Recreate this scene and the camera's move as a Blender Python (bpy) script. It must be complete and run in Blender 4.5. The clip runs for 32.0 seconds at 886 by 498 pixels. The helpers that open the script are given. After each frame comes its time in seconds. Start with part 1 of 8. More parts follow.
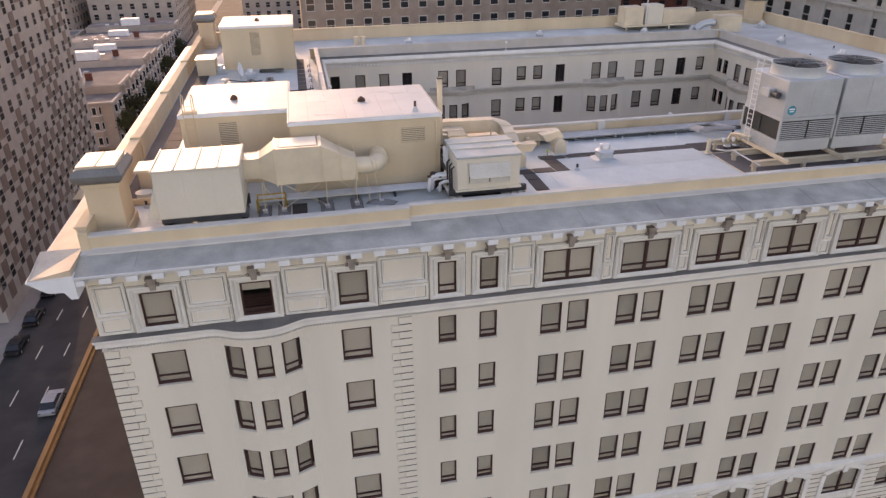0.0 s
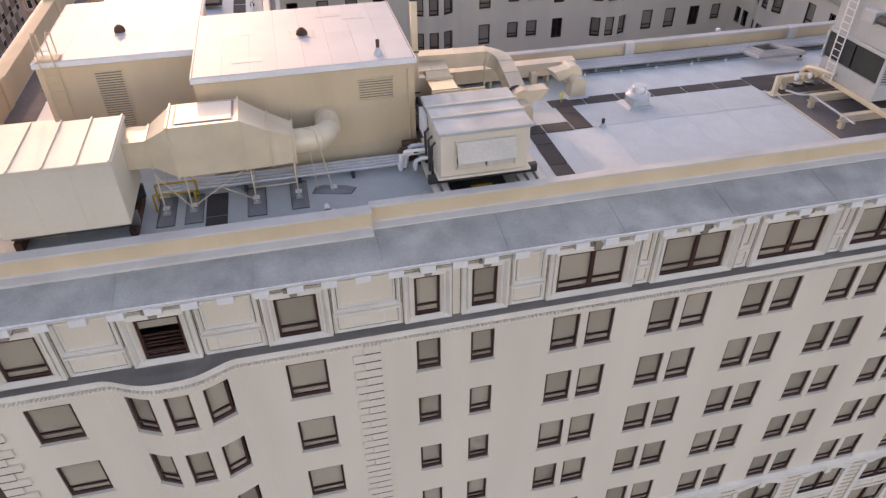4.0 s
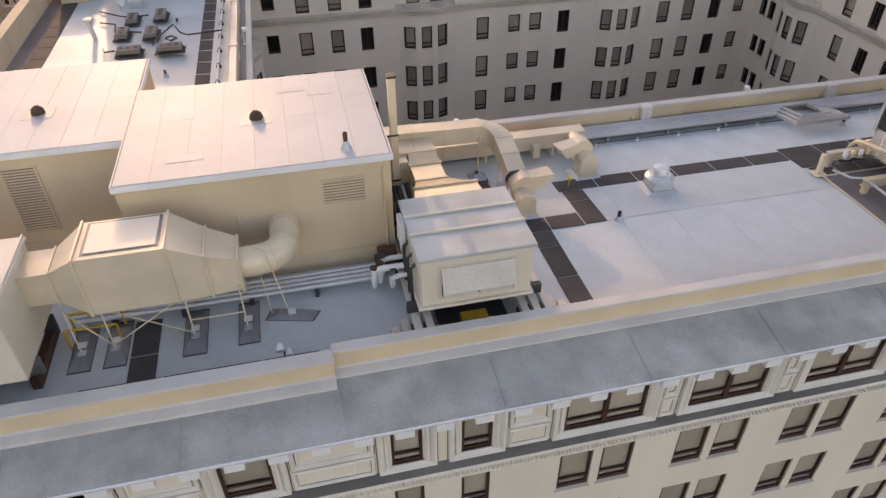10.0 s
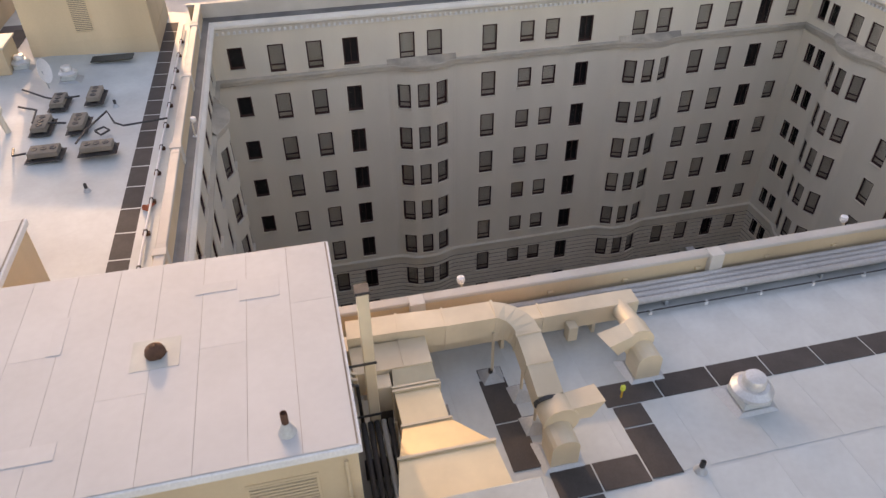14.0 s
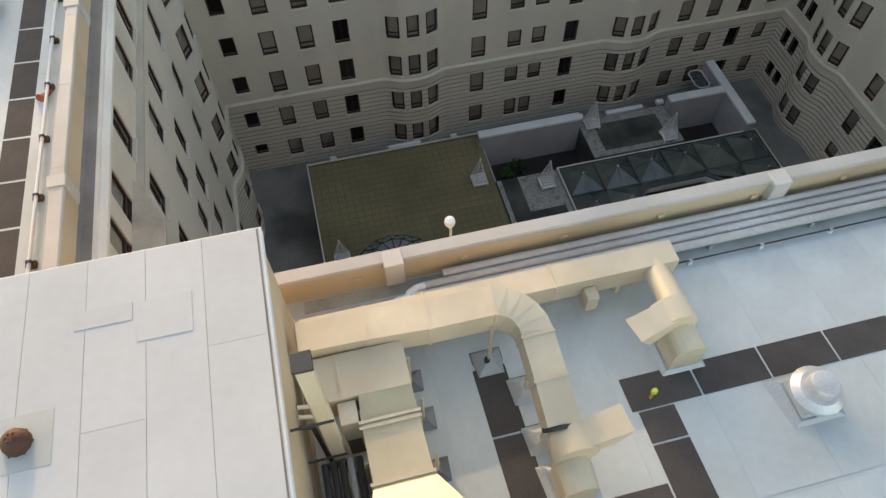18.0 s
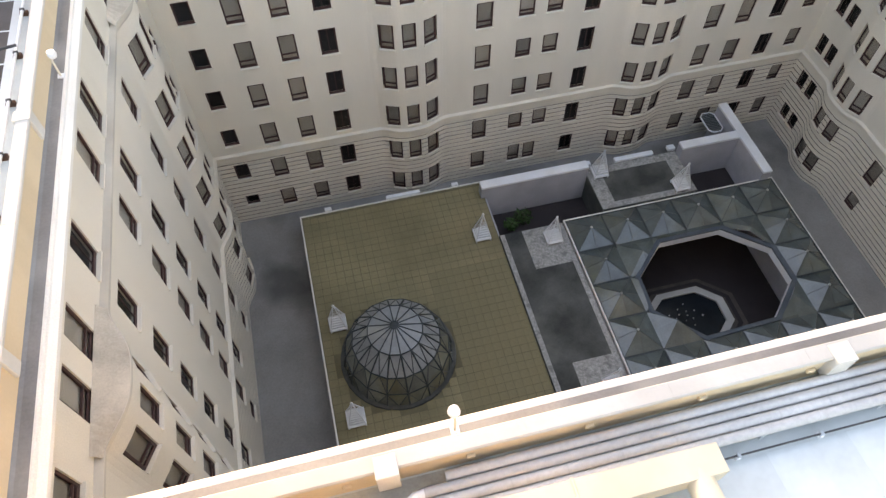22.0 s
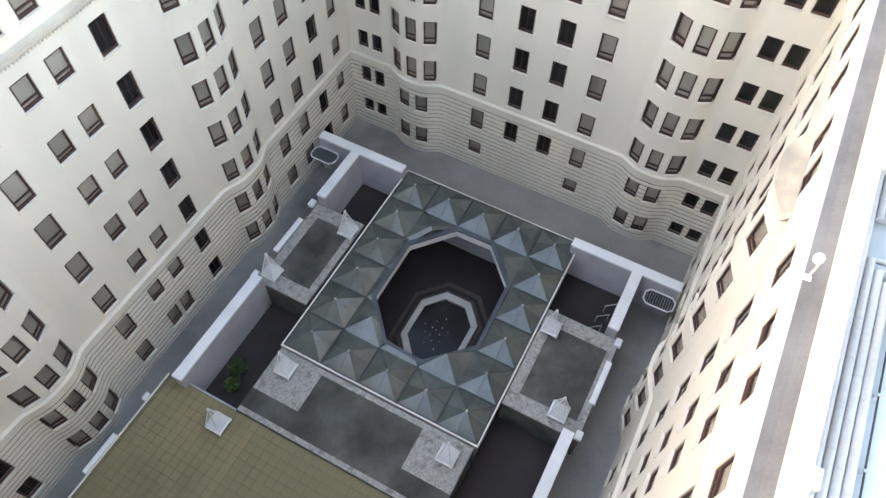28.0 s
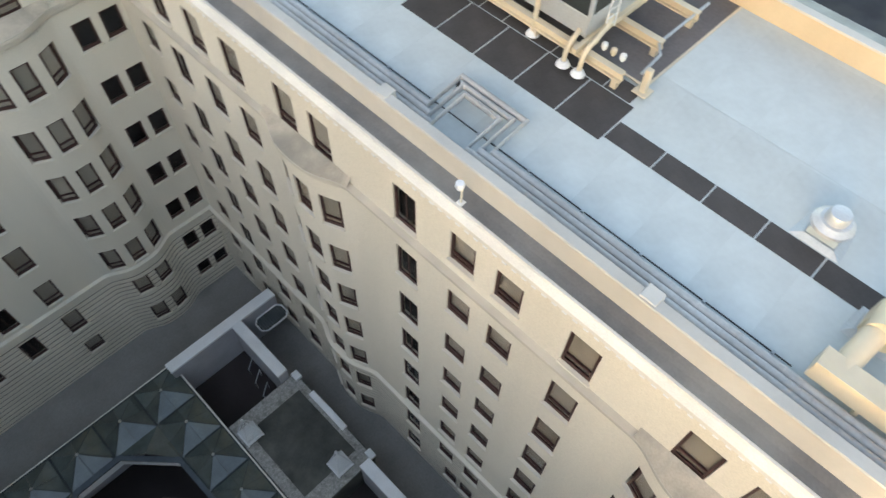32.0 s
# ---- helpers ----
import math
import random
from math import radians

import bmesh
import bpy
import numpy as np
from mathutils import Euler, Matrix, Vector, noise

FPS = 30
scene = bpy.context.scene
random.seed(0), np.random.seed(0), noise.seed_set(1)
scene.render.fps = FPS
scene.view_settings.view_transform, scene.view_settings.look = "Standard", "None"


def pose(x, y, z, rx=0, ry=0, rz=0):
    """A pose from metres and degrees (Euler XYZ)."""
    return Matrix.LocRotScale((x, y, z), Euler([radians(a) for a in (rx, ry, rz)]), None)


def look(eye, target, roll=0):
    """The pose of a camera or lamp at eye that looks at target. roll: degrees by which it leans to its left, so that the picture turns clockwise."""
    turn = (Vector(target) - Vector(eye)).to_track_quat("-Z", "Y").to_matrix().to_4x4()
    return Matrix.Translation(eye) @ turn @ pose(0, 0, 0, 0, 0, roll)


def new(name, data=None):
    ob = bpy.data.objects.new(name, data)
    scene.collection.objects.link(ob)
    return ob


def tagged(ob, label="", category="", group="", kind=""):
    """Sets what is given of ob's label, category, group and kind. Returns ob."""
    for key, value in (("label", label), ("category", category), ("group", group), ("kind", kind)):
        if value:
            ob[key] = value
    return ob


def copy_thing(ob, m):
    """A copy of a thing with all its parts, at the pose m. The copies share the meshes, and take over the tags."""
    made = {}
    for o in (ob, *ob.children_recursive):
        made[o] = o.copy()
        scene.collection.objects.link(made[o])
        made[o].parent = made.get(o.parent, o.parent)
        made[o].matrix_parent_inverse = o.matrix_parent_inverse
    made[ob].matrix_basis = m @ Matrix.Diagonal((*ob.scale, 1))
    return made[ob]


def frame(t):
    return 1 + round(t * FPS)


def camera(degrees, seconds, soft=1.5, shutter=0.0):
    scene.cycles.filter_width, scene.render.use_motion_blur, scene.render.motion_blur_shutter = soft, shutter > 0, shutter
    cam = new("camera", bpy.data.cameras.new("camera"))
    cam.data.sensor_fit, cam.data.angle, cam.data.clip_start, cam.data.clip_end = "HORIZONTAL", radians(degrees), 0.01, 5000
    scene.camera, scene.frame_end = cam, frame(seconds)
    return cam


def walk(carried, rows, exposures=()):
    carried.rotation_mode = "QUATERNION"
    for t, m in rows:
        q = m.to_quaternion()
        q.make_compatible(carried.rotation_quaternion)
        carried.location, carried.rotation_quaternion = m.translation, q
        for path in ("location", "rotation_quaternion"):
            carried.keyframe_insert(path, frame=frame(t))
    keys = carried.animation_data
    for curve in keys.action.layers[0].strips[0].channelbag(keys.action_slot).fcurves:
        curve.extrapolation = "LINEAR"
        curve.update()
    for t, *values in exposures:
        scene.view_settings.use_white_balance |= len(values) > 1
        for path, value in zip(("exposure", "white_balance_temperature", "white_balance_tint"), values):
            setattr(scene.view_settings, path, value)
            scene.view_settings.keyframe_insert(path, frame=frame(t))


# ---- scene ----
cam = camera(65.6, 32.0, 1.4, 0.25)

PATH = [
    (0, (-5.716, -30.02, 46.511), (-5.366, -28.272, 45.605), -0.6),
    (0.5, (-5.523, -28.95, 46.523), (-5.174, -27.252, 45.527), -0.6),
    (1, (-5.389, -27.658, 46.425), (-5.057, -26.115, 45.196), -0.5),
    (1.5, (-5.129, -26.285, 46.357), (-4.793, -24.747, 45.123), -0.5),
    (2, (-4.884, -24.713, 46.46), (-4.537, -23.177, 45.227), -0.2),
    (2.5, (-4.391, -23.106, 46.479), (-4.045, -21.569, 45.248), -0.4),
    (3, (-3.983, -21.455, 46.494), (-3.634, -19.918, 45.262), -0.4),
    (3.5, (-3.522, -19.791, 46.434), (-3.171, -18.251, 45.207), -0.4),
    (5.5, (-2.753, -17.943, 46.217), (-2.399, -16.404, 44.99), -0.5),
    (6, (-2.581, -17.359, 46.166), (-2.225, -15.819, 44.941), -0.3),
    (6.5, (-2.338, -16.528, 46.228), (-1.983, -14.988, 45.002), -0.3),
    (7, (-2.083, -15.489, 46.291), (-1.727, -13.949, 45.065), -0.3),
    (7.5, (-1.762, -14.332, 46.394), (-1.409, -12.791, 45.17), -0.5),
    (8, (-1.507, -13.523, 46.502), (-1.157, -11.98, 45.279), -0.6),
    (8.5, (-1.4, -13.317, 46.587), (-1.05, -11.774, 45.363), -0.7),
    (9, (-1.331, -13.289, 46.678), (-0.981, -11.747, 45.454), -0.6),
    (9.5, (-1.318, -13.214, 46.706), (-0.966, -11.672, 45.482), -0.5),
    (10, (-1.24, -12.815, 46.756), (-0.889, -11.272, 45.532), -0.5),
    (10.5, (-1.11, -12.197, 46.82), (-0.76, -10.654, 45.597), -0.5),
    (11, (-0.944, -11.313, 46.904), (-0.591, -9.769, 45.682), -0.4),
    (11.5, (-0.708, -10.36, 46.984), (-0.358, -8.815, 45.763), -0.6),
    (12, (-0.394, -9.129, 47.029), (-0.044, -7.584, 45.809), -0.5),
    (12.5, (-0.064, -7.774, 47.018), (0.286, -6.227, 45.799), -0.6),
    (13, (0.284, -6.232, 47.011), (0.634, -4.685, 45.792), -0.6),
    (13.5, (0.683, -4.628, 47.043), (1.033, -3.081, 45.824), -0.7),
    (14, (1.087, -2.937, 47.045), (1.438, -1.39, 45.827), -0.7),
    (14.5, (1.526, -1.185, 47.037), (1.876, 0.364, 45.821), -0.9),
    (16.5, (2.758, 3.498, 46.736), (3.105, 4.997, 45.458), -0.7),
    (17, (2.817, 3.514, 46.75), (3.098, 4.7, 45.163), -0.7),
    (17.5, (2.834, 3.536, 46.717), (3.091, 4.62, 45.056), -0.6),
    (18, (2.87, 3.652, 46.644), (3.127, 4.735, 44.982), -0.7),
    (18.5, (2.941, 4.04, 46.599), (3.199, 5.123, 44.938), -0.7),
    (19, (3.057, 4.641, 46.617), (3.317, 5.724, 44.956), -0.5),
    (19.5, (3.227, 5.447, 46.699), (3.488, 6.53, 45.037), -0.5),
    (20, (3.455, 6.419, 46.752), (3.715, 7.503, 45.091), -0.5),
    (20.5, (3.71, 7.465, 46.82), (3.97, 8.552, 45.161), -0.6),
    (21, (3.85, 7.945, 46.819), (4.108, 9.031, 45.16), -0.8),
    (21.5, (3.907, 8.126, 46.755), (4.166, 9.212, 45.096), -0.8),
    (22, (3.971, 8.355, 46.682), (4.23, 9.442, 45.023), -0.7),
    (22.5, (4.056, 8.681, 46.682), (4.317, 9.768, 45.023), -0.7),
    (23, (4.139, 9.116, 46.695), (4.405, 10.201, 45.036), -0.7),
    (23.5, (4.285, 9.688, 46.763), (4.566, 10.769, 45.104), -0.8),
    (24, (4.467, 10.306, 46.823), (4.806, 11.369, 45.163), -0.7),
    (24.5, (4.652, 11.02, 46.85), (5.058, 12.056, 45.188), -0.5),
    (26.5, (5.555, 14.783, 47.121), (6.206, 15.663, 45.446), 0.9),
    (27, (6.0, 15.754, 47.148), (6.781, 16.515, 45.472), 1.2),
    (27.5, (6.451, 16.621, 47.052), (7.344, 17.254, 45.378), 1.5),
    (28, (6.862, 17.616, 47.049), (7.849, 18.098, 45.377), 2.1),
    (28.5, (7.597, 18.628, 47.096), (8.61, 19.044, 45.422), 1.9),
    (29, (8.382, 19.566, 47.134), (9.404, 19.962, 45.461), 1.9),
    (29.5, (9.253, 20.426, 47.143), (10.324, 20.672, 45.472), 2.4),
    (30, (10.303, 21.201, 47.191), (11.405, 21.222, 45.522), 2.6),
    (30.5, (11.302, 21.824, 47.257), (12.386, 21.62, 45.589), 2.4),
    (31, (11.744, 22.071, 47.268), (12.762, 21.643, 45.601), 2.5),
    (31.5, (11.892, 22.013, 47.24), (12.799, 21.387, 45.571), 2.3),
    (32, (11.927, 21.974, 47.223), (12.674, 21.176, 45.548), 2.3),
]
walk(cam, [(t, look(eye, target, roll)) for t, eye, target, roll in PATH],
     [(0, 1.78, 7800, 35), (3, 1.86, 7800, 36), (6, 1.8, 7900, 34), (10, 1.72, 8150, 31), (14, 1.8, 8350, 30), (16, 2.1, 8300, 18), (17, 2.34, 8150, 13), (18, 2.06, 8150, 14), (19.5, 2.16, 8250, 17), (21, 2.76, 8450, 22), (23, 3.48, 8450, 22), (26, 3.8, 8000, 21), (27, 3.84, 7900, 20), (28.2, 3.6, 7800, 18), (29.5, 3.42, 7700, 17), (31, 2.84, 7550, 15), (32, 2.36, 7450, 11)])

# ---- world, sun and exposure ----
world = bpy.data.worlds.new("sky")
scene.world = world
world.use_nodes = True
wn = world.node_tree.nodes
wl = world.node_tree.links
sky = wn.new("ShaderNodeTexSky")
sky.sky_type = "NISHITA"
sky.sun_disc = False
sky.sun_elevation = radians(14.0)
sky.sun_rotation = radians(-9.0)
sky.air_density, sky.dust_density, sky.ozone_density = 1.0, 1.2, 0.4
wl.new(sky.outputs["Color"], wn["Background"].inputs["Color"])
wn["Background"].inputs["Strength"].default_value = 0.12
SUN_DIR = Vector((-0.155, 0.97, 0.245))
sun = new("sun", bpy.data.lights.new("sun", "SUN"))
sun.data.energy, sun.data.angle, sun.data.color = 0.62, radians(0.7), (1.0, 0.75, 0.48)
sun.matrix_world = look(SUN_DIR * 300, (0, 0, 0))


# ---- materials ----
def material(name, base, rough=0.8, metal=0.0, dark=0.75, light=1.12, scale=1.5, fine=18.0, bump=0.15, spec=0.4, stain=None, per_object=0.0, streak=False, stain_amount=0.5, grain_low=0.62):
    """A surface with patches and grain at two scales, stains and fine relief."""
    m = bpy.data.materials.new(name)
    m.use_nodes = True
    n, l = m.node_tree.nodes, m.node_tree.links
    b = n["Principled BSDF"]
    b.inputs["Roughness"].default_value = rough
    b.inputs["Metallic"].default_value = metal
    b.inputs["Specular IOR Level"].default_value = spec
    co = n.new("ShaderNodeTexCoord")
    mp = n.new("ShaderNodeMapping")
    l.new(co.outputs["Object"], mp.inputs["Vector"])
    if streak:
        mp.inputs["Scale"].default_value = (1.0, 1.0, 0.18)
    big = n.new("ShaderNodeTexNoise")
    big.inputs["Scale"].default_value, big.inputs["Detail"].default_value = scale, 6.0
    small = n.new("ShaderNodeTexNoise")
    small.inputs["Scale"].default_value, small.inputs["Detail"].default_value = fine, 4.0
    l.new(mp.outputs["Vector"], big.inputs["Vector"])
    l.new(co.outputs["Object"], small.inputs["Vector"])
    ramp = n.new("ShaderNodeValToRGB")
    ramp.color_ramp.elements[0].position, ramp.color_ramp.elements[1].position = 0.3, 0.7
    ramp.color_ramp.elements[0].color = (*[c * dark for c in base], 1)
    ramp.color_ramp.elements[1].color = (*[min(1.0, c * light) for c in base], 1)
    l.new(big.outputs["Fac"], ramp.inputs["Fac"])
    mix = n.new("ShaderNodeMix")
    mix.data_type, mix.blend_type = "RGBA", "MULTIPLY"
    mix.inputs["Factor"].default_value = 0.35
    grain = n.new("ShaderNodeValToRGB")
    grain.color_ramp.elements[0].position, grain.color_ramp.elements[1].position = 0.3, 0.65
    grain.color_ramp.elements[0].color, grain.color_ramp.elements[1].color = (grain_low, grain_low, grain_low, 1), (1, 1, 1, 1)
    l.new(small.outputs["Fac"], grain.inputs["Fac"])
    l.new(ramp.outputs["Color"], mix.inputs["A"])
    l.new(grain.outputs["Color"], mix.inputs["B"])
    out = mix.outputs["Result"]
    if stain:
        sn = n.new("ShaderNodeTexNoise")
        sn.inputs["Scale"].default_value, sn.inputs["Detail"].default_value = scale * 0.45, 8.0
        l.new(mp.outputs["Vector"], sn.inputs["Vector"])
        sr = n.new("ShaderNodeValToRGB")
        sr.color_ramp.elements[0].position, sr.color_ramp.elements[1].position = 0.52, 0.68
        sr.color_ramp.elements[0].color, sr.color_ramp.elements[1].color = (0, 0, 0, 1), (stain_amount,) * 3 + (1,)
        l.new(sn.outputs["Fac"], sr.inputs["Fac"])
        sm = n.new("ShaderNodeMix")
        sm.data_type = "RGBA"
        l.new(sr.outputs["Color"], sm.inputs["Factor"])
        l.new(out, sm.inputs["A"])
        sm.inputs["B"].default_value = (*stain, 1)
        out = sm.outputs["Result"]
    if per_object:
        oi = n.new("ShaderNodeObjectInfo")
        mr = n.new("ShaderNodeMapRange")
        mr.inputs["To Min"].default_value, mr.inputs["To Max"].default_value = 1 - per_object, 1 + per_object
        l.new(oi.outputs["Random"], mr.inputs["Value"])
        pm = n.new("ShaderNodeMix")
        pm.data_type, pm.blend_type = "RGBA", "MULTIPLY"
        pm.inputs["Factor"].default_value = 1.0
        l.new(out, pm.inputs["A"])
        l.new(mr.outputs["Result"], pm.inputs["B"])
        out = pm.outputs["Result"]
    l.new(out, b.inputs["Base Color"])
    if bump:
        bp = n.new("ShaderNodeBump")
        bp.inputs["Strength"].default_value, bp.inputs["Distance"].default_value = bump, 0.02
        l.new(small.outputs["Fac"], bp.inputs["Height"])
        l.new(bp.outputs["Normal"], b.inputs["Normal"])
    return m


def glass_material(name, tint, rough=0.05):
    m = material(name, tint, rough, 0.0, 0.97, 1.02, 0.6, 6.0, 0.0, 0.45, None, 0, False, 0.5, 0.97)
    m.node_tree.nodes["Principled BSDF"].inputs["Transmission Weight"].default_value = 1.0
    m.node_tree.nodes["Principled BSDF"].inputs["IOR"].default_value = 1.12
    return m


STUCCO = material("cream_stucco", (0.745, 0.685, 0.58), 0.85, 0, 0.93, 1.05, 0.35, 22, 0.12, 0.3, (0.55, 0.5, 0.42), 0, True, 0.12)
TRIM = material("pale_trim_paint", (0.78, 0.75, 0.69), 0.7, 0, 0.92, 1.05, 0.8, 25, 0.1, 0.35, (0.45, 0.42, 0.37), 0, False, 0.25)
TAN = material("tan_stucco", (0.62, 0.50, 0.345), 0.85, 0, 0.9, 1.07, 0.5, 12, 0.08, 0.3, (0.38, 0.28, 0.18), 0, True, 0.35, 0.9)
ROOFING = material("white_roof_membrane", (0.55, 0.595, 0.59), 0.55, 0, 0.8, 1.1, 0.3, 5, 0.05, 0.4, (0.36, 0.38, 0.40), 0, False, 0.6, 0.85)
PIPE_CLAD = material("dirty_pipe_cladding", (0.57, 0.555, 0.54), 0.55, 0.15, 0.82, 1.1, 0.5, 10, 0.06, 0.4, (0.36, 0.33, 0.31), 0.06, False, 0.6)
ROOF_WHITE = material("penthouse_roof_membrane", (0.50, 0.515, 0.52), 0.6, 0, 0.9, 1.05, 0.35, 5, 0.05, 0.4, (0.52, 0.52, 0.52), 0.04, False, 0.5, 0.88)
DARK_PAD = material("dark_walkway_pad", (0.075, 0.068, 0.065), 0.8, 0, 0.8, 1.15, 1.2, 20, 0.2, 0.3, None, 0.12)
COPING = material("grey_sheet_metal", (0.41, 0.42, 0.385), 0.6, 0.1, 0.78, 1.15, 0.9, 14, 0.1, 0.4, (0.21, 0.21, 0.20), 0, False, 0.6)
GUTTER = material("dark_gutter_metal", (0.2, 0.195, 0.19), 0.55, 0.3, 0.75, 1.2, 0.7, 14, 0.1, 0.5, (0.30, 0.30, 0.29), 0, False, 0.4)
FRAME = material("dark_window_frame", (0.058, 0.025, 0.021), 0.5, 0, 0.85, 1.2, 3, 30, 0.05)
BLIND = material("taupe_window_blind", (0.45, 0.38, 0.315), 0.8, 0, 0.97, 1.02, 1.0, 12, 0.03, 0.2, None, 0.2, False, 0.5, 0.94)
GLASS = glass_material("window_glass", (0.85, 0.88, 0.88))
# the dimness of the rooms is put into this near-black colour
INSIDE = material("room_darkness", (0.06, 0.047, 0.043), 0.9, 0, 0.8, 1.2, 0.5, 5, 0)
SHEET = material("painted_duct_metal", (0.68, 0.585, 0.435), 0.45, 0.12, 0.86, 1.07, 0.7, 5, 0.05, 0.45, (0.46, 0.37, 0.26), 0, False, 0.45, 0.92)
UNIT = material("cream_unit_metal", (0.66, 0.61, 0.51), 0.5, 0.05, 0.95, 1.03, 0.5, 10, 0.03, 0.45, (0.48, 0.41, 0.31), 0, False, 0.3, 0.9)
GALV = material("galvanised_metal", (0.47, 0.505, 0.525), 0.45, 0.35, 0.9, 1.07, 0.8, 16, 0.04, 0.5, (0.44, 0.44, 0.43), 0.03, False, 0.3)
STEEL = material("dark_steel", (0.06, 0.06, 0.062), 0.55, 0.3, 0.8, 1.25, 2.0, 24, 0.1)
RUST = material("rusted_iron", (0.11, 0.055, 0.036), 0.8, 0.1, 0.7, 1.3, 3.0, 24, 0.2)
ASPHALT = material("asphalt", (0.042, 0.041, 0.046), 0.9, 0, 0.8, 1.2, 0.3, 12, 0.2, 0.3, (0.09, 0.085, 0.08), 0, False, 0.5)
TERRACE = material("dark_terrace_membrane", (0.04, 0.033, 0.033), 0.9, 0, 0.75, 1.25, 0.3, 10, 0.15, 0.3, (0.085, 0.07, 0.065), 0, False, 0.5)
YARD = material("courtyard_concrete", (0.275, 0.262, 0.25), 0.85, 0, 0.85, 1.15, 0.3, 9, 0.15, 0.3, (0.09, 0.088, 0.082), 0, False, 0.8)
MOSS = material("mossy_tile_roof", (0.235, 0.20, 0.115), 0.9, 0, 0.8, 1.18, 0.25, 10, 0.25, 0.2, (0.30, 0.235, 0.13), 0, False, 0.6)
MOSS_JOINT = material("damp_tile_joint", (0.16, 0.14, 0.085), 0.95, 0, 0.8, 1.2, 0.6, 14, 0.2, 0.2)
GRAVEL = material("pale_gravel", (0.38, 0.37, 0.35), 0.95, 0, 0.75, 1.2, 6.0, 14, 1.0, 0.2, (0.14, 0.14, 0.13), 0, False, 0.7, 0.1)
FELT = material("dark_felt_roof", (0.085, 0.087, 0.08), 0.9, 0, 0.6, 1.35, 0.5, 7, 0.3, 0.2, (0.2, 0.2, 0.17), 0, False, 0.6)
WHITE = material("white_paint", (0.80, 0.81, 0.82), 0.6, 0, 0.93, 1.03, 1.0, 20, 0.06, 0.4, (0.5, 0.5, 0.5), 0, False, 0.25)
FLASHING = material("white_flashing_coat", (0.57, 0.55, 0.51), 0.65, 0, 0.9, 1.05, 0.7, 16, 0.1, 0.35, (0.44, 0.41, 0.37), 0, False, 0.5, 0.9)
# cornice metal with the warm glow of low sun put into its tan
SUNLIT_METAL = material("sunlit_cornice_metal", (0.60, 0.49, 0.36), 0.55, 0.1, 0.85, 1.1, 0.6, 14, 0.1, 0.4, (0.42, 0.33, 0.24), 0, False, 0.4, 0.9)
CURB = material("weathered_curb_flashing", (0.27, 0.27, 0.275), 0.6, 0.1, 0.75, 1.15, 1.2, 16, 0.1, 0.4, (0.12, 0.11, 0.11), 0, False, 0.6)
LID = material("stained_unit_lid", (0.47, 0.5, 0.48), 0.55, 0.1, 0.8, 1.1, 0.7, 9, 0.05, 0.4, (0.33, 0.34, 0.33), 0, False, 0.6, 0.85)
UNIT_PALE = material("pale_hood_metal", (0.60, 0.575, 0.52), 0.5, 0.05, 0.9, 1.05, 0.8, 12, 0.04, 0.45, (0.45, 0.41, 0.34), 0, False, 0.4)
COPING_COAT = material("pale_coping_coat", (0.53, 0.505, 0.465), 0.6, 0, 0.86, 1.06, 0.6, 10, 0.06, 0.4, (0.44, 0.42, 0.38), 0, False, 0.5, 0.9)
RIM = material("blue_grey_rim_metal", (0.07, 0.085, 0.1), 0.45, 0.3, 0.85, 1.15, 2, 20, 0.05)
PAVING = material("brown_patterned_paving", (0.085, 0.07, 0.062), 0.8, 0, 0.75, 1.25, 1.2, 14, 0.2)
# near-black: shadow lines of the mouldings and quoins, plus collected dirt, as colour
SHADE_GRIME = material("dark_shade_and_grime", (0.11, 0.095, 0.085), 0.95, 0, 0.7, 1.3, 1.2, 16, 0.1, 0.2)
BELT = material("stained_belt_render", (0.60, 0.545, 0.46), 0.85, 0, 0.8, 1.06, 0.5, 14, 0.1, 0.3, (0.34, 0.32, 0.28), 0, False, 0.6, 0.9)
CONE = material("faded_orange_plastic", (0.42, 0.11, 0.05), 0.6, 0, 0.8, 1.1, 2, 20, 0.05)
KEYSTONE = material("weathered_carved_stone", (0.33, 0.285, 0.25), 0.9, 0, 0.7, 1.2, 2.0, 24, 0.3, 0.2, (0.16, 0.13, 0.11), 0, False, 0.5)
# near-black colour stands in for the darkness inside some windows
WINDOW_DARK = material("window_darkness", (0.036, 0.031, 0.031), 0.9, 0, 0.9, 1.08, 1.0, 12, 0.03, 0.2, None, 0.3)
JOINT = material("grimy_joint", (0.25, 0.22, 0.185), 0.9, 0, 0.75, 1.2, 0.8, 20, 0.1, 0.2)
YARD_WALL = material("grey_painted_wall", (0.45, 0.45, 0.48), 0.8, 0, 0.85, 1.08, 0.6, 16, 0.1, 0.3)
BAYCAP = material("stained_bay_cap", (0.57, 0.505, 0.415), 0.85, 0, 0.7, 1.1, 0.9, 16, 0.12, 0.3, (0.24, 0.23, 0.21), 0, False, 0.7)
# glossy duct metal, its base yellowed to carry the sun's golden glint
DUCT_SUN_GLOSS = material("shiny_sunlit_duct", (0.70, 0.58, 0.38), 0.3, 0.4, 0.85, 1.08, 0.8, 5, 0.05, 0.5, (0.5, 0.4, 0.25), 0, False, 0.4, 0.92)
YELLOW = material("yellow_paint", (0.55, 0.33, 0.03), 0.6, 0, 0.8, 1.1, 2, 20, 0.05)
LIME = material("lime_plastic", (0.55, 0.62, 0.08), 0.6, 0, 0.9, 1.1, 2, 20, 0.0)
UNIT_WHITE = material("spun_aluminium", (0.66, 0.67, 0.67), 0.38, 0.45, 0.88, 1.06, 1.5, 18, 0.05, 0.5)
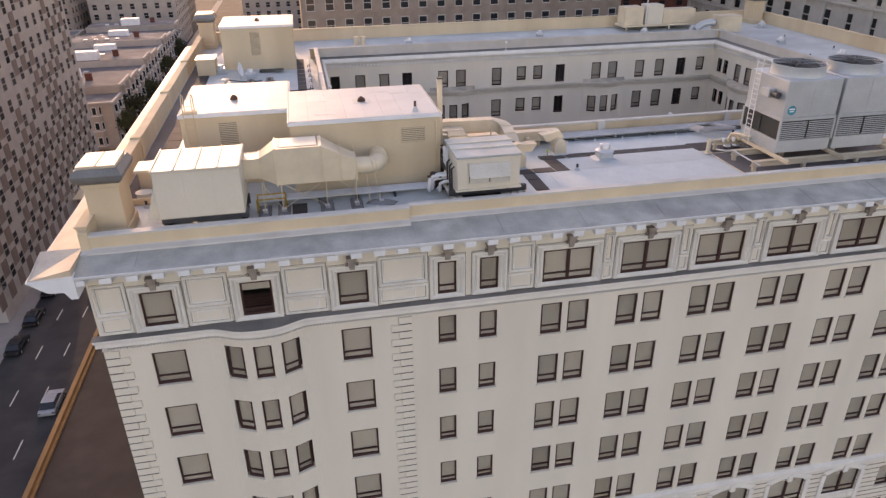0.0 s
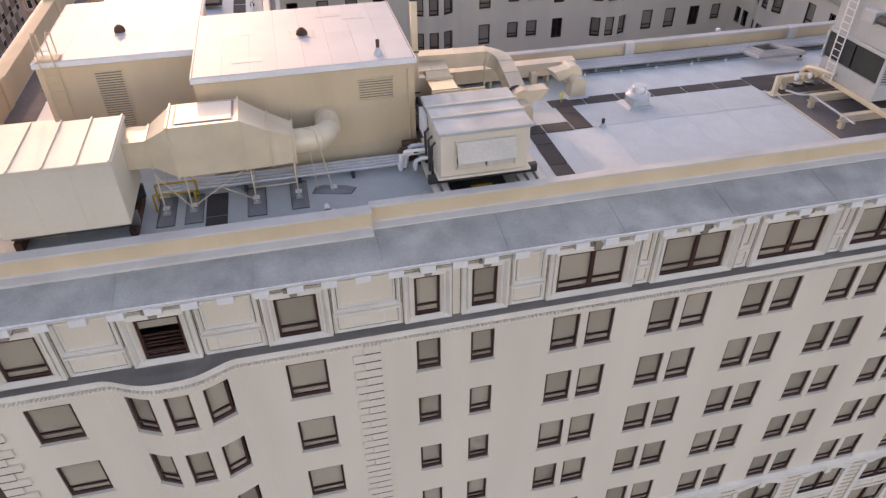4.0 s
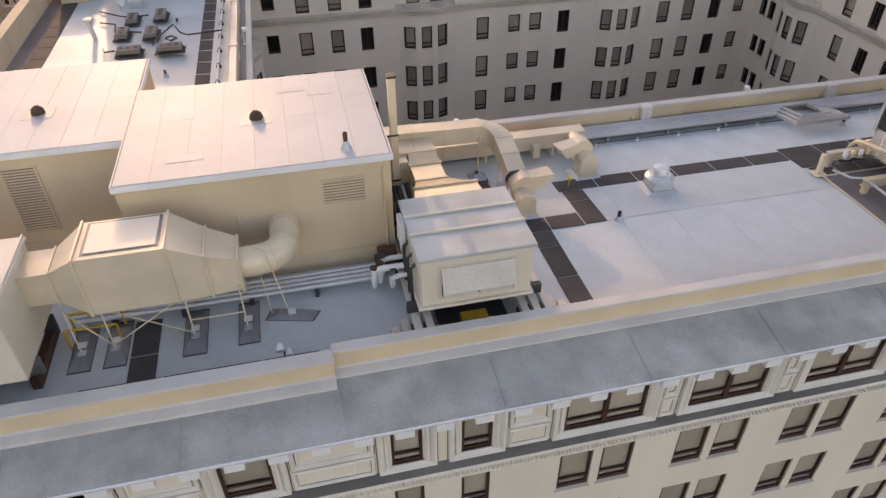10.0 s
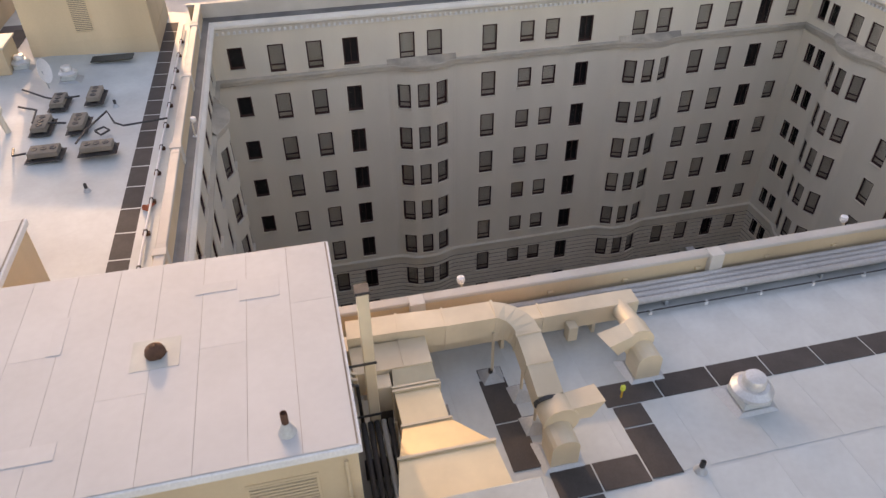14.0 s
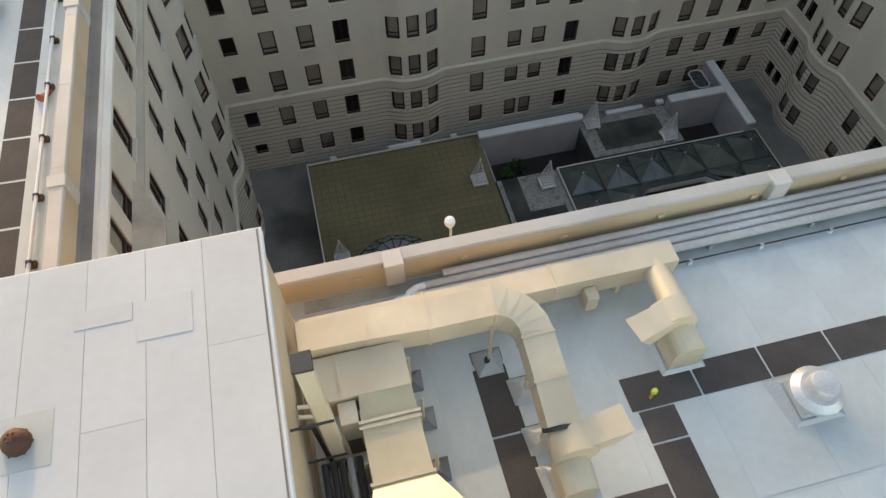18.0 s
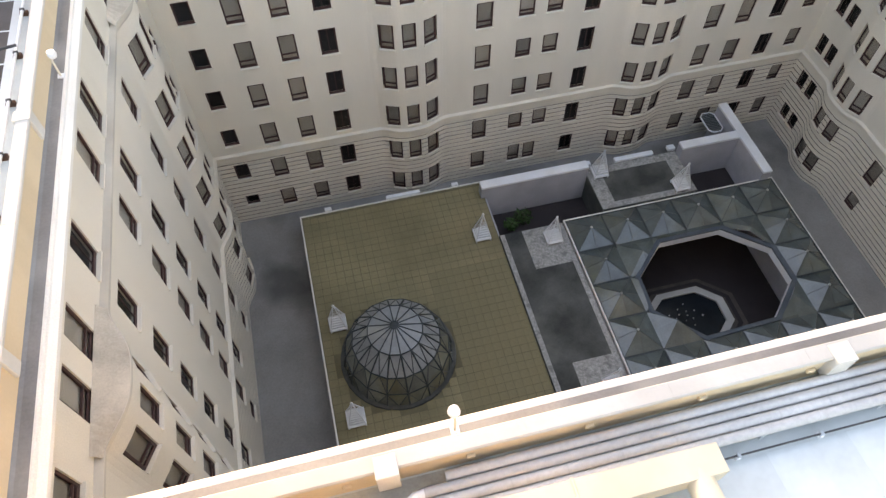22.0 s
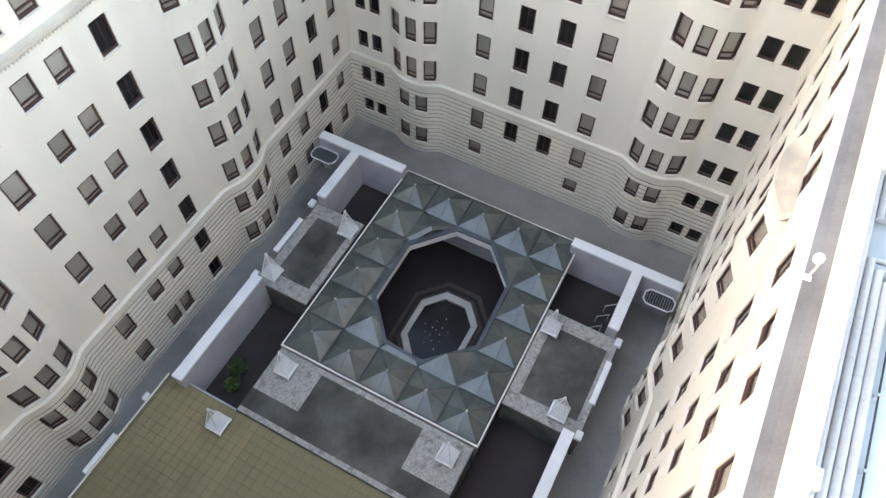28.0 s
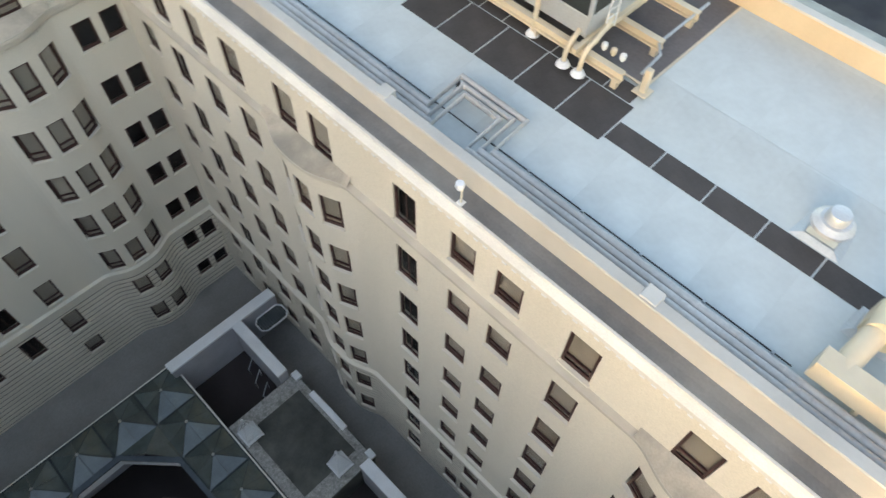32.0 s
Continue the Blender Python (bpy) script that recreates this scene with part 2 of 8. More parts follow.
SKY_GLASS = material("grey_skylight_glass", (0.085, 0.104, 0.1), 0.13, 0.0, 0.75, 1.2, 0.8, 8, 0.02, 0.9, (0.125, 0.118, 0.07), 0.22, False, 0.45)
DOME_GLASS = material("milky_dome_glass", (0.235, 0.25, 0.255), 0.3, 0.0, 0.85, 1.08, 1.5, 10, 0.03, 0.5, (0.35, 0.35, 0.3), 0.08, False, 0.5)
DOME_DARK = material("murky_dome_glass", (0.17, 0.18, 0.16), 0.25, 0.0, 0.75, 1.25, 0.8, 8, 0.03, 0.5, (0.16, 0.14, 0.06), 0.25, False, 0.5)
BRONZE = material("dark_glazing_bar", (0.035, 0.043, 0.045), 0.5, 0.3, 0.85, 1.2, 2, 20, 0.05)
WATER = material("still_pond_water", (0.012, 0.016, 0.02), 0.12, 0, 0.8, 1.2, 0.8, 5, 0.06, 0.2)
LEAF = material("garden_leaf", (0.05, 0.10, 0.03), 0.7, 0, 0.7, 1.3, 3, 20, 0.1, 0.3, None, 0.25)
TREE_LEAF = material("street_tree_leaf", (0.06, 0.06, 0.025), 0.8, 0, 0.7, 1.3, 2, 12, 0.1, 0.3, None, 0.25)
BARK = material("tree_bark", (0.10, 0.07, 0.05), 0.9, 0, 0.8, 1.2, 3, 20, 0.3)
BRICK_TAN = material("tan_brick_wall", (0.36, 0.29, 0.24), 0.9, 0, 0.8, 1.12, 0.6, 30, 0.2, 0.2, (0.25, 0.2, 0.17), 0, False, 0.5)
BRICK_RED = material("dark_red_brick", (0.15, 0.06, 0.045), 0.9, 0, 0.8, 1.15, 0.6, 30, 0.2, 0.2)
TOWER_LIGHT = material("pale_tower_panel", (0.40, 0.37, 0.35), 0.8, 0, 0.9, 1.08, 0.5, 12, 0.05, 0.3, None, 0.08)
TOWER_DARK = material("brown_tower_panel", (0.19, 0.15, 0.135), 0.8, 0, 0.85, 1.15, 0.5, 12, 0.05, 0.3, None, 0.1)
HOUSE = material("painted_house_wall", (0.45, 0.39, 0.34), 0.85, 0, 0.9, 1.1, 0.4, 16, 0.1, 0.3, None, 0.12)
ROOF_GREY = material("grey_flat_roofing", (0.165, 0.15, 0.148), 0.9, 0, 0.8, 1.15, 0.25, 9, 0.1, 0.2, (0.36, 0.34, 0.33), 0, False, 0.5)
SLATE = material("dark_slate_roof", (0.026, 0.022, 0.022), 0.9, 0, 0.8, 1.2, 0.8, 14, 0.15, 0.3)
LIMESTONE = material("carved_limestone", (0.55, 0.52, 0.47), 0.85, 0, 0.88, 1.08, 0.6, 18, 0.2, 0.3, (0.36, 0.33, 0.29), 0, False, 0.4)
CAR_DARK = material("dark_car_paint", (0.03, 0.03, 0.035), 0.25, 0.2, 0.9, 1.1, 1, 10, 0, 0.5, None, 0.4)
CAR_SILVER = material("silver_car_paint", (0.52, 0.54, 0.58), 0.3, 0.4, 0.95, 1.05, 1, 10, 0, 0.5)
CAR_GLASS = material("tinted_car_glass", (0.02, 0.024, 0.028), 0.1, 0, 0.9, 1.1, 1, 10, 0, 0.6)
TYRE = material("tyre_rubber", (0.02, 0.02, 0.02), 0.9, 0, 0.9, 1.1, 3, 20, 0.1)
KERB = material("ochre_terrace_wall", (0.30, 0.17, 0.075), 0.85, 0, 0.85, 1.12, 0.7, 16, 0.15, 0.3)
SIDEWALK = material("pavement_concrete", (0.28, 0.26, 0.25), 0.9, 0, 0.88, 1.08, 0.4, 14, 0.1, 0.3)
LANE = material("road_marking_paint", (0.7, 0.68, 0.62), 0.8, 0, 0.8, 1.05, 2, 20, 0.05)
TEAL = material("teal_badge_paint", (0.02, 0.25, 0.33), 0.5, 0, 0.9, 1.1, 2, 20, 0)
BLACK = material("black_plastic", (0.02, 0.02, 0.022), 0.5, 0, 0.9, 1.1, 2, 20, 0)
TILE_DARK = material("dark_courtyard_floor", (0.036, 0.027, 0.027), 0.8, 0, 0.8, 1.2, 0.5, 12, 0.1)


# ---- mesh helpers ----
class Shape:
    """Points and faces of one mesh."""

    def __init__(self):
        self.v, self.f = [], []

    def face(self, *pts):
        k = len(self.v)
        self.v += [tuple(p) for p in pts]
        self.f.append(tuple(range(k, k + len(pts))))
        return self

    def add(self, verts, faces, m=None):
        k = len(self.v)
        self.v += [tuple(m @ Vector(p)) for p in verts] if m else [tuple(p) for p in verts]
        self.f += [tuple(i + k for i in f) for f in faces]
        return self

    def box(self, x0, x1, y0, y1, z0, z1, c=0.0, m=None):
        """A box, its edges cut off by c."""
        if c <= 0:
            v = [(x, y, z) for x in (x0, x1) for y in (y0, y1) for z in (z0, z1)]
            return self.add(v, [(0, 1, 3, 2), (4, 6, 7, 5), (0, 4, 5, 1), (2, 3, 7, 6), (0, 2, 6, 4), (1, 5, 7, 3)], m)
        v, idx = [], {}
        for i, x in enumerate((x0, x1)):
            for j, y in enumerate((y0, y1)):
                for k, z in enumerate((z0, z1)):
                    dx, dy, dz = (c if i == 0 else -c), (c if j == 0 else -c), (c if k == 0 else -c)
                    for a, p in enumerate(((x, y + dy, z + dz), (x + dx, y, z + dz), (x + dx, y + dy, z))):
                        idx[i, j, k, a] = len(v)
                        v.append(p)
        g = lambda i, j, k, a: idx[i, j, k, a]
        f = [(g(0, 0, 0, 0), g(0, 0, 1, 0), g(0, 1, 1, 0), g(0, 1, 0, 0)), (g(1, 0, 0, 0), g(1, 1, 0, 0), g(1, 1, 1, 0), g(1, 0, 1, 0)),
             (g(0, 0, 0, 1), g(1, 0, 0, 1), g(1, 0, 1, 1), g(0, 0, 1, 1)), (g(0, 1, 0, 1), g(0, 1, 1, 1), g(1, 1, 1, 1), g(1, 1, 0, 1)),
             (g(0, 0, 0, 2), g(0, 1, 0, 2), g(1, 1, 0, 2), g(1, 0, 0, 2)), (g(0, 0, 1, 2), g(1, 0, 1, 2), g(1, 1, 1, 2), g(0, 1, 1, 2))]
        for i in (0, 1):
            for j in (0, 1):
                q = (g(i, j, 0, 0), g(i, j, 1, 0), g(i, j, 1, 1), g(i, j, 0, 1))
                f.append(q if (i + j) % 2 else q[::-1])
                q = (g(i, 0, j, 0), g(i, 1, j, 0), g(i, 1, j, 2), g(i, 0, j, 2))
                f.append(q[::-1] if (i + j) % 2 else q)
                q = (g(0, i, j, 1), g(1, i, j, 1), g(1, i, j, 2), g(0, i, j, 2))
                f.append(q if (i + j) % 2 else q[::-1])
                for k in (0, 1):
                    q = (g(i, j, k, 0), g(i, j, k, 1), g(i, j, k, 2))
                    f.append(q if (i + j + k) % 2 else q[::-1])
        return self.add(v, f, m)

    def prism(self, outline, z0, z1):
        """An upright prism over an outline of (x, y)."""
        n = len(outline)
        area = sum(outline[i][0] * outline[(i + 1) % n][1] - outline[(i + 1) % n][0] * outline[i][1] for i in range(n))
        o = outline if area > 0 else outline[::-1]
        v = [(x, y, z0) for x, y in o] + [(x, y, z1) for x, y in o]
        f = [tuple(range(n))[::-1], tuple(range(n, 2 * n))] + [(i, (i + 1) % n, n + (i + 1) % n, n + i) for i in range(n)]
        return self.add(v, f)

    def hull(self, low, high):
        """Two rings of the same count joined, closed at both ends."""
        n = len(low)
        f = [tuple(range(n))[::-1], tuple(range(n, 2 * n))] + [(i, (i + 1) % n, n + (i + 1) % n, n + i) for i in range(n)]
        return self.add(list(low) + list(high), f)

    def rings(self, rows, closed=True):
        """Rings of points joined one to the next, closed at the ends."""
        k, n = len(self.v), len(rows[0])
        for r in rows:
            self.v += [tuple(p) for p in r]
        for j in range(len(rows) - 1):
            for i in range(n if closed else n - 1):
                a, b = k + j * n + i, k + j * n + (i + 1) % n
                self.f.append((a, b, b + n, a + n))
        if closed:
            self.f.append(tuple(range(k, k + n))[::-1])
            self.f.append(tuple(range(k + (len(rows) - 1) * n, k + len(rows) * n)))
        return self

    def rod(self, a, b, r, n=8, r2=None):
        a, b = Vector(a), Vector(b)
        q = (b - a).to_track_quat("Z", "Y")
        ring = lambda p, s: [p + q @ Vector((s * math.cos(t * math.tau / n), s * math.sin(t * math.tau / n), 0)) for t in range(n)]
        return self.rings([ring(a, r), ring(b, r if r2 is None else r2)])

    def tube(self, pts, r, n=10):
        """A round pipe along points."""
        pts = [Vector(p) for p in pts]
        rows, up = [], None
        for i, p in enumerate(pts):
            d = (pts[min(i + 1, len(pts) - 1)] - pts[max(i - 1, 0)]).normalized()
            if up is None:
                up = d.orthogonal().normalized()
            up = (up - d * up.dot(d)).normalized()
            side = d.cross(up)
            rows.append([p + r * (math.cos(t * math.tau / n) * up + math.sin(t * math.tau / n) * side) for t in range(n)])
        return self.rings(rows)

    def lathe(self, x, y, rows, n=20):
        """A turned shape about the upright through (x, y); rows of (radius, z)."""
        return self.rings([[(x + r * math.cos(t * math.tau / n), y + r * math.sin(t * math.tau / n), z) for t in range(n)] for r, z in rows])

    def mesh(self, name, mat, smooth=False):
        me = bpy.data.meshes.new(name)
        me.from_pydata(self.v, [], self.f)
        me.materials.append(mat)
        if smooth:
            me.shade_smooth()
            me.set_sharp_from_angle(angle=radians(40))
        me.update()
        return me


def part(name, shape, mat, parent=None, label="", smooth=False):
    """Links one mesh as an object, under a thing if one is given."""
    data = shape if isinstance(shape, bpy.types.Mesh) else shape.mesh(name, mat, smooth)
    ob = new(name, data)
    if parent is not None:
        ob.parent = parent
    if label:
        ob["label"] = label
    return ob


def thing(name, label, category, at=(0, 0, 0), group="", kind=""):
    ob = new(name)
    ob.location = at
    ob.empty_display_size = 0.2
    return tagged(ob, label, category, group, kind)


def structure(name, shape, mat, label="", category="", smooth=False):
    return tagged(part(name, shape, mat, None, "", smooth), label, category, "", "structure")


# ---- windows ----
WINDOW_MESHES = {}


def window_meshes(w, h, style):
    """Frame, panes, blind and sill of one size of window; local x across, y out, z up from the sill."""
    key = (round(w, 2), round(h, 2), style)
    if key in WINDOW_MESHES:
        return WINDOW_MESHES[key]
    f, t = Shape(), 0.095
    lo = h * {"dark": 0.5, "open": 0.2}.get(style, 0.26)
    f.box(-w / 2, -w / 2 + t, -0.09, 0.0, 0, h, 0.008)
    f.box(w / 2 - t, w / 2, -0.09, 0.0, 0, h, 0.008)
    f.box(-w / 2 + t, w / 2 - t, -0.085, -0.005, 0, t * 1.75, 0.008)
    f.box(-w / 2 + t, w / 2 - t, -0.085, -0.005, h - t, h, 0.008)
    if style != "dark":
        f.box(-w / 2 + t, w / 2 - t, -0.075, 0.012, lo - 0.035, lo + 0.045, 0.008)
    if style == "double":
        f.box(-0.09, 0.09, -0.08, 0.02, 0, h, 0.008)
    if style == "dark" and h > 1.6:
        f.box(-0.022, 0.022, -0.085, -0.03, t, h - t, 0.006)
    p = Shape().box(-w / 2 + t, w / 2 - t, -0.055, -0.045, t, h - t)
    b = Shape()
    if style in ("blind", "double"):
        b.box(-w / 2 + 0.05, w / 2 - 0.05, -0.135, -0.115, 0.12, h - 0.03)
    if style == "open":
        b.box(-w / 2 + 0.05, w / 2 - 0.05, -0.135, -0.115, h * 0.74, h - 0.03)
        for k in range(6):
            f.box(-w / 2 + t, w / 2 - t, -0.08, -0.06, 0.2 + k * 0.17, 0.27 + k * 0.17)
    # added sheet behind the pane, coloured as the dark inside
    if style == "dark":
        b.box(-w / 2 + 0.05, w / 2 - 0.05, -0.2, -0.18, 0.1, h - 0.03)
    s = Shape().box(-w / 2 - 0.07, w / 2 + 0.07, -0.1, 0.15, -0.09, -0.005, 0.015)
    made = (f.mesh("window", FRAME), p.mesh("pane", GLASS), b.mesh("blind", WINDOW_DARK if style == "dark" else BLIND), s.mesh("sill", STUCCO))
    WINDOW_MESHES[key] = made
    return made


def place_window(wall, m, w, h, style, sill=True):
    fr, pane, blind, sl = window_meshes(w, h, style)
    ob = part("window", fr, FRAME, wall, {"blind": "dark brown sash window with its taupe blind drawn", "double": "wide dark double sash window with taupe blinds", "dark": "dark sash window with a near-black sheet painted as its darkness", "open": "dark slatted window with its blind raised"}[style])
    ob.matrix_basis = m
    g = part("pane", pane, GLASS, ob)
    g.visible_shadow = False
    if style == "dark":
        part("curtain", blind, WINDOW_DARK, ob, "near-black sheet painted as the window's darkness")
    else:
        part("blind", blind, BLIND, ob, "taupe roller blind")
    if sill:
        part("sill", sl, STUCCO, ob)
    return ob


def bay_out(bays, u):
    """How far the wall bows out at u: rounded bays of (centre, half width, depth)."""
    for c, a, d in bays:
        s = abs(u - c) / a
        if s < 1:
            return d * math.cos(math.pi / 2 * s ** 1.5) ** 2 if s < 1 else 0.0
    return 0.0


def facade(name, origin, along, out, u0, u1, zones, openings, label, thick=0.38, mat=None):
    """A wall with openings through it. zones: (z0, z1, bays, course height or 0); openings: (u of the centre, sill z, width, height, style)."""
    O, U, N = Vector(origin), Vector(along), Vector(out)
    s, joints = Shape(), Shape()
    wall_windows = []
    for z0, z1, bays, course in zones:
        ops = [o for o in openings if z0 <= o[1] + o[3] / 2 < z1]
        us = {u0, u1}
        for uc, zs, w, h, st in ops:
            us |= {uc - w / 2, uc + w / 2}
        for c, a, d in bays:
            us |= {c - a + i * a / 12 for i in range(25)}
        us = sorted(u for u in us if u0 - 1e-6 <= u <= u1 + 1e-6)
        us = [u for i, u in enumerate(us) if i == 0 or u - us[i - 1] > 1e-4]
        zs_ = {z0, z1}
        for uc, zs, w, h, st in ops:
            zs_ |= {zs, zs + h}
        grooves = []
        if course:
            z = z0 + course
            while z < z1 - 0.1:
                grooves.append((z - 0.03, z + 0.03))
                zs_ |= {z - 0.03, z + 0.03}
                z += course
        zl = sorted(zs_)
        zl = [z for i, z in enumerate(zl) if i == 0 or z - zl[i - 1] > 1e-4]
        dep = [(-0.09 if any(a - 1e-4 <= (zl[j] + zl[j + 1]) / 2 <= b + 1e-4 for a, b in grooves) else 0.0) for j in range(len(zl) - 1)]
        P = lambda u, d, z: O + U * u + N * (d + bay_out(bays, u)) + Vector((0, 0, z))
        hole = [[any(uc - w / 2 < (us[i] + us[i + 1]) / 2 < uc + w / 2 and zz < (zl[j] + zl[j + 1]) / 2 < zz + h for uc, zz, w, h, st in ops) for j in range(len(zl) - 1)] for i in range(len(us) - 1)]
        right = U.cross(Vector((0, 0, 1))).dot(N) > 0

        def quad(*p, to=None):
            (to or s).face(*(p if right else p[::-1]))

        for i in range(len(us) - 1):
            a, b = us[i], us[i + 1]
            j = 0
            while j < len(zl) - 1:
                if hole[i][j]:
                    j += 1
                    continue
                k = j
                while k + 1 < len(zl) - 1 and not hole[i][k + 1] and dep[k + 1] == dep[j]:
                    k += 1
                quad(P(a, dep[j], zl[j]), P(b, dep[j], zl[j]), P(b, dep[j], zl[k + 1]), P(a, dep[j], zl[k + 1]), to=joints if dep[j] else s)
                if k + 1 < len(zl) - 1 and not hole[i][k + 1]:
                    z = zl[k + 1]
                    quad(P(a, dep[j], z), P(b, dep[j], z), P(b, dep[k + 1], z), P(a, dep[k + 1], z), to=joints)
                j = k + 1
        for uc, zz, w, h, st in ops:
            inner = [u for u in us if uc - w / 2 - 1e-6 <= u <= uc + w / 2 + 1e-6]
            for a, b in zip(inner, inner[1:]):
                quad(P(a, 0, zz), P(a, -thick, zz), P(b, -thick, zz), P(b, 0, zz))
                quad(P(a, 0, zz + h), P(b, 0, zz + h), P(b, -thick, zz + h), P(a, -thick, zz + h))
            for u, flip in ((uc - w / 2, False), (uc + w / 2, True)):
                p = (P(u, 0, zz), P(u, 0, zz + h), P(u, -thick, zz + h), P(u, -thick, zz))
                quad(*(p if not flip else p[::-1]))
            e = 0.02
            t = (P(uc + e, 0, 0) - P(uc - e, 0, 0)).normalized()
            nrm = Vector((0, 0, 1)).cross(t)
            if nrm.dot(N) < 0:
                t, nrm = -t, -nrm
            t = nrm.cross(Vector((0, 0, 1)))
            c = P(uc, -0.05, zz)
            if bays and bay_out(bays, uc) > 0.01:
                c = P(uc, 0, zz) - nrm * 0.075
            m = Matrix((( -t.x, nrm.x, 0, c.x), (-t.y, nrm.y, 0, c.y), (0, 0, 1, c.z), (0, 0, 0, 1)))
            wall_windows.append((m, w, h, st))
    ob = structure(name, s, mat or STUCCO, label, "wall")
    if joints.v:
        tagged(part("joint_lines", joints, JOINT, ob, "recessed grimy joints of the banded base"), kind="stuff")
    for m, w, h, st in wall_windows:
        place_window(ob, m, w - 0.01, h - 0.01, st)
    return ob


def course_along(name, origin, along, out, u0, u1, bays, section, mat, parent, step=0.0, label=""):
    """A moulding that follows the wall. section: points (distance out, z), from the lower inside round to the upper inside."""
    O, U, N = Vector(origin), Vector(along), Vector(out)
    us = {u0, u1}
    for c, a, d in bays:
        us |= {c - a + i * a / 12 for i in range(25)}
    us = sorted(u for u in us if u0 - 1e-6 <= u <= u1 + 1e-6)
    rows = [[O + U * u + N * (d + bay_out(bays, u)) + Vector((0, 0, z)) for d, z in section] for u in us]
    if U.cross(Vector((0, 0, 1))).dot(N) > 0:
        rows = [r[::-1] for r in rows]
    return part(name, Shape().rings(rows), mat, parent, label)


# ---- the hotel: plan ----
WX, EX = -16.4, 51.8          # outer west and east walls
SY, NY = 0.0, 52.0            # outer south and north walls
CW, CE, CS, CN = -4.0, 41.05, 13.2, 42.95   # courtyard walls
ROOF = 32.4
TOPS = [30.14, 26.65, 23.25, 20.02, 16.72, 13.32, 9.86, 6.42]
ALLEY = 3.5


def roof_z(x, y):
    """The roof falls gently towards the courtyard parapets."""
    d = max(CW - 0.8 - x, x - CE - 0.8, CS - 0.8 - y, y - CN - 0.8, 0.0)
    return ROOF - 0.058 * max(0.0, 7.0 - d)


X, Y, Z = Vector((1, 0, 0)), Vector((0, 1, 0)), Vector((0, 0, 1))


# north and south courtyard walls share their rhythm of columns
NS_COLS = [(0.2, 1.06, "blind"), (2.75, 1.06, "blind"), (5.2, 1.06, "dark"), (15.1, 1.1, "blind"), (22.4, 1.06, "dark"),
           (31.9, 1.1, "blind"), (34.35, 1.1, "blind"), (37.0, 1.06, "dark")]
NS_SMALL = [(-2.43, 0.98, "dark"), (17.9, 1.06, "blind"), (19.8, 1.06, "blind"), (39.4, 0.95, "blind")]
NS_BAYS = [(10.1, 2.5, 0.62), (27.65, 2.5, 0.62)]
S_BAYS = [(9.7, 2.5, 0.62), (27.2, 2.5, 0.62)]


def ns_openings(bays, dx=0.0):
    ops = []
    for t in TOPS[:7]:
        ops += [(u, t - 1.92, w, 1.92, st) for u, w, st in NS_COLS] + [(u, t - 1.5, w, 1.5, st) for u, w, st in NS_SMALL]
    for u, w, st in NS_COLS:
        ops.append((u, TOPS[7] - 1.75, w, 1.75, st))
    for u, w in ((-2.43, 0.95), (18.05, 0.95), (19.3, 0.95), (39.4, 0.95)):
        ops.append((u, TOPS[7] - 1.0 if u < 0 else TOPS[7] - 1.75, w, 1.0 if u < 0 else 1.75, "dark" if u < 0 else "blind"))
    ops = [(u + dx if u > 0 else u, *o) for u, *o in ops]
    for c, a, d in bays:
        ops += [(c - 0.98, TOPS[0] - 1.92, 1.1, 1.92, "blind"), (c + 0.98, TOPS[0] - 1.92, 1.1, 1.92, "blind")]
        for t in TOPS[1:]:
            ops += [(c + s, t - 0.15 - 1.85, 0.9, 1.85, "blind") for s in (-1.4, 0, 1.4)]
    return ops


EW_BAYS = [(37.1, 2.4, 0.7), (18.55, 2.4, 0.7)]


def ew_openings(cols, small, bays):
    ops = []
    for i, t in enumerate(TOPS):
        if i < 7:
            ops += [(u, t - 1.92, w, 1.92, st) for u, w, st in cols] + [(u, t - 1.5, w, 1.5, st) for u, w, st in small]
        else:
            ops += [(u, t - 1.3, w, 1.3, st) for u, w, st in cols if st == "blind"] + [(u, t - 1.3, w, 1.3, st) for u, w, st in small]
    for c, a, d in bays:
        ops += [(c - 0.95, TOPS[0] - 1.92, 1.06, 1.92, "blind"), (c + 0.95, TOPS[0] - 1.92, 1.06, 1.92, "blind")]
        for t in TOPS[1:6]:
            ops += [(c + s, t - 0.12 - 1.92, 0.86, 1.92, "blind") for s in (-1.38, 0, 1.38)]
        for t in TOPS[6:]:
            ops += [(c + s, t - 0.2 - 1.6, 0.95, 1.6, "blind") for s in (-0.75, 0.75)]
    return ops


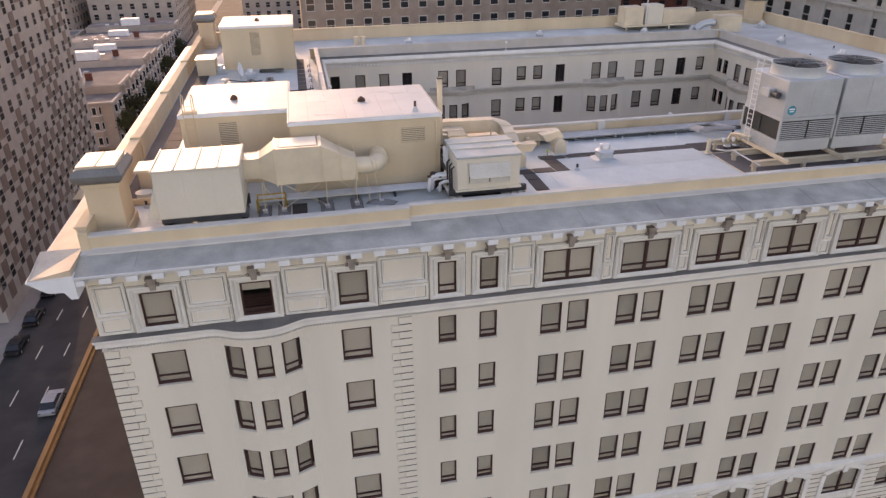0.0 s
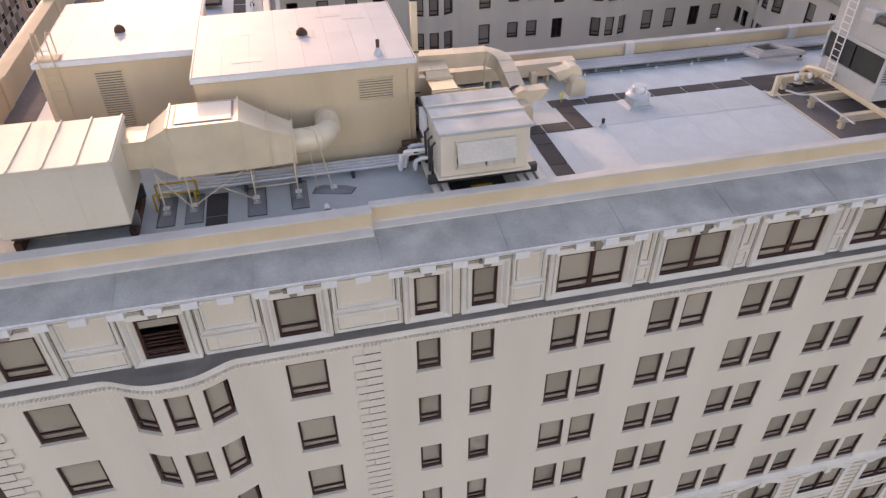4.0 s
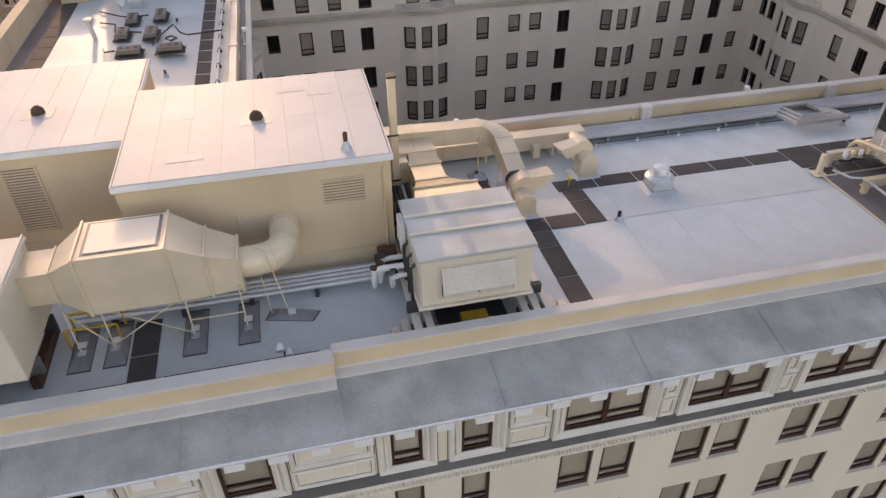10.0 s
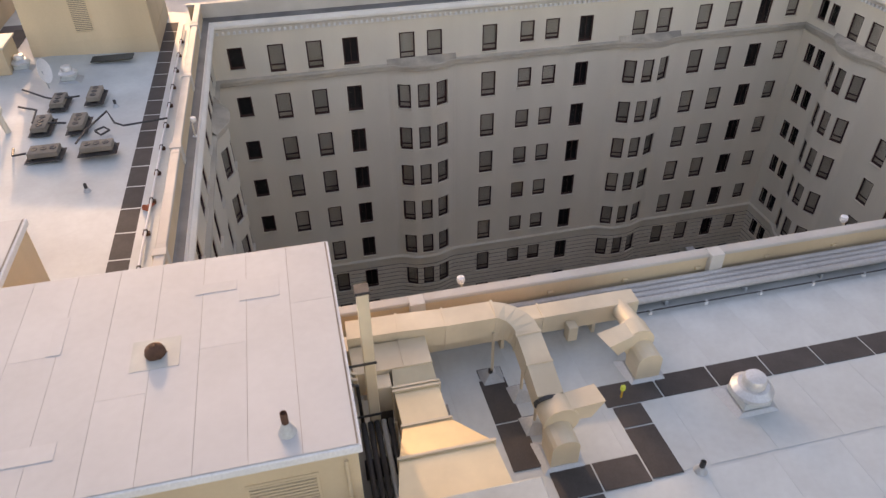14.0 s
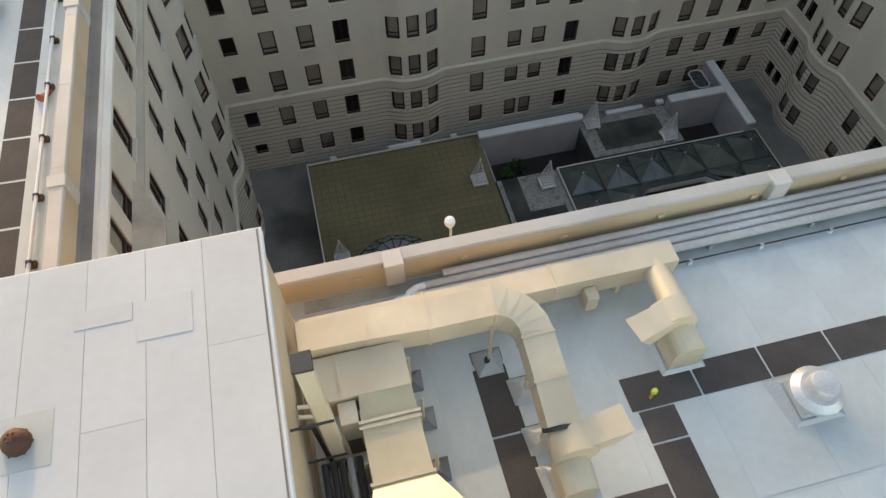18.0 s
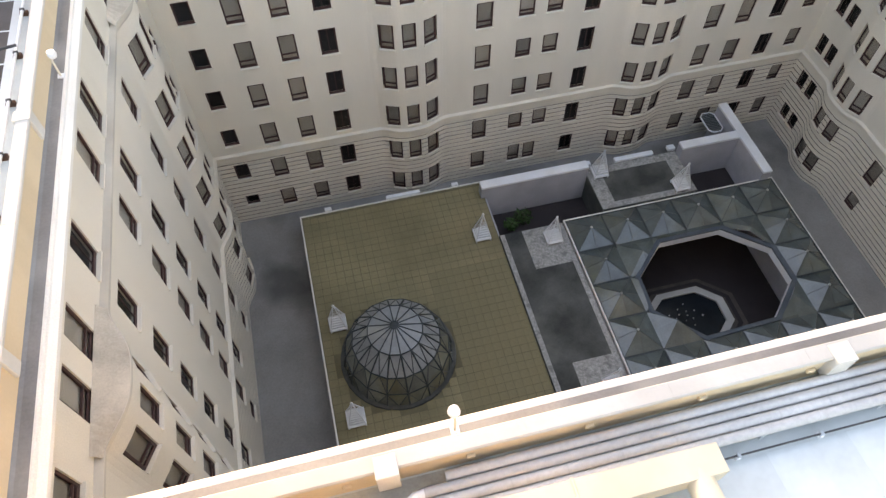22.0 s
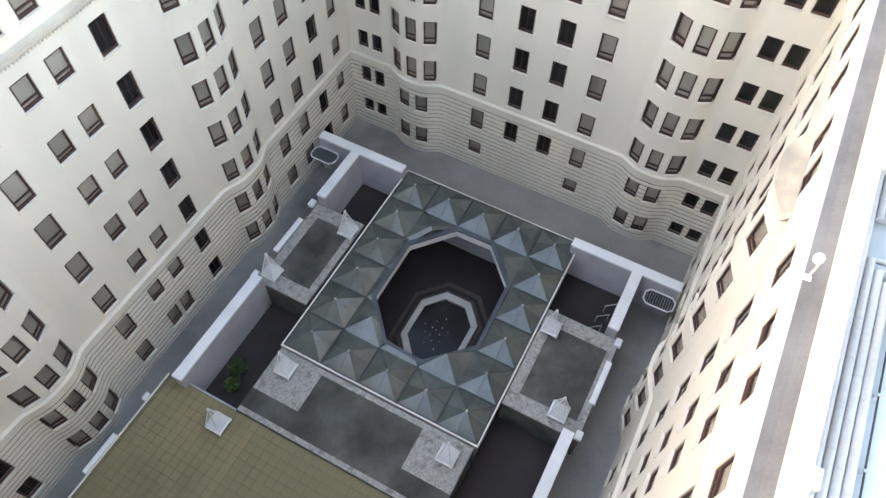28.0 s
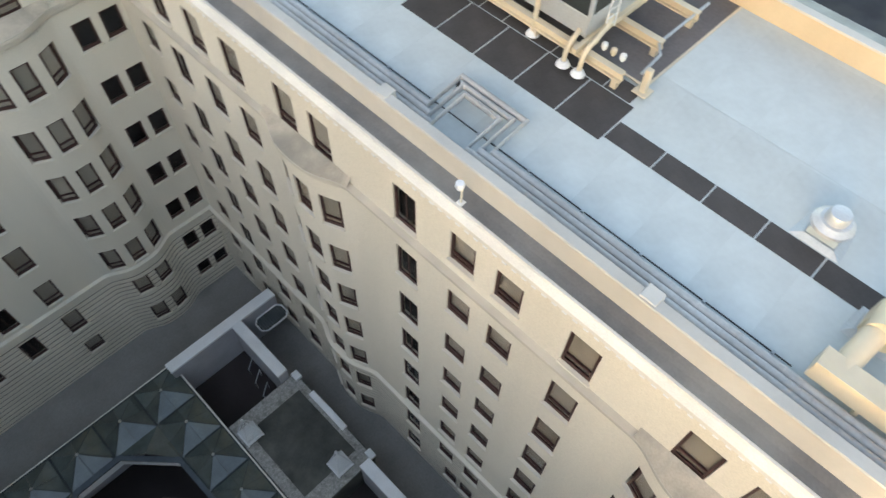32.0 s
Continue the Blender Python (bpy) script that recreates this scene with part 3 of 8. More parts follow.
def court_wall(name, origin, along, out, u0, u1, ops, bays, label, e, fwd=0.0):
    """e: how far the parapet runs past the corners; fwd: how far it stands forward."""
    zones = [(27.75, 31.2, [], 0), (10.6, 27.75, bays, 0), (ALLEY - 0.6, 10.6, bays, 0.42)]
    w = facade(name, origin, along, out, u0, u1, zones, ops, label)
    # belts above the top storey's sills and above the rusticated base
    course_along("belt_course", origin, along, out, u0, u1, bays, [(-0.02, 27.5), (0.08, 27.5), (0.14, 27.62), (0.14, 27.74), (0.26, 27.84), (0.26, 27.98), (-0.02, 28.02)], BELT, w, 0, "stained moulded belt course")
    course_along("belt_course", origin, along, out, u0, u1, bays, [(-0.02, 10.3), (0.06, 10.34), (0.06, 10.62), (0.16, 10.8), (0.2, 10.8), (0.2, 10.96), (-0.02, 11.04)], STUCCO, w)
    O, U, N = Vector(origin), Vector(along), Vector(out)
    if name.endswith(("north", "east")):
        teeth = Shape()
        u = u0 + 0.1
        while u < u1:
            c = O + U * u + N * (0.09 + bay_out(bays, u)) + Z * 27.44
            teeth.box(c.x - 0.045, c.x + 0.045, c.y - 0.045, c.y + 0.045, c.z - 0.05, c.z + 0.06)
            u += 0.2
        tagged(part("dentil_row", teeth, STUCCO, w), kind="stuff")
    for c, a, d in bays:
        cap = Shape()
        pts = [O + U * (c - a + i * a / 10) + N * (0.24 + bay_out(bays, c - a + i * a / 10)) + Z * 28.0 for i in range(21)]
        back = [O + U * (c - a + i * a / 10) + N * 0.0 + Z * 28.34 for i in range(21)]
        for i in range(20):
            cap.face(pts[i], pts[i + 1], back[i + 1], back[i])
        part("bay_roof", cap, BAYCAP, w, "stained rendered cap over the bay")
    # cornice, gutter and parapet
    co = 0.2 if fwd else 0.0
    course_along("cornice", origin, along, out, u0, u1, [], [(-0.3, 31.0), (0.06, 31.02), (0.1, 31.17), (0.18 + co, 31.28), (0.24 + co, 31.42), (0.38 + co, 31.52), (0.44 + co, 31.58), (0.44 + co, 31.74), (0.36 + co, 31.84), (0.29 + co, 31.9), (0.27 + co, 31.985), (0.22 + co, 31.99), (-0.3, 31.9)], TRIM, w, 0, "pale moulded courtyard cornice")
    teeth = Shape()
    u = u0
    while u < u1:
        c = O + U * u + N * 0.16 + Z * 31.2
        teeth.box(c.x - 0.08, c.x + 0.08, c.y - 0.08, c.y + 0.08, c.z - 0.09, c.z + 0.09)
        u += 0.36
    tagged(part("dentil_row", teeth, WHITE, w), kind="stuff")
    course_along("gutter", origin, along, out, u0 - 0.3 * e, u1 + 0.3 * e, [], [(-0.45 + fwd, 31.8), (0.215 + co, 31.86), (0.215 + co, 31.975), (co - 0.1, 32.03), (-0.45 + fwd, 32.13)], GUTTER, w, 0, "dark weathered sheet-metal gutter")
    course_along("parapet", origin, along, out, u0 - 0.75 * e, u1 + 0.75 * e, [], [(-0.66 + fwd, 31.2), (-0.4 + fwd, 31.2), (-0.4 + fwd, 32.92), (-0.66 + fwd, 32.92)], TAN, w, 0, "tan rendered parapet")
    course_along("parapet_facing", origin, along, out, u0 - 0.3 * e, u1 + 0.3 * e, [], [(-0.4 + fwd, 32.0), (-0.386 + fwd, 32.0), (-0.386 + fwd, 32.895), (-0.4 + fwd, 32.895)], TAN if fwd else COPING_COAT, w, 0, "pale tan coated facing of the parapet")
    course_along("coping", origin, along, out, u0 - 0.82 * e, u1 + 0.82 * e, [], [(-0.72 + fwd, 32.9), (-0.34 + fwd, 32.9), (-0.34 + fwd, 32.98), (-0.37 + fwd, 33.02), (-0.69 + fwd, 33.02), (-0.72 + fwd, 32.98)], COPING_COAT, w, 0, "pale coated coping")
    u = u0 + 1.1
    while u < u1:
        c, k = O + U * u + N * fwd, U * 0.02
        part("joint_strip", Shape().rings([[c + s * k + N * o + Z * zz for o, zz in ((-0.34, 32.91), (-0.33, 32.96), (-0.365, 33.026), (-0.695, 33.026), (-0.728, 32.96))] for s in (-1, 1)]), COPING_COAT, w)
        u += 3.2
    return w


court_wall("wall_courtyard_north", (0, CN, 0), X, -Y, CW, CE, ns_openings(NS_BAYS), NS_BAYS, "cream stucco courtyard wall with rounded bays and sash windows", 1.0)
court_wall("wall_courtyard_south", (0, CS, 0), X, Y, CW, CE, ns_openings(S_BAYS, -0.48), S_BAYS, "cream stucco courtyard wall below the roof terrace parapet", 1.0)
E_COLS = [(31.87, 1.05, "blind"), (29.05, 1.05, "dark"), (26.38, 1.05, "dark"), (23.72, 1.05, "blind")]
E_SMALL = [(41.6, 0.85, "dark"), (40.4, 0.85, "dark"), (15.25, 0.95, "dark"), (13.9, 0.95, "dark")]
court_wall("wall_courtyard_east", (CE, 0, 0), Y, -X, CS, CN, ew_openings(E_COLS, E_SMALL, EW_BAYS), EW_BAYS, "cream stucco courtyard wall with two rounded bays", 0.45)
W_COLS = [(32.94, 1.08, "blind"), (28.9, 1.06, "dark"), (26.4, 1.06, "blind"), (22.53, 1.06, "dark")]
W_BAYS = [(37.4, 2.4, 0.7), (18.6, 2.4, 0.7)]
W_SMALL = [(41.0, 0.85, "dark"), (14.9, 0.95, "blind")]
court_wall("wall_courtyard_west", (CW, 0, 0), Y, X, CS, CN, ew_openings(W_COLS, W_SMALL, W_BAYS), W_BAYS, "cream stucco courtyard wall with two rounded bays", 0.45, 0.4)

# ---- south facade ----
S_BAY = [(-9.02, 2.4, 0.62)]
ops = []
S_ROWS = [27.0, 23.62, 20.23, 16.8, 13.3]
for t in S_ROWS:
    ops += [(-13.52, t - 0.15 - 1.95, 1.62, 1.95, "blind"), (-4.3, t - 0.1 - 1.95, 1.55, 1.95, "blind")]
    ops += [(-9.02 + s, t - 0.1 - 1.95, 0.9, 1.95, "blind") for s in (-1.38, 0, 1.38)]
    ops += [(0.5, t - 1.68, 0.98, 1.68, "blind"), (2.73, t - 1.68, 0.98, 1.68, "blind")]
    for i in range(7):
        c = 7.06 + 4.42 * i
        ops += [(c - 0.77, t - 1.95, 1.2, 1.95, "blind"), (c + 0.77, t - 1.95, 1.2, 1.95, "blind")]
    ops += [(38.0, t - 1.68, 0.98, 1.68, "blind"), (40.2, t - 1.68, 0.98, 1.68, "blind"), (44.5, t - 1.95, 1.55, 1.95, "blind"), (49.6, t - 1.95, 1.6, 1.95, "blind")]
ATTIC = [(-13.52, 1.5, "blind"), (-8.95, 1.5, "open"), (-4.28, 1.5, "blind"), (0.5, 0.98, "blind"), (2.72, 1.0, "blind")] + [(7.04 + 4.42 * i, 2.8, "double") for i in range(7)] + [(38.0, 1.0, "blind"), (40.2, 1.0, "blind"), (44.5, 1.5, "blind"), (49.6, 1.5, "blind")]
ops += [(u, 28.33, w, 1.9, st) for u, w, st in ATTIC]
for t, h in ((9.85, 1.9), (6.6, 1.9)):
    ops += [(0.5, t - h, 0.98, h, "blind"), (2.73, t - h, 0.98, h, "blind"), (-13.52, t - h, 1.7, h, "double"), (-4.3, t - h, 1.6, h, "double"), (38.0, t - h, 0.98, h, "blind"), (40.2, t - h, 0.98, h, "blind")]
    ops += [(-9.02 + s, t - 0.1 - h, 0.9, h, "blind") for s in (-1.38, 0, 1.38)]
    ops += [(7.06 + 4.42 * i, t - h, 2.7, h + 0.25, "double") for i in range(6)]
    ops += [(7.06 + 4.42 * 6 - 0.77, t - h, 1.1, h, "blind"), (7.06 + 4.42 * 6 + 0.77, t - h, 1.1, h, "blind")]
for u in (0.5, 2.73):
    ops.append((u, 1.9, 0.98, 1.4, "dark"))
for i in range(7):
    c = 7.06 + 4.42 * i
    ops += [(c - 0.77, 1.5, 1.1, 1.8, "dark"), (c + 0.77, 1.5, 1.1, 1.8, "dark")]
SOUTH = facade("wall_south", (0, SY, 0), X, -Y, WX, EX, [(28.0, 31.6, [], 0), (11.0, 28.0, S_BAY, 0), (4.6, 11.0, S_BAY, 0.43), (-6.0, 4.6, S_BAY, 0)], ops, "pale stucco hotel facade with rows of sash windows")


def south_course(name, u0, u1, bays, section, mat, label=""):
    return course_along(name, (0, SY, 0), X, -Y, u0, u1, bays, section, mat, SOUTH, 0, label)


south_course("belt_course", WX - 0.3, EX + 0.3, S_BAY, [(-0.02, 27.45), (0.1, 27.5), (0.1, 27.72), (0.2, 27.8), (0.34, 27.9), (0.34, 28.03), (-0.02, 28.1)], TRIM, "pale moulded belt course over a row of dentils")
south_course("belt_cap", WX - 0.3, EX + 0.3, S_BAY, [(-0.02, 28.0), (0.335, 28.035), (0.335, 28.05), (-0.02, 28.14)], GUTTER, "dark weathered lead cap of the belt course")
south_course("belt_course", WX - 0.2, EX + 0.2, S_BAY, [(-0.02, 10.55), (0.1, 10.6), (0.1, 10.8), (0.24, 10.95), (0.24, 11.1), (-0.02, 11.22)], TRIM)
south_course("belt_course", WX - 0.2, EX + 0.2, S_BAY, [(-0.02, 4.4), (0.12, 4.4), (0.12, 4.62), (-0.02, 4.75)], TRIM)
cap = Shape()
pts = [Vector((-9.02 - 2.4 + i * 0.2, SY - 0.33 - bay_out(S_BAY, -11.42 + i * 0.2), 28.06)) for i in range(25)]
for a, b in zip(pts, pts[1:]):
    cap.face(a, b, (b.x, SY, 28.2), (a.x, SY, 28.2))
part("bay_roof", cap, GUTTER, SOUTH, "dark lead cap over the rounded bay")
# main cornice with its sloping metal top
south_course("cornice", WX - 1.7, EX + 1.7, [], [(-0.2, 31.2), (0.1, 31.2), (0.16, 31.42), (0.3, 31.55), (0.95, 31.62), (0.98, 31.9), (1.45, 31.98), (1.64, 32.06), (1.7, 32.2), (1.55, 32.22), (-0.2, 32.3)], WHITE, "white moulded main cornice")
south_course("cornice_roof", WX - 1.64, EX + 1.64, [], [(-0.5, 32.2), (1.64, 32.205), (1.64, 32.235), (-0.5, 32.6)], COPING, "weathered grey metal cornice roof")
for x0, x1, dy in ((WX + 0.2, -1.3, -0.05), (-1.3, EX - 0.2, 0.27)):
    s = Shape().box(x0, x1, SY + 0.2 + dy, SY + (0.55 if dy < 0 else 0.45) + dy, 32.3, 33.22, 0.01)
    structure("parapet", s, TAN, "tan rendered roof parapet", "parapet")
    foot = Shape().rings([[(x, y + dy, z) for y, z in ((0.2, 32.3), (-0.12, 32.38), (-0.12, 32.56), (-0.09, 32.58), (0.15, 32.65), (0.2, 32.7))] for x in (x0, x1)])
    structure("parapet_base", foot, FLASHING, "broad white flashing along the foot of the parapet", "flashing")
    structure("coping", Shape().box(x0 - 0.02, x1 + 0.02, SY + 0.16 + dy, SY + (0.61 if dy < 0 else 0.5) + dy, 33.22, 33.31, 0.012), FLASHING, "pale coated coping of the roof parapet", "coping")
    for j in range(int((x1 - x0) / 3.0)):
        structure("coping_joint", Shape().box(x0 + 1.5 + 3.0 * j, x0 + 1.56 + 3.0 * j, SY + 0.15 + dy, SY + (0.62 if dy < 0 else 0.51) + dy, 33.3, 33.318), FLASHING, "raised joint strip of the coping", "coping joint")

# streaked metal sheets of the cornice roof
for j in range(17):
    x0 = WX - 1.6 + 4.2 * j
    part("seam", Shape().rings([[(x, y, z) for y, z in ((-1.66, 32.235), (-1.66, 32.255), (0.0, 32.535), (0.0, 32.515))] for x in (x0, x0 + 0.05)]), COPING, SOUTH)

# ---- outer walls out of sight, inner cores and roof ----
structure("wall_west", Shape().box(WX, WX + 0.4, SY + 0.01, NY, -6, 31.6), STUCCO, "pale stucco side wall above the avenue", "wall")
structure("wall_east", Shape().box(EX - 0.4, EX, SY + 0.01, NY, -6, 31.6), STUCCO, "pale stucco side wall", "wall")
structure("wall_north", Shape().box(WX, EX, NY, NY + 0.4, -6, 31.6), STUCCO, "pale stucco rear wall", "wall")
# solid cores added behind the windows, coloured as unlit rooms
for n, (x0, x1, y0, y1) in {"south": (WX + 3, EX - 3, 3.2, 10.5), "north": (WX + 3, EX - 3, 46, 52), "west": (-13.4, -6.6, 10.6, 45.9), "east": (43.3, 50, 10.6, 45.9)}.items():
    structure("wall_core_" + n, Shape().box(x0, x1, y0, y1, -5, 31.5), INSIDE, "inner core coloured near-black for the unlit rooms behind the windows", "wall")
s = Shape()
lim = [[(WX, EX, SY + 0.3, NY), ROOF], [(CW - 7.8, CE + 7.8, CS - 7.8, CN + 7.8), ROOF], [(CW - 0.02, CE + 0.7, CS - 0.5, CN + 0.7), ROOF - 0.406]]
for (p, za), (q, zb) in zip(lim, lim[1:]):
    for ix in range(4):
        ca = [(p[0], p[2]), (p[1], p[2]), (p[1], p[3]), (p[0], p[3])]
        cb = [(q[0], q[2]), (q[1], q[2]), (q[1], q[3]), (q[0], q[3])]
        j = (ix + 1) % 4
        ring = [(*ca[ix], za), (*ca[j], za), (*cb[j], zb), (*cb[ix], zb)]
        s.hull([(x, y, z - 0.3) for x, y, z in ring], ring)
structure("roof", s, ROOFING, "pale grey-white roof membrane with worn streaks", "roof")
for nm, b in (("west", (WX + 0.1, WX + 0.55, SY + 0.4, NY)), ("east", (EX - 0.55, EX - 0.1, SY + 0.4, NY)), ("north", (WX + 0.55, EX - 0.55, NY - 0.5, NY))):
    structure("parapet_" + nm, Shape().box(*b, 32.3, 33.6, 0.02), TAN, "tan rendered roof parapet", "parapet")
    structure("coping_" + nm, Shape().box(b[0] - 0.06, b[1] + 0.06, b[2] - 0.06, b[3] + 0.06, 33.6, 33.7, 0.02), TAN, "tan coping of the roof parapet", "coping")
course_along("cornice", (WX, 0, 0), Y, -X, SY - 1.7, NY, [], [(-0.2, 31.2), (0.1, 31.2), (0.3, 31.55), (0.95, 31.6), (1.45, 31.98), (1.7, 32.2), (1.55, 32.22), (-0.2, 32.3)], WHITE, bpy.data.objects["wall_west"])

# west slope takes the sun-warmed colour, the south one is plain grey
course_along("cornice_roof", (WX, 0, 0), Y, -X, SY - 1.64, NY, [], [(-0.15, 32.2), (1.64, 32.205), (1.64, 32.235), (-0.15, 32.6)], SUNLIT_METAL, bpy.data.objects["wall_west"], 0, "metal cornice roof coloured pale tan as if in warm sun")


def child(name, shape, mat, parent, label="", smooth=False):
    """A part built in world metres under a thing (an Empty away from the origin) or under such a part."""
    ob = part(name, shape, mat, parent, label, smooth)
    if parent.type == "EMPTY":
        ob.matrix_parent_inverse = parent.matrix_basis.inverted()
    return ob


# ---- south facade ornament ----
MODILLION = Shape().box(-0.26, 0.26, -1.6, -0.35, 31.72, 32.0, 0.02).mesh("modillion", WHITE)
x = WX + 0.3
while x < EX:
    m = part("modillion", MODILLION, WHITE, SOUTH)
    m.location = (x, 0, 0)
    x += 1.09
teeth = Shape()
x = WX + 0.05
i = 0
while x < EX:
    if (i % 9) not in (0, 1, 8):
        teeth.box(x, x + 0.07, -0.42, -0.2, 31.38, 31.56)
    x += 0.121
    i += 1
tagged(part("dentil_row", teeth, TRIM, SOUTH), kind="stuff")
teeth = Shape()
x = WX
while x < EX:
    y = -0.12 - bay_out(S_BAY, x)
    teeth.box(x, x + 0.075, y - 0.11, y + 0.05, 27.38, 27.47)
    x += 0.15
tagged(part("dentil_row", teeth, TRIM, SOUTH), kind="stuff")


def moulded_frame(s, x0, x1, z0, z1, w, out, y=0.0, step=0.03):
    """A raised rectangular moulding of four mitred strips."""
    o = [(x0, z0), (x1, z0), (x1, z1), (x0, z1)]
    i = [(x0 + w, z0 + w), (x1 - w, z0 + w), (x1 - w, z1 - w), (x0 + w, z1 - w)]
    k = [(x0 + w * 0.5, z0 + w * 0.5), (x1 - w * 0.5, z0 + w * 0.5), (x1 - w * 0.5, z1 - w * 0.5), (x0 + w * 0.5, z1 - w * 0.5)]
    for a in range(4):
        b = (a + 1) % 4
        p = lambda q, d: (q[0], y - d, q[1])
        s.face(p(o[a], 0), p(o[b], 0), p(o[b], out * 0.7), p(o[a], out * 0.7))
        s.face(p(o[a], out * 0.7), p(o[b], out * 0.7), p(k[b], out), p(k[a], out))
        s.face(p(k[a], out), p(k[b], out), p(i[b], out * 0.3), p(i[a], out * 0.3))
        s.face(p(i[a], out * 0.3), p(i[b], out * 0.3), p(i[b], 0), p(i[a], 0))
    return s


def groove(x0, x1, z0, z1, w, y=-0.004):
    """A thin line of painted shade and dirt along the inside of a moulding: four narrow strips."""
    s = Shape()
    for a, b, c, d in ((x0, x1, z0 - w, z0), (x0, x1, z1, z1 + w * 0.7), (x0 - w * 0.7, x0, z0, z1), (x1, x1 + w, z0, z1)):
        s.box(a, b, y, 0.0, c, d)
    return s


attic = sorted(ATTIC)
edges = [WX + 0.1] + [e for u, w, st in attic for e in (u - w / 2 - 0.48, u + w / 2 + 0.48)] + [EX - 0.1]
for u, w, st in attic:
    part("surround", moulded_frame(Shape(), u - w / 2 - 0.42, u + w / 2 + 0.42, 28.16, 30.62, 0.2, 0.2), TRIM, SOUTH, "moulded window surround")
    part("surround", moulded_frame(Shape(), u - w / 2 - 0.2, u + w / 2 + 0.2, 28.24, 30.42, 0.15, 0.12), TRIM, SOUTH)
    k = Shape().hull([(u - 0.12, 0, 30.4), (u + 0.12, 0, 30.4), (u + 0.12, -0.24, 30.44), (u - 0.12, -0.24, 30.44)], [(u - 0.2, 0, 31.0), (u + 0.2, 0, 31.0), (u + 0.2, -0.36, 31.0), (u - 0.2, -0.36, 31.0)])
    k.box(u - 0.25, u + 0.25, -0.38, 0, 31.0, 31.12, 0.015)
    for d in (-1, 1):
        k.rod((u + 0.2 * d, -0.2, 30.72), (u + 0.3 * d, -0.16, 30.72), 0.1, 10)
    part("keystone", k, KEYSTONE, SOUTH, "weathered carved stone bracket over the window")
    part("surround_groove", groove(u - w / 2 - 0.44, u + w / 2 + 0.44, 28.14, 30.64, 0.035), SHADE_GRIME, SOUTH, "dark line of painted shade and grime round the window surround")
for x0, x1 in zip(edges[::2], edges[1::2]):
    if x1 - x0 > 0.45:
        part("panel", moulded_frame(Shape(), x0 + 0.06, x1 - 0.06, 29.2, 30.85, 0.14, 0.13), TRIM, SOUTH)
        if x1 - x0 > 0.8:
            part("panel", moulded_frame(Shape(), x0 + 0.24, x1 - 0.24, 29.38, 30.67, 0.09, 0.07), TRIM, SOUTH)
        part("panel", moulded_frame(Shape(), x0 + 0.06, x1 - 0.06, 28.2, 29.08, 0.1, 0.1), TRIM, SOUTH)
        part("panel_groove", groove(x0 + 0.23, x1 - 0.23, 29.37, 30.68, 0.03), SHADE_GRIME, SOUTH, "dark line of painted shade and grime inside the panel")
        part("panel_groove", groove(x0 + 0.04, x1 - 0.04, 29.17, 30.88, 0.028), SHADE_GRIME, SOUTH)
        part("panel_groove", groove(x0 + 0.18, x1 - 0.18, 28.32, 28.96, 0.022), SHADE_GRIME, SOUTH)
        if x1 - x0 > 2.0:
            c = (x0 + x1) / 2
            part("panel", moulded_frame(Shape(), c - 0.62, c + 0.62, 28.36, 28.92, 0.07, 0.03), TRIM, SOUTH)
# quoins at the two edges of the corner pavilion, and their mirror
for xa, sgn in ((WX, 1), (-1.42, -1), (42.0, 1), (EX, -1)):
    meshes = []
    for w in (1.1, 0.68):
        x0, x1 = (0, w) if sgn > 0 else (-w, 0)
        meshes.append(Shape().box(x0, x1, -0.11, 0.0, 0, 0.385, 0.012).mesh("quoin", STUCCO))
    z, i, joint = 11.3, 0, Shape()
    while z < 27.1:
        q = part("quoin", meshes[i % 2], STUCCO, SOUTH)
        q.location = (xa, SY - 0.001, z)
        w = 1.04 if i % 2 == 0 else 0.64
        x0, x1 = (xa + 0.01, xa + w) if sgn > 0 else (xa - w, xa - 0.01)
        # dark strip paints the shadow line under each block
        joint.box(x0, x1, -0.1, 0.0, z - 0.06, z)
        z += 0.445
        i += 1
    tagged(part("quoin_joints", joint, SHADE_GRIME, SOUTH, "dark strips painted as shadow lines between the quoins"), kind="stuff")
for x in (-1.42, 41.9):
    part("pavilion_edge", Shape().box(x, x + 0.1, -0.09, 0.0, 11.2, 27.45, 0.01), STUCCO, SOUTH)
# arched two-storey surrounds of the base
for i in range(6):
    c = 7.06 + 4.42 * i
    s = Shape()
    s.box(c - 1.75, c - 1.4, -0.1, 0, 4.75, 10.0, 0.02)
    s.box(c + 1.4, c + 1.75, -0.1, 0, 4.75, 10.0, 0.02)
    s.box(c - 1.4, c + 1.4, -0.06, 0, 7.45, 8.1, 0.02)
    part("surround", s, TRIM, SOUTH)
    arc = Shape()
    n = 12
    ring = lambda r, lift, d: [(c + (1.75 if r else 1.4) * (2 * k / n - 1), -d, 10.0 + lift + 0.42 * math.sin(math.pi * k / n)) for k in range(n + 1)]
    a, b, e = ring(0, 0.0, 0.12), ring(1, 0.32, 0.12), ring(1, 0.36, 0.0)
    for k in range(n):
        arc.face(a[k], a[k + 1], b[k + 1], b[k])
        arc.face(b[k], b[k + 1], e[k + 1], e[k])
    part("arch", arc, TRIM, SOUTH, "flat arched hood over the paired windows")
    part("keystone", Shape().box(c - 0.2, c + 0.2, -0.2, 0, 10.1, 10.72, 0.04), TRIM, SOUTH)
    s = Shape()
    for dx in (-1.0, 0, 1.0):
        s.box(c + dx - 0.14, c + dx + 0.14, -0.1, -0.05, 7.5, 8.05, 0.02)
    part("spandrel_block", s, TRIM, SOUTH)

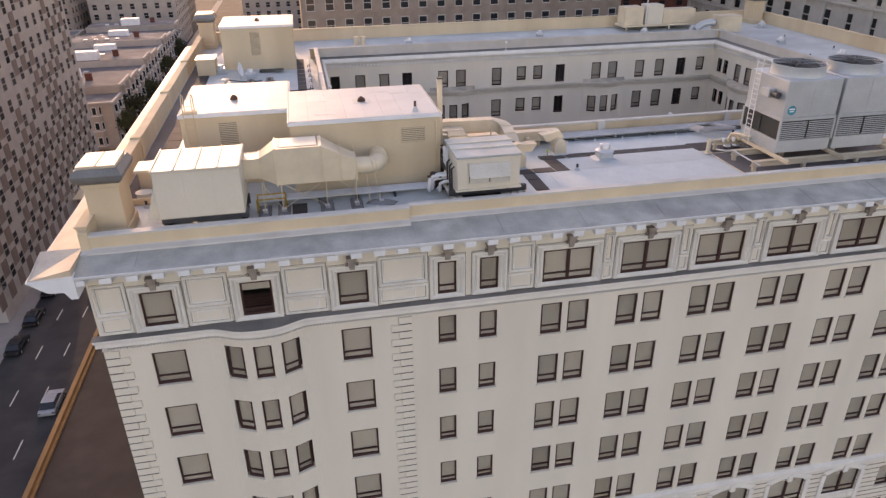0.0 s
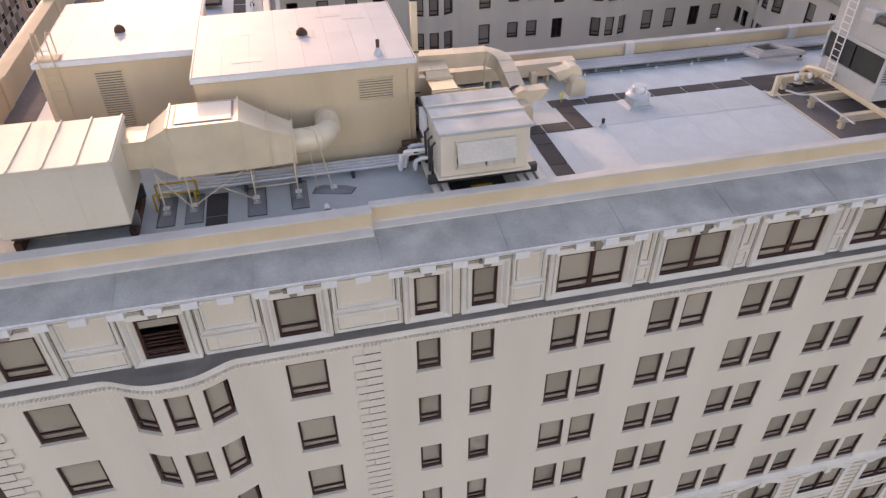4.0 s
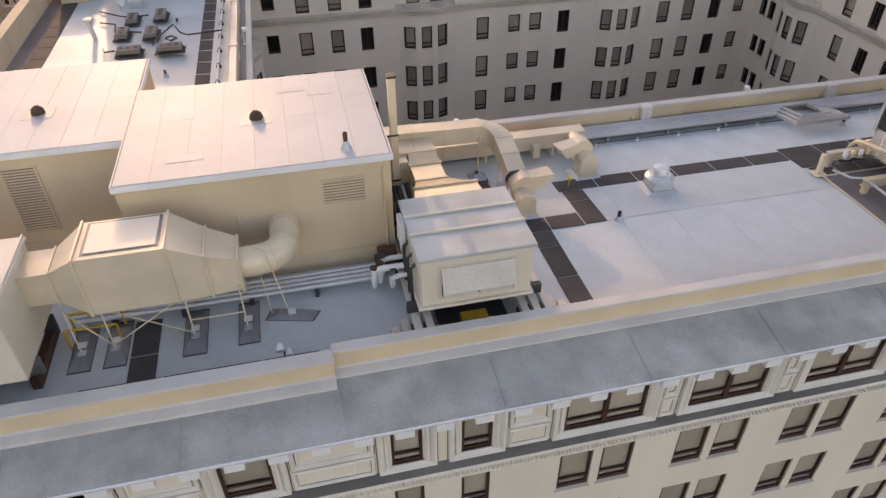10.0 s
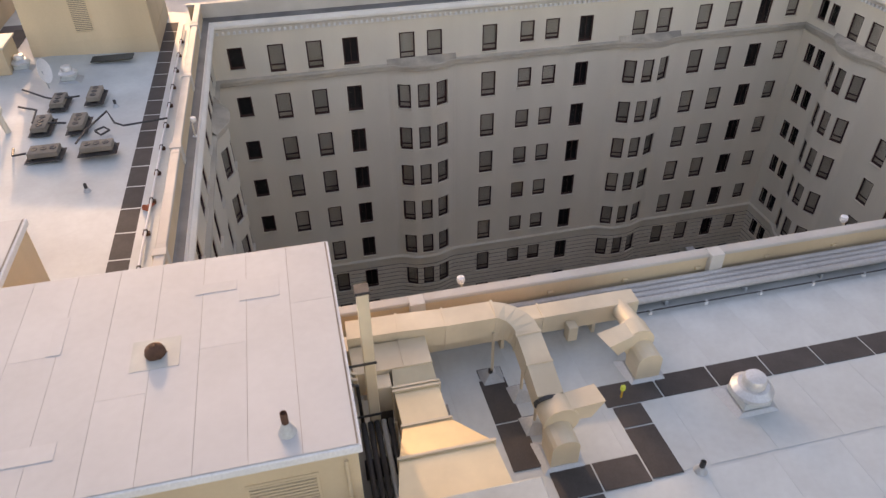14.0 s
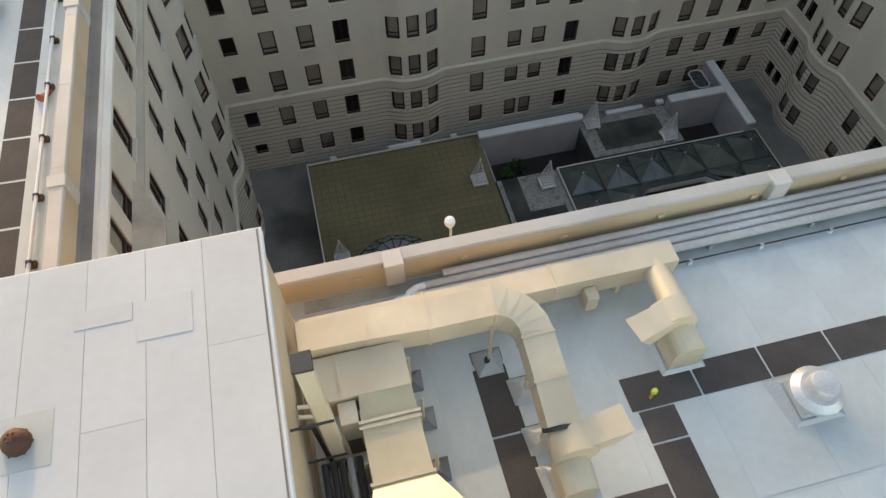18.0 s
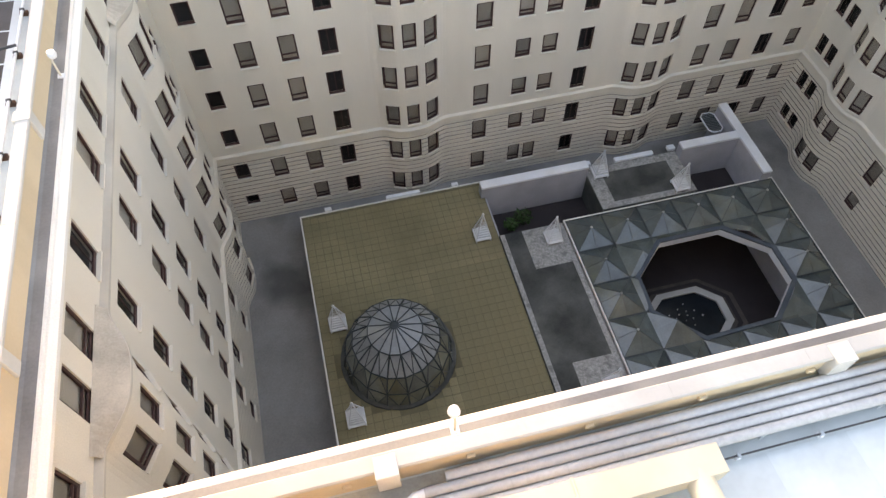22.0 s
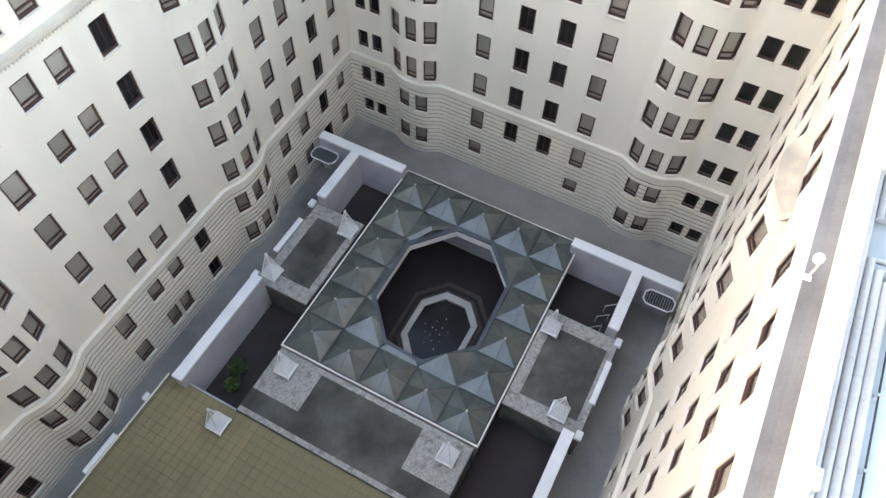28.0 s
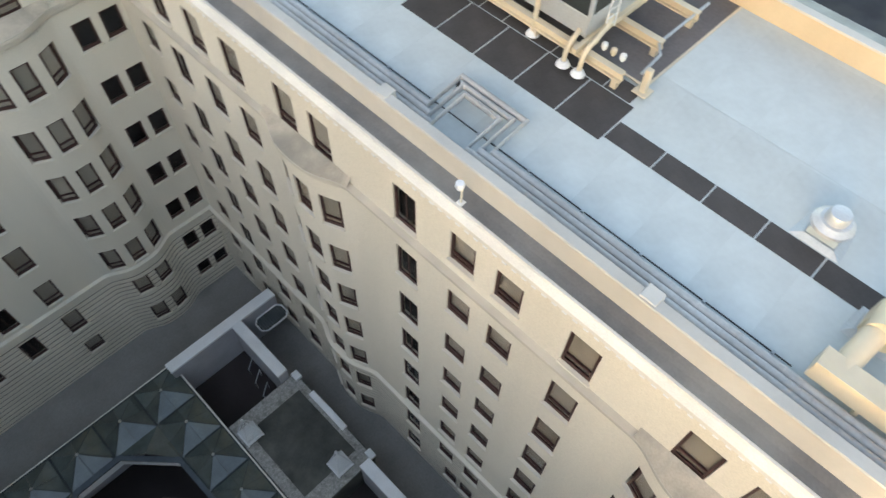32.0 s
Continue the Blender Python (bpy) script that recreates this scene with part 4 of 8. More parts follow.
# ---- roof coverings ----
ROOF_OB = bpy.data.objects["roof"]
TILT = -math.atan(0.058)
for j, (y, n) in enumerate(((0.95, 4.5), (5.55, 6.85))):
    sheet = Shape().box(0, 1.894, 0, n, 0, 0.005, 0.0).mesh("membrane_sheet", ROOFING)
    for i in range(34):
        if j and -14.9 + i * 1.9 < -4.6:
            continue
        s = part("membrane_sheet", sheet, ROOFING, ROOF_OB)
        s.matrix_basis = Matrix.Translation((WX + 1.2 + i * 1.9 + (0.25 if j else 0), y, ROOF)) @ Matrix.Rotation(TILT if j else 0.0, 4, "X")
PADM = {}


def walkway_pad(x0, x1, y0, y1):
    key = (round(x1 - x0, 2), round(y1 - y0, 2))
    if key not in PADM:
        PADM[key] = Shape().box(0, key[0], 0, key[1], 0, 0.03, 0.008).mesh("walkway_pad", DARK_PAD)
    p = new("walkway_pad", PADM[key])
    up, side = roof_z(x0, y1) - roof_z(x0, y0), roof_z(x1, y0) - roof_z(x0, y0)
    p.matrix_basis = Matrix.Translation((x0, y0, roof_z(x0, y0) + 0.008)) @ Matrix.Rotation(math.atan2(up, y1 - y0), 4, "X") @ Matrix.Rotation(-math.atan2(side, x1 - x0), 4, "Y")
    return tagged(p, "dark rubber walkway pad lying on the pale roof", "roof pad", "walkway pads")


for i in range(6):
    walkway_pad(8.05 + 1.685 * i, 8.05 + 1.685 * i + 1.63, 7.87, 8.66)
for i in range(5):
    walkway_pad(18.16 + 1.7 * i, 18.16 + 1.7 * i + 1.64, 7.15, 8.87)
for i in range(8):
    walkway_pad(18.36 + 1.05 * i, 18.36 + 1.05 * i + 1.0, 6.42, 7.1)
for b in ((8.17, 8.99, 7.12, 7.83), (8.17, 8.99, 5.5, 7.07), (6.9, 8.12, 5.45, 6.28), (5.78, 6.85, 5.45, 6.28), (6.07, 6.83, 4.55, 5.4), (6.07, 6.83, 2.92, 4.5), (6.07, 6.83, 1.3, 2.87), (4.95, 5.7, 8.08, 9.68), (4.95, 5.7, 6.5, 8.03), (-6.9, -6.15, 0.9, 2.4), (-6.9, -6.15, 2.45, 3.9)):
    walkway_pad(*b)
for i in range(17):
    walkway_pad(-6.2, -5.45, 14.9 + 1.66 * i, 14.9 + 1.66 * i + 1.6)
    walkway_pad(-14.9, -14.0, 14.9 + 1.66 * i, 14.9 + 1.66 * i + 1.6)
for i in range(16):
    walkway_pad(8.0 + 1.66 * i, 8.0 + 1.66 * i + 1.6, 46.2, 46.9)


# ---- penthouses ----
def penthouse(label, x0, x1, y0, y1, top, sheets, at):
    t = thing("penthouse", label, "penthouse", at)
    child("wall", Shape().box(x0, x1, y0, y1, 31.9, top - 0.22), TAN, t, "tan rendered wall")
    child("roof_edge", Shape().box(x0 - 0.09, x1 + 0.09, y0 - 0.09, y1 + 0.09, top - 0.22, top - 0.012, 0.02), WHITE, t, "white metal roof edge")
    r = child("roof", Shape().box(x0 - 0.05, x1 + 0.05, y0 - 0.05, y1 + 0.05, top - 0.012, top), ROOF_WHITE, t, "pale sheet roofing with visible seams")
    child("base_flashing", Shape().box(x0 - 0.02, x1 + 0.02, y0 - 0.02, y1 + 0.02, 31.9, 33.05), TAN, t, "dull flashing round the foot of the wall")
    n = max(1, round((x1 - x0) / 0.97))
    w = (x1 - x0) / n
    if sheets:
        child("underlay", Shape().box(x0 - 0.03, x1 + 0.03, y0 - 0.03, y1 + 0.03, top, top + 0.003), JOINT, r, "grimy underlay in the seams")
        for i in range(n):
            cuts = [y0 - 0.04] + ([y0 + (y1 - y0) * (0.3 + 0.4 * ((i * 37) % 10) / 10)] if i % 2 else []) + [y1 + 0.04]
            for a, b in zip(cuts, cuts[1:]):
                child("roof_sheet", Shape().box(x0 + i * w + 0.004, x0 + (i + 1) * w - 0.004, a + 0.003, b - 0.004, top + 0.003, top + 0.011), ROOF_WHITE, r)
    return t


def louvre(t, x0, x1, y, z0, z1):
    f = child("louvre", Shape().box(x0 - 0.06, x1 + 0.06, y - 0.04, y, z0 - 0.06, z0, 0.01).box(x0 - 0.06, x1 + 0.06, y - 0.04, y, z1, z1 + 0.06, 0.01).box(x0 - 0.06, x0, y - 0.04, y, z0, z1).box(x1, x1 + 0.06, y - 0.04, y, z0, z1), TAN, t, "painted wall louvre")
    # dark sheet paints the shade between the slats
    child("louvre_back", Shape().box(x0, x1, y - 0.006, y - 0.002, z0, z1), JOINT, t, "dark backing sheet painted as shade behind the slats")
    z = z0 + 0.02
    while z < z1 - 0.05:
        child("slat", Shape().box(x0, x1, y - 0.035, y - 0.008, z, z + 0.05), TAN, f)
        z += 0.1


def roof_drain(x, y, z):
    t = thing("roof_drain", "domed rusty roof drain on a lead sheet", "roof drain", (x, y, z), "roof drains")
    child("lead_sheet", Shape().box(x - 0.5, x + 0.5, y - 0.45, y + 0.45, z, z + 0.008), LID, t)
    child("dome", Shape().lathe(x, y, [(0.22, z), (0.22, z + 0.06), (0.19, z + 0.17), (0.1, z + 0.24), (0.01, z + 0.25)], 12), RUST, t, "", True)
    for k in range(6):
        a = k * math.pi / 3
        child("bar", Shape().rod((x + 0.23 * math.cos(a), y + 0.23 * math.sin(a), z), (x + 0.06 * math.cos(a), y + 0.06 * math.sin(a), z + 0.27), 0.015, 5), RUST, t)


def vent_pipe(x, y, z, h, r=0.06, mat=None):
    t = thing("vent_pipe", "short dark vent pipe rising through the roof", "vent pipe", (x, y, z), "vent pipes")
    child("pipe", Shape().lathe(x, y, [(r, z), (r, z + h), (r * 0.8, z + h), (r * 0.8, z + h - 0.05)], 10), mat or STEEL, t)
    child("flashing", Shape().lathe(x, y, [(r * 2.6, z), (r * 1.15, z + h * 0.45), (r * 1.02, z + h * 0.5)], 12), GALV, t, "", True)


front = penthouse("tan rendered roof penthouse with a pale sheet roof", -6.65, 1.24, 5.2, 11.55, 36.42, True, (-2.7, 8.4, ROOF))
louvre(front, -0.86, 0.4, 5.2, 34.93, 35.72)
child("downpipe", Shape().rod((1.0, 5.15, 33.0), (1.0, 5.15, 36.0), 0.04, 8), TAN, front)
back = penthouse("tan rendered roof penthouse set behind the larger one", -12.4, -6.66, 8.0, 14.6, 36.4, True, (-9.5, 11.2, ROOF))
louvre(back, -10.45, -9.5, 8.0, 33.5, 35.82)
nw = penthouse("tan stair penthouse at the corner of the west roof", -12.8, -6.2, 38.2, 44.5, 36.3, False, (-9.5, 41, ROOF))
louvre(nw, -10.2, -9.3, 38.2, 33.6, 35.7)
for x, y, z in ((-2.62, 8.45, 36.43), (-9.7, 10.6, 36.41), (-9.5, 41, 36.3)):
    roof_drain(x, y, z)
vent_pipe(0.0, 5.73, 36.43, 0.55, 0.07, RUST)
for x0, x1, y0, y1 in ((-0.88, 0.04, 9.75, 10.52), (-5.3, -4.2, 6.1, 6.5), (-1.9, -0.95, 10.2, 10.55), (-4.9, -4.6, 8.9, 10.1)):
    child("roof_patch", Shape().box(x0, x1, y0, y1, 36.432, 36.442, 0.003), ROOF_WHITE, front, "patch of newer pale sheet")
t = thing("roof_ladder", "tan steel wall ladder with hoop rails over the penthouse roof", "ladder", (-11.9, 7.9, ROOF))
for dx in (-0.25, 0.25):
    child("rail", Shape().tube([(-11.9 + dx, 7.85, 32.42), (-11.9 + dx, 7.85, 37.25), (-11.9 + dx, 8.1, 37.45), (-11.9 + dx, 8.55, 37.25), (-11.9 + dx, 8.55, 36.42)], 0.03, 6), TAN, t)
for k in range(14):
    child("rung", Shape().rod((-12.15, 7.85, 32.7 + 0.32 * k), (-11.65, 7.85, 32.7 + 0.32 * k), 0.018, 5), TAN, t)
child("platform", Shape().box(-12.3, -11.5, 7.93, 8.5, 36.42, 36.48), TAN, t)
t = thing("flue_stack", "tall square tan flue beside the penthouse", "flue", (1.83, 8.18, ROOF))
child("shaft", Shape().box(1.7, 1.96, 8.05, 8.31, ROOF, 37.5, 0.015), SHEET, t)
child("cap", Shape().box(1.67, 1.99, 8.02, 8.34, 37.5, 37.58, 0.01), STEEL, t, "dark open flue mouth")
for z in (33.6, 35.4):
    child("strap", Shape().box(1.25, 1.99, 8.02, 8.05, z, z + 0.06), STEEL, t)

# ---- air handling unit on the west end and its duct ----
t = thing("air_handler", "large cream sheet-metal air handling unit on steel rails", "air handler", (-11, 2.85, ROOF))
child("casing", Shape().box(-12.9, -9.02, 1.25, 4.3, 33.3, 35.6, 0.03), UNIT, t)
child("lid", Shape().box(-12.96, -8.96, 1.19, 4.36, 35.6, 35.7, 0.02), UNIT, t)
for k in range(5):
    xx = -12.92 + 0.965 * k
    child("lid_seam", Shape().box(xx, xx + 0.06, 1.17, 4.38, 35.7, 35.76, 0.01), UNIT, t)
for xx in (-11.6, -10.3):
    child("panel_seam", Shape().box(xx, xx + 0.03, 1.235, 1.25, 33.55, 35.58), UNIT, t)
child("base_rail", Shape().box(-13.0, -8.95, 2.0, 2.15, 32.75, 33.3, 0.01), GUTTER, t)
child("base_rail", Shape().box(-13.0, -8.95, 3.7, 3.85, 32.75, 33.3, 0.01), STEEL, t)
for xx in (-12.8, -9.2):
    child("sleeper", Shape().box(xx - 0.12, xx + 0.12, 1.8, 4.1, ROOF, 32.75, 0.01), RUST, t)
child("hood", Shape().hull([(-13.5, 1.6, 33.2), (-12.9, 1.6, 33.2), (-12.9, 4.2, 33.2), (-13.5, 4.2, 33.2)], [(-12.95, 1.6, 35.0), (-12.9, 1.6, 35.0), (-12.9, 4.2, 35.0), (-12.95, 4.2, 35.0)]), UNIT, t, "sloping intake hood")


def rect(x, y0, y1, z0, z1):
    return [(x, y0, z0), (x, y1, z0), (x, y1, z1), (x, y0, z1)]


t = thing("exhaust_duct", "tan painted sheet-metal duct on thin steel legs", "duct", (-6.3, 3.4, ROOF))
secs = [rect(-9.02, 2.95, 4.1, 34.35, 35.35), rect(-8.25, 2.95, 4.1, 34.35, 35.35), rect(-7.45, 2.62, 4.35, 34.03, 35.88), rect(-5.2, 2.62, 4.35, 34.03, 35.88), rect(-4.3, 2.75, 4.15, 33.97, 35.35), rect(-3.5, 2.95, 4.05, 33.9, 34.95)]
for a, b in zip(secs, secs[1:]):
    child("duct_section", Shape().rings([a, b]), SHEET, t)
for r in secs[1:]:
    x, y0, z0 = r[0]
    y1, z1 = r[2][1], r[2][2]
    f = Shape()
    for b in ((x - 0.03, x + 0.03, y0 - 0.05, y1 + 0.05, z1, z1 + 0.05), (x - 0.03, x + 0.03, y0 - 0.05, y1 + 0.05, z0 - 0.05, z0), (x - 0.03, x + 0.03, y0 - 0.05, y0, z0, z1), (x - 0.03, x + 0.03, y1, y1 + 0.05, z0, z1)):
        f.box(*b)
    child("flange", f, SHEET, t)
child("hatch_rim", Shape().box(-7.28, -5.32, 2.77, 4.28, 35.88, 35.888), GUTTER, t, "dirty rim round the hatch")
child("hatch", Shape().box(-7.2, -5.4, 2.85, 4.2, 35.88, 35.91, 0.01), UNIT, t, "pale access hatch with a dirty rim")
pts = [(-3.5, 3.5, 34.42), (-3.05, 3.5, 34.42), (-2.72, 3.56, 34.42), (-2.45, 3.74, 34.41), (-2.28, 4.02, 34.4), (-2.2, 4.36, 34.4), (-2.2, 4.78, 34.4), (-2.2, 5.22, 34.4)]
child("elbow", Shape().tube(pts, 0.45, 18), SHEET, t, "round elbow turning into the wall", True)
for k in (2, 4, 6):
    p = Vector(pts[k])
    d = (Vector(pts[k + 1]) - p).normalized()
    child("elbow_seam", Shape().rod(p - d * 0.02, p + d * 0.02, 0.47, 18), SHEET, t)
for x in (-8.2, -7.3, -5.1, -3.6):
    for y in (2.75, 4.1):
        leg = child("leg", Shape().rod((x, y, ROOF), (x, y, 34.2), 0.025, 6), SHEET, t)
        child("foot", Shape().box(x - 0.12, x + 0.12, y - 0.12, y + 0.12, ROOF + 0.165, ROOF + 0.205, 0.01), GALV, leg)
for a, b in (((-8.2, 2.75, 34.1), (-7.3, 2.75, 32.7)), ((-7.3, 2.75, 34.1), (-5.1, 2.75, 32.7)), ((-5.1, 2.75, 34.1), (-7.3, 2.75, 32.7)), ((-5.1, 2.75, 33.2), (-3.6, 2.75, 33.2)), ((-5.1, 4.1, 34.1), (-3.6, 4.1, 32.8)), ((-2.75, 3.15, 34.95), (-2.35, 3.0, 32.5)), ((-2.75, 3.15, 34.95), (-3.1, 3.5, 34.9)), ((-3.49, 5.16, 34.95), (-3.42, 5.16, 33.5)), ((-3.0, 3.3, 34.0), (-2.9, 3.3, 32.5))):
    child("brace", Shape().rod(a, b, 0.02, 5), SHEET, t)
for c in ([(-8.55, 2.2), (-7.95, 2.2), (-7.95, 4.0), (-8.55, 4.0)], [(-7.6, 2.2), (-7.0, 2.2), (-7.0, 4.0), (-7.6, 4.0)], [(-5.45, 2.15), (-4.8, 2.15), (-4.8, 4.0), (-5.45, 4.0)], [(-3.9, 2.25), (-3.3, 2.25), (-3.3, 4.0), (-3.9, 4.0)], [(-3.1, 3.1), (-1.75, 2.75), (-1.5, 3.15), (-2.9, 3.55)]):
    m = sum((Vector((*q, 0)) for q in c), Vector()) / 4
    rim = [m + (Vector((*q, 0)) - m) * 1.05 + Z * ROOF for q in c]
    child("curb_skirt", Shape().hull([tuple(q) for q in rim], [tuple(q + Z * 0.018) for q in rim]), DARK_PAD, t, "dark sealed rim of the curb")
    low = [(q[0], q[1], ROOF + 0.018) for q in c]
    up = [tuple(m + (Vector((*q, 0)) - m) * 0.55 + Z * (ROOF + 0.16)) for q in c]
    child("leg_curb", Shape().hull(low, up), CURB, t, "grey flashed curb under the duct legs")
    child("curb_cap", Shape().box(m.x - 0.12, m.x + 0.12, m.y - 0.12, m.y + 0.12, ROOF + 0.16, ROOF + 0.2, 0.01), WHITE, t, "pale sealed cap")
for k in range(6):
    structure("edge_pad", Shape().box(-8.15 + 1.64 * k, -6.56 + 1.64 * k, 1.1 if k < 4 else 0.9, 1.47 if k < 4 else 1.2, ROOF + 0.008, ROOF + 0.03, 0.01), DARK_PAD, "dark brown pad strip beside the parapet", "pad")
t = thing("yellow_trestle", "small yellow steel trestle under the duct", "trestle", (-8.0, 3.6, ROOF))
for a, b in (((-8.6, 3.2, 33.1), (-7.2, 3.2, 33.1)), ((-8.6, 3.9, 33.1), (-7.2, 3.9, 33.1)), ((-8.6, 3.2, 33.1), (-8.6, 3.2, 32.4)), ((-7.2, 3.2, 33.1), (-7.2, 3.2, 32.4)), ((-8.6, 3.9, 33.1), (-8.6, 3.9, 32.4)), ((-7.2, 3.9, 33.1), (-7.2, 3.9, 32.4))):
    child("bar", Shape().rod(a, b, 0.04, 6), YELLOW, t)

# pipe run along the penthouse foot
for k in range(4):
    y = 3.95 + 0.21 * k
    p = new("roof_pipe", Shape().tube([(-8.6, y, 32.72), (0.1 + 0.1 * k, y, 32.72), (0.35 + 0.1 * k, y, 32.75)], 0.075, 10).mesh("roof_pipe", UNIT_WHITE, True))
    tagged(p, "bright metal-clad pipe laid along the roof", "pipe", "pipes along the penthouse")
for x in (-7.5, -5.5, -3.5, -1.5):
    b = new("pipe_support", Shape().box(x - 0.06, x + 0.06, 3.8, 4.75, ROOF, 32.65, 0.01).mesh("pipe_support", STEEL))
    tagged(b, "dark steel cross bar carrying roof pipes", "pipe support", "pipe supports")
t = thing("valve_group", "white insulated valves and pipe elbows beside the air unit", "valves", (0.6, 4.0, ROOF))
for k, (x, y) in enumerate(((0.3, 3.45), (0.62, 4.0), (0.5, 3.65), (0.85, 3.35))):
    child("riser", Shape().tube([(x, y + 0.5, 32.7), (x, y + 0.1, 32.7), (x, y, 32.85), (x, y, 33.4 - 0.1 * k), (x + 0.2, y - 0.1, 33.55 - 0.1 * k), (1.3, y - 0.1, 33.55 - 0.1 * k)], 0.085, 10), WHITE, t, "white lagged pipe", True)
    child("valve_wheel", Shape().lathe(x, y, [(0.03, 33.45), (0.13, 33.5), (0.13, 33.54), (0.03, 33.56)], 12), STEEL if k % 2 else RUST, t)
t = thing("pump", "rust-red pump at the corner of the penthouse", "pump", (0.9, 4.3, ROOF))
child("motor", Shape().rod((0.6, 4.8, 33.0), (1.2, 4.8, 33.0), 0.22, 14), RUST, t)
child("base", Shape().box(0.5, 1.28, 4.55, 5.05, ROOF, 32.8, 0.02), RUST, t)

# ---- rooftop unit beside the penthouse ----
t = thing("rooftop_unit", "cream rooftop air unit with a standing-seam lid on sleepers", "rooftop unit", (3.0, 2.95, ROOF))
child("casing", Shape().box(1.38, 4.62, 1.48, 4.42, 33.42, 35.05, 0.03), UNIT, t)
child("lid", Shape().box(1.3, 4.72, 1.4, 4.5, 35.05, 35.17, 0.03), LID, t, "stained pale lid with raised seams")
for y in (2.6, 3.5):
    child("lid_seam", Shape().box(1.28, 4.74, y - 0.035, y + 0.035, 35.17, 35.24, 0.012), UNIT, t)
for b in ((1.9, 4.1, 33.68, 33.73), (1.9, 4.1, 34.77, 34.81), (1.87, 1.92, 33.68, 34.81), (4.08, 4.13, 33.68, 34.81)):
    child("intake_frame", Shape().box(b[0], b[1], 1.44, 1.479, b[2], b[3], 0.006), UNIT, t)
for x in (1.92, 4.06):
    child("intake_cheek", Shape().hull([(x, 1.3, 33.73), (x + 0.02, 1.3, 33.73), (x + 0.02, 1.48, 33.73), (x, 1.48, 33.73)], [(x, 1.44, 34.76), (x + 0.02, 1.44, 34.76), (x + 0.02, 1.48, 34.76), (x, 1.48, 34.76)]), UNIT, t)
child("hood", Shape().hull([(1.94, 1.08, 34.1), (4.06, 1.08, 34.1), (4.06, 1.11, 34.08), (1.94, 1.11, 34.08)], [(1.94, 1.42, 34.76), (4.06, 1.42, 34.76), (4.06, 1.47, 34.76), (1.94, 1.47, 34.76)]), UNIT_PALE, t, "pale sloping intake hood")
for x0, x1 in ((1.97, 2.97), (3.03, 4.03)):
    child("filter_panel", Shape().box(x0, x1, 1.3, 1.36, 33.76, 34.06, 0.015), UNIT_PALE, t)
# dark sheet paints the shade of the recess under the hood
child("intake_back", Shape().box(1.94, 4.06, 1.466, 1.478, 33.74, 34.1), GUTTER, t, "dark sheet painted as shade behind the filters")
for k, xx in enumerate((1.375, 4.625)):
    child("side_panel", Shape().box(xx - 0.012, xx + 0.012, 1.7, 2.8, 33.6, 34.9, 0.004), UNIT, t)
    child("side_panel", Shape().box(xx - 0.012, xx + 0.012, 2.95, 4.2, 33.6, 34.9, 0.004), UNIT, t)
child("base_frame", Shape().box(1.28, 4.72, 1.4, 4.5, 33.32, 33.42, 0.02), UNIT, t)
for y in (1.75, 3.95):
    child("cross_beam", Shape().box(1.0, 5.1, y, y + 0.2, 33.0, 33.32, 0.01), STEEL, t, "dark steel cross beam")
for x in (1.1, 1.45, 4.3, 4.65, 5.0):
    s = child("sleeper", Shape().box(x, x + 0.22, 0.85, 4.7, 32.8, 33.0, 0.01), UNIT, t)
    for y in (0.95, 1.35, 4.2):
        child("block", Shape().box(x - 0.04, x + 0.26, y, y + 0.2, ROOF, 32.8, 0.01), UNIT if y < 1.2 else FELT, s)
child("drip_box", Shape().box(2.55, 3.35, 1.3, 1.7, 32.56, 32.8, 0.02), YELLOW, t, "yellow box under the unit")
for side, xs in ((-1, (0.15, 0.47, 0.8)), (1, (5.3, 5.62, 5.9))):
    for i, x in enumerate(xs):
        n = 1.5 + 0.25 * (i if side < 0 else 2 - i)
        s = child("crib_timber", Shape().box(x, x + 0.24, 0.8, n, ROOF, ROOF + 0.2, 0.012), UNIT, t)
        for y in (1.0, 1.32):
            child("slot", Shape().box(x + 0.05, x + 0.19, y, y + 0.16, ROOF + 0.2, ROOF + 0.206), BRONZE, s)
child("tray", Shape().box(1.9, 4.0, 0.95, 4.2, 32.5, 32.56, 0.01), STEEL, t, "dark drip tray beneath the unit")
child("conduit_box", Shape().box(1.18, 1.34, 3.5, 4.2, 34.0, 34.9, 0.02), WHITE, t)
for y in (2.2, 2.7, 3.3):
    child("side_pipe", Shape().tube([(1.25, y, 33.0), (1.22, y, 34.3), (1.38, y, 34.45)], 0.05, 8), STEEL, t)

# ---- ducts between penthouse and courtyard parapet ----
def pyramid_curb(x, y, z, w, h):
    return Shape().hull([(x - w, y - w, z), (x + w, y - w, z), (x + w, y + w, z), (x - w, y + w, z)], [(x - w * 0.3, y - w * 0.3, z + h), (x + w * 0.3, y - w * 0.3, z + h), (x + w * 0.3, y + w * 0.3, z + h), (x - w * 0.3, y + w * 0.3, z + h)])


t = thing("supply_duct", "tan stepped supply duct running to the rooftop unit", "duct", (2.9, 7.2, ROOF))
child("plenum", Shape().box(1.45, 3.46, 8.9, 9.85, 33.4, 34.2, 0.012), SHEET, t, "wide flat plenum box beside the wall")
steps = [[(x0, y, z0), (x1, y, z0), (x1, y, z1), (x0, y, z1)] for x0, x1, y, z0, z1 in ((2.42, 3.45, 8.9, 33.35, 34.17), (2.37, 3.47, 8.4, 33.0, 34.02), (2.37, 3.47, 8.3, 32.95, 34.0), (2.38, 3.5, 7.22, 32.9, 34.0), (2.1, 4.2, 6.0, 33.0, 34.5), (1.8, 4.3, 4.46, 33.0, 34.6))]
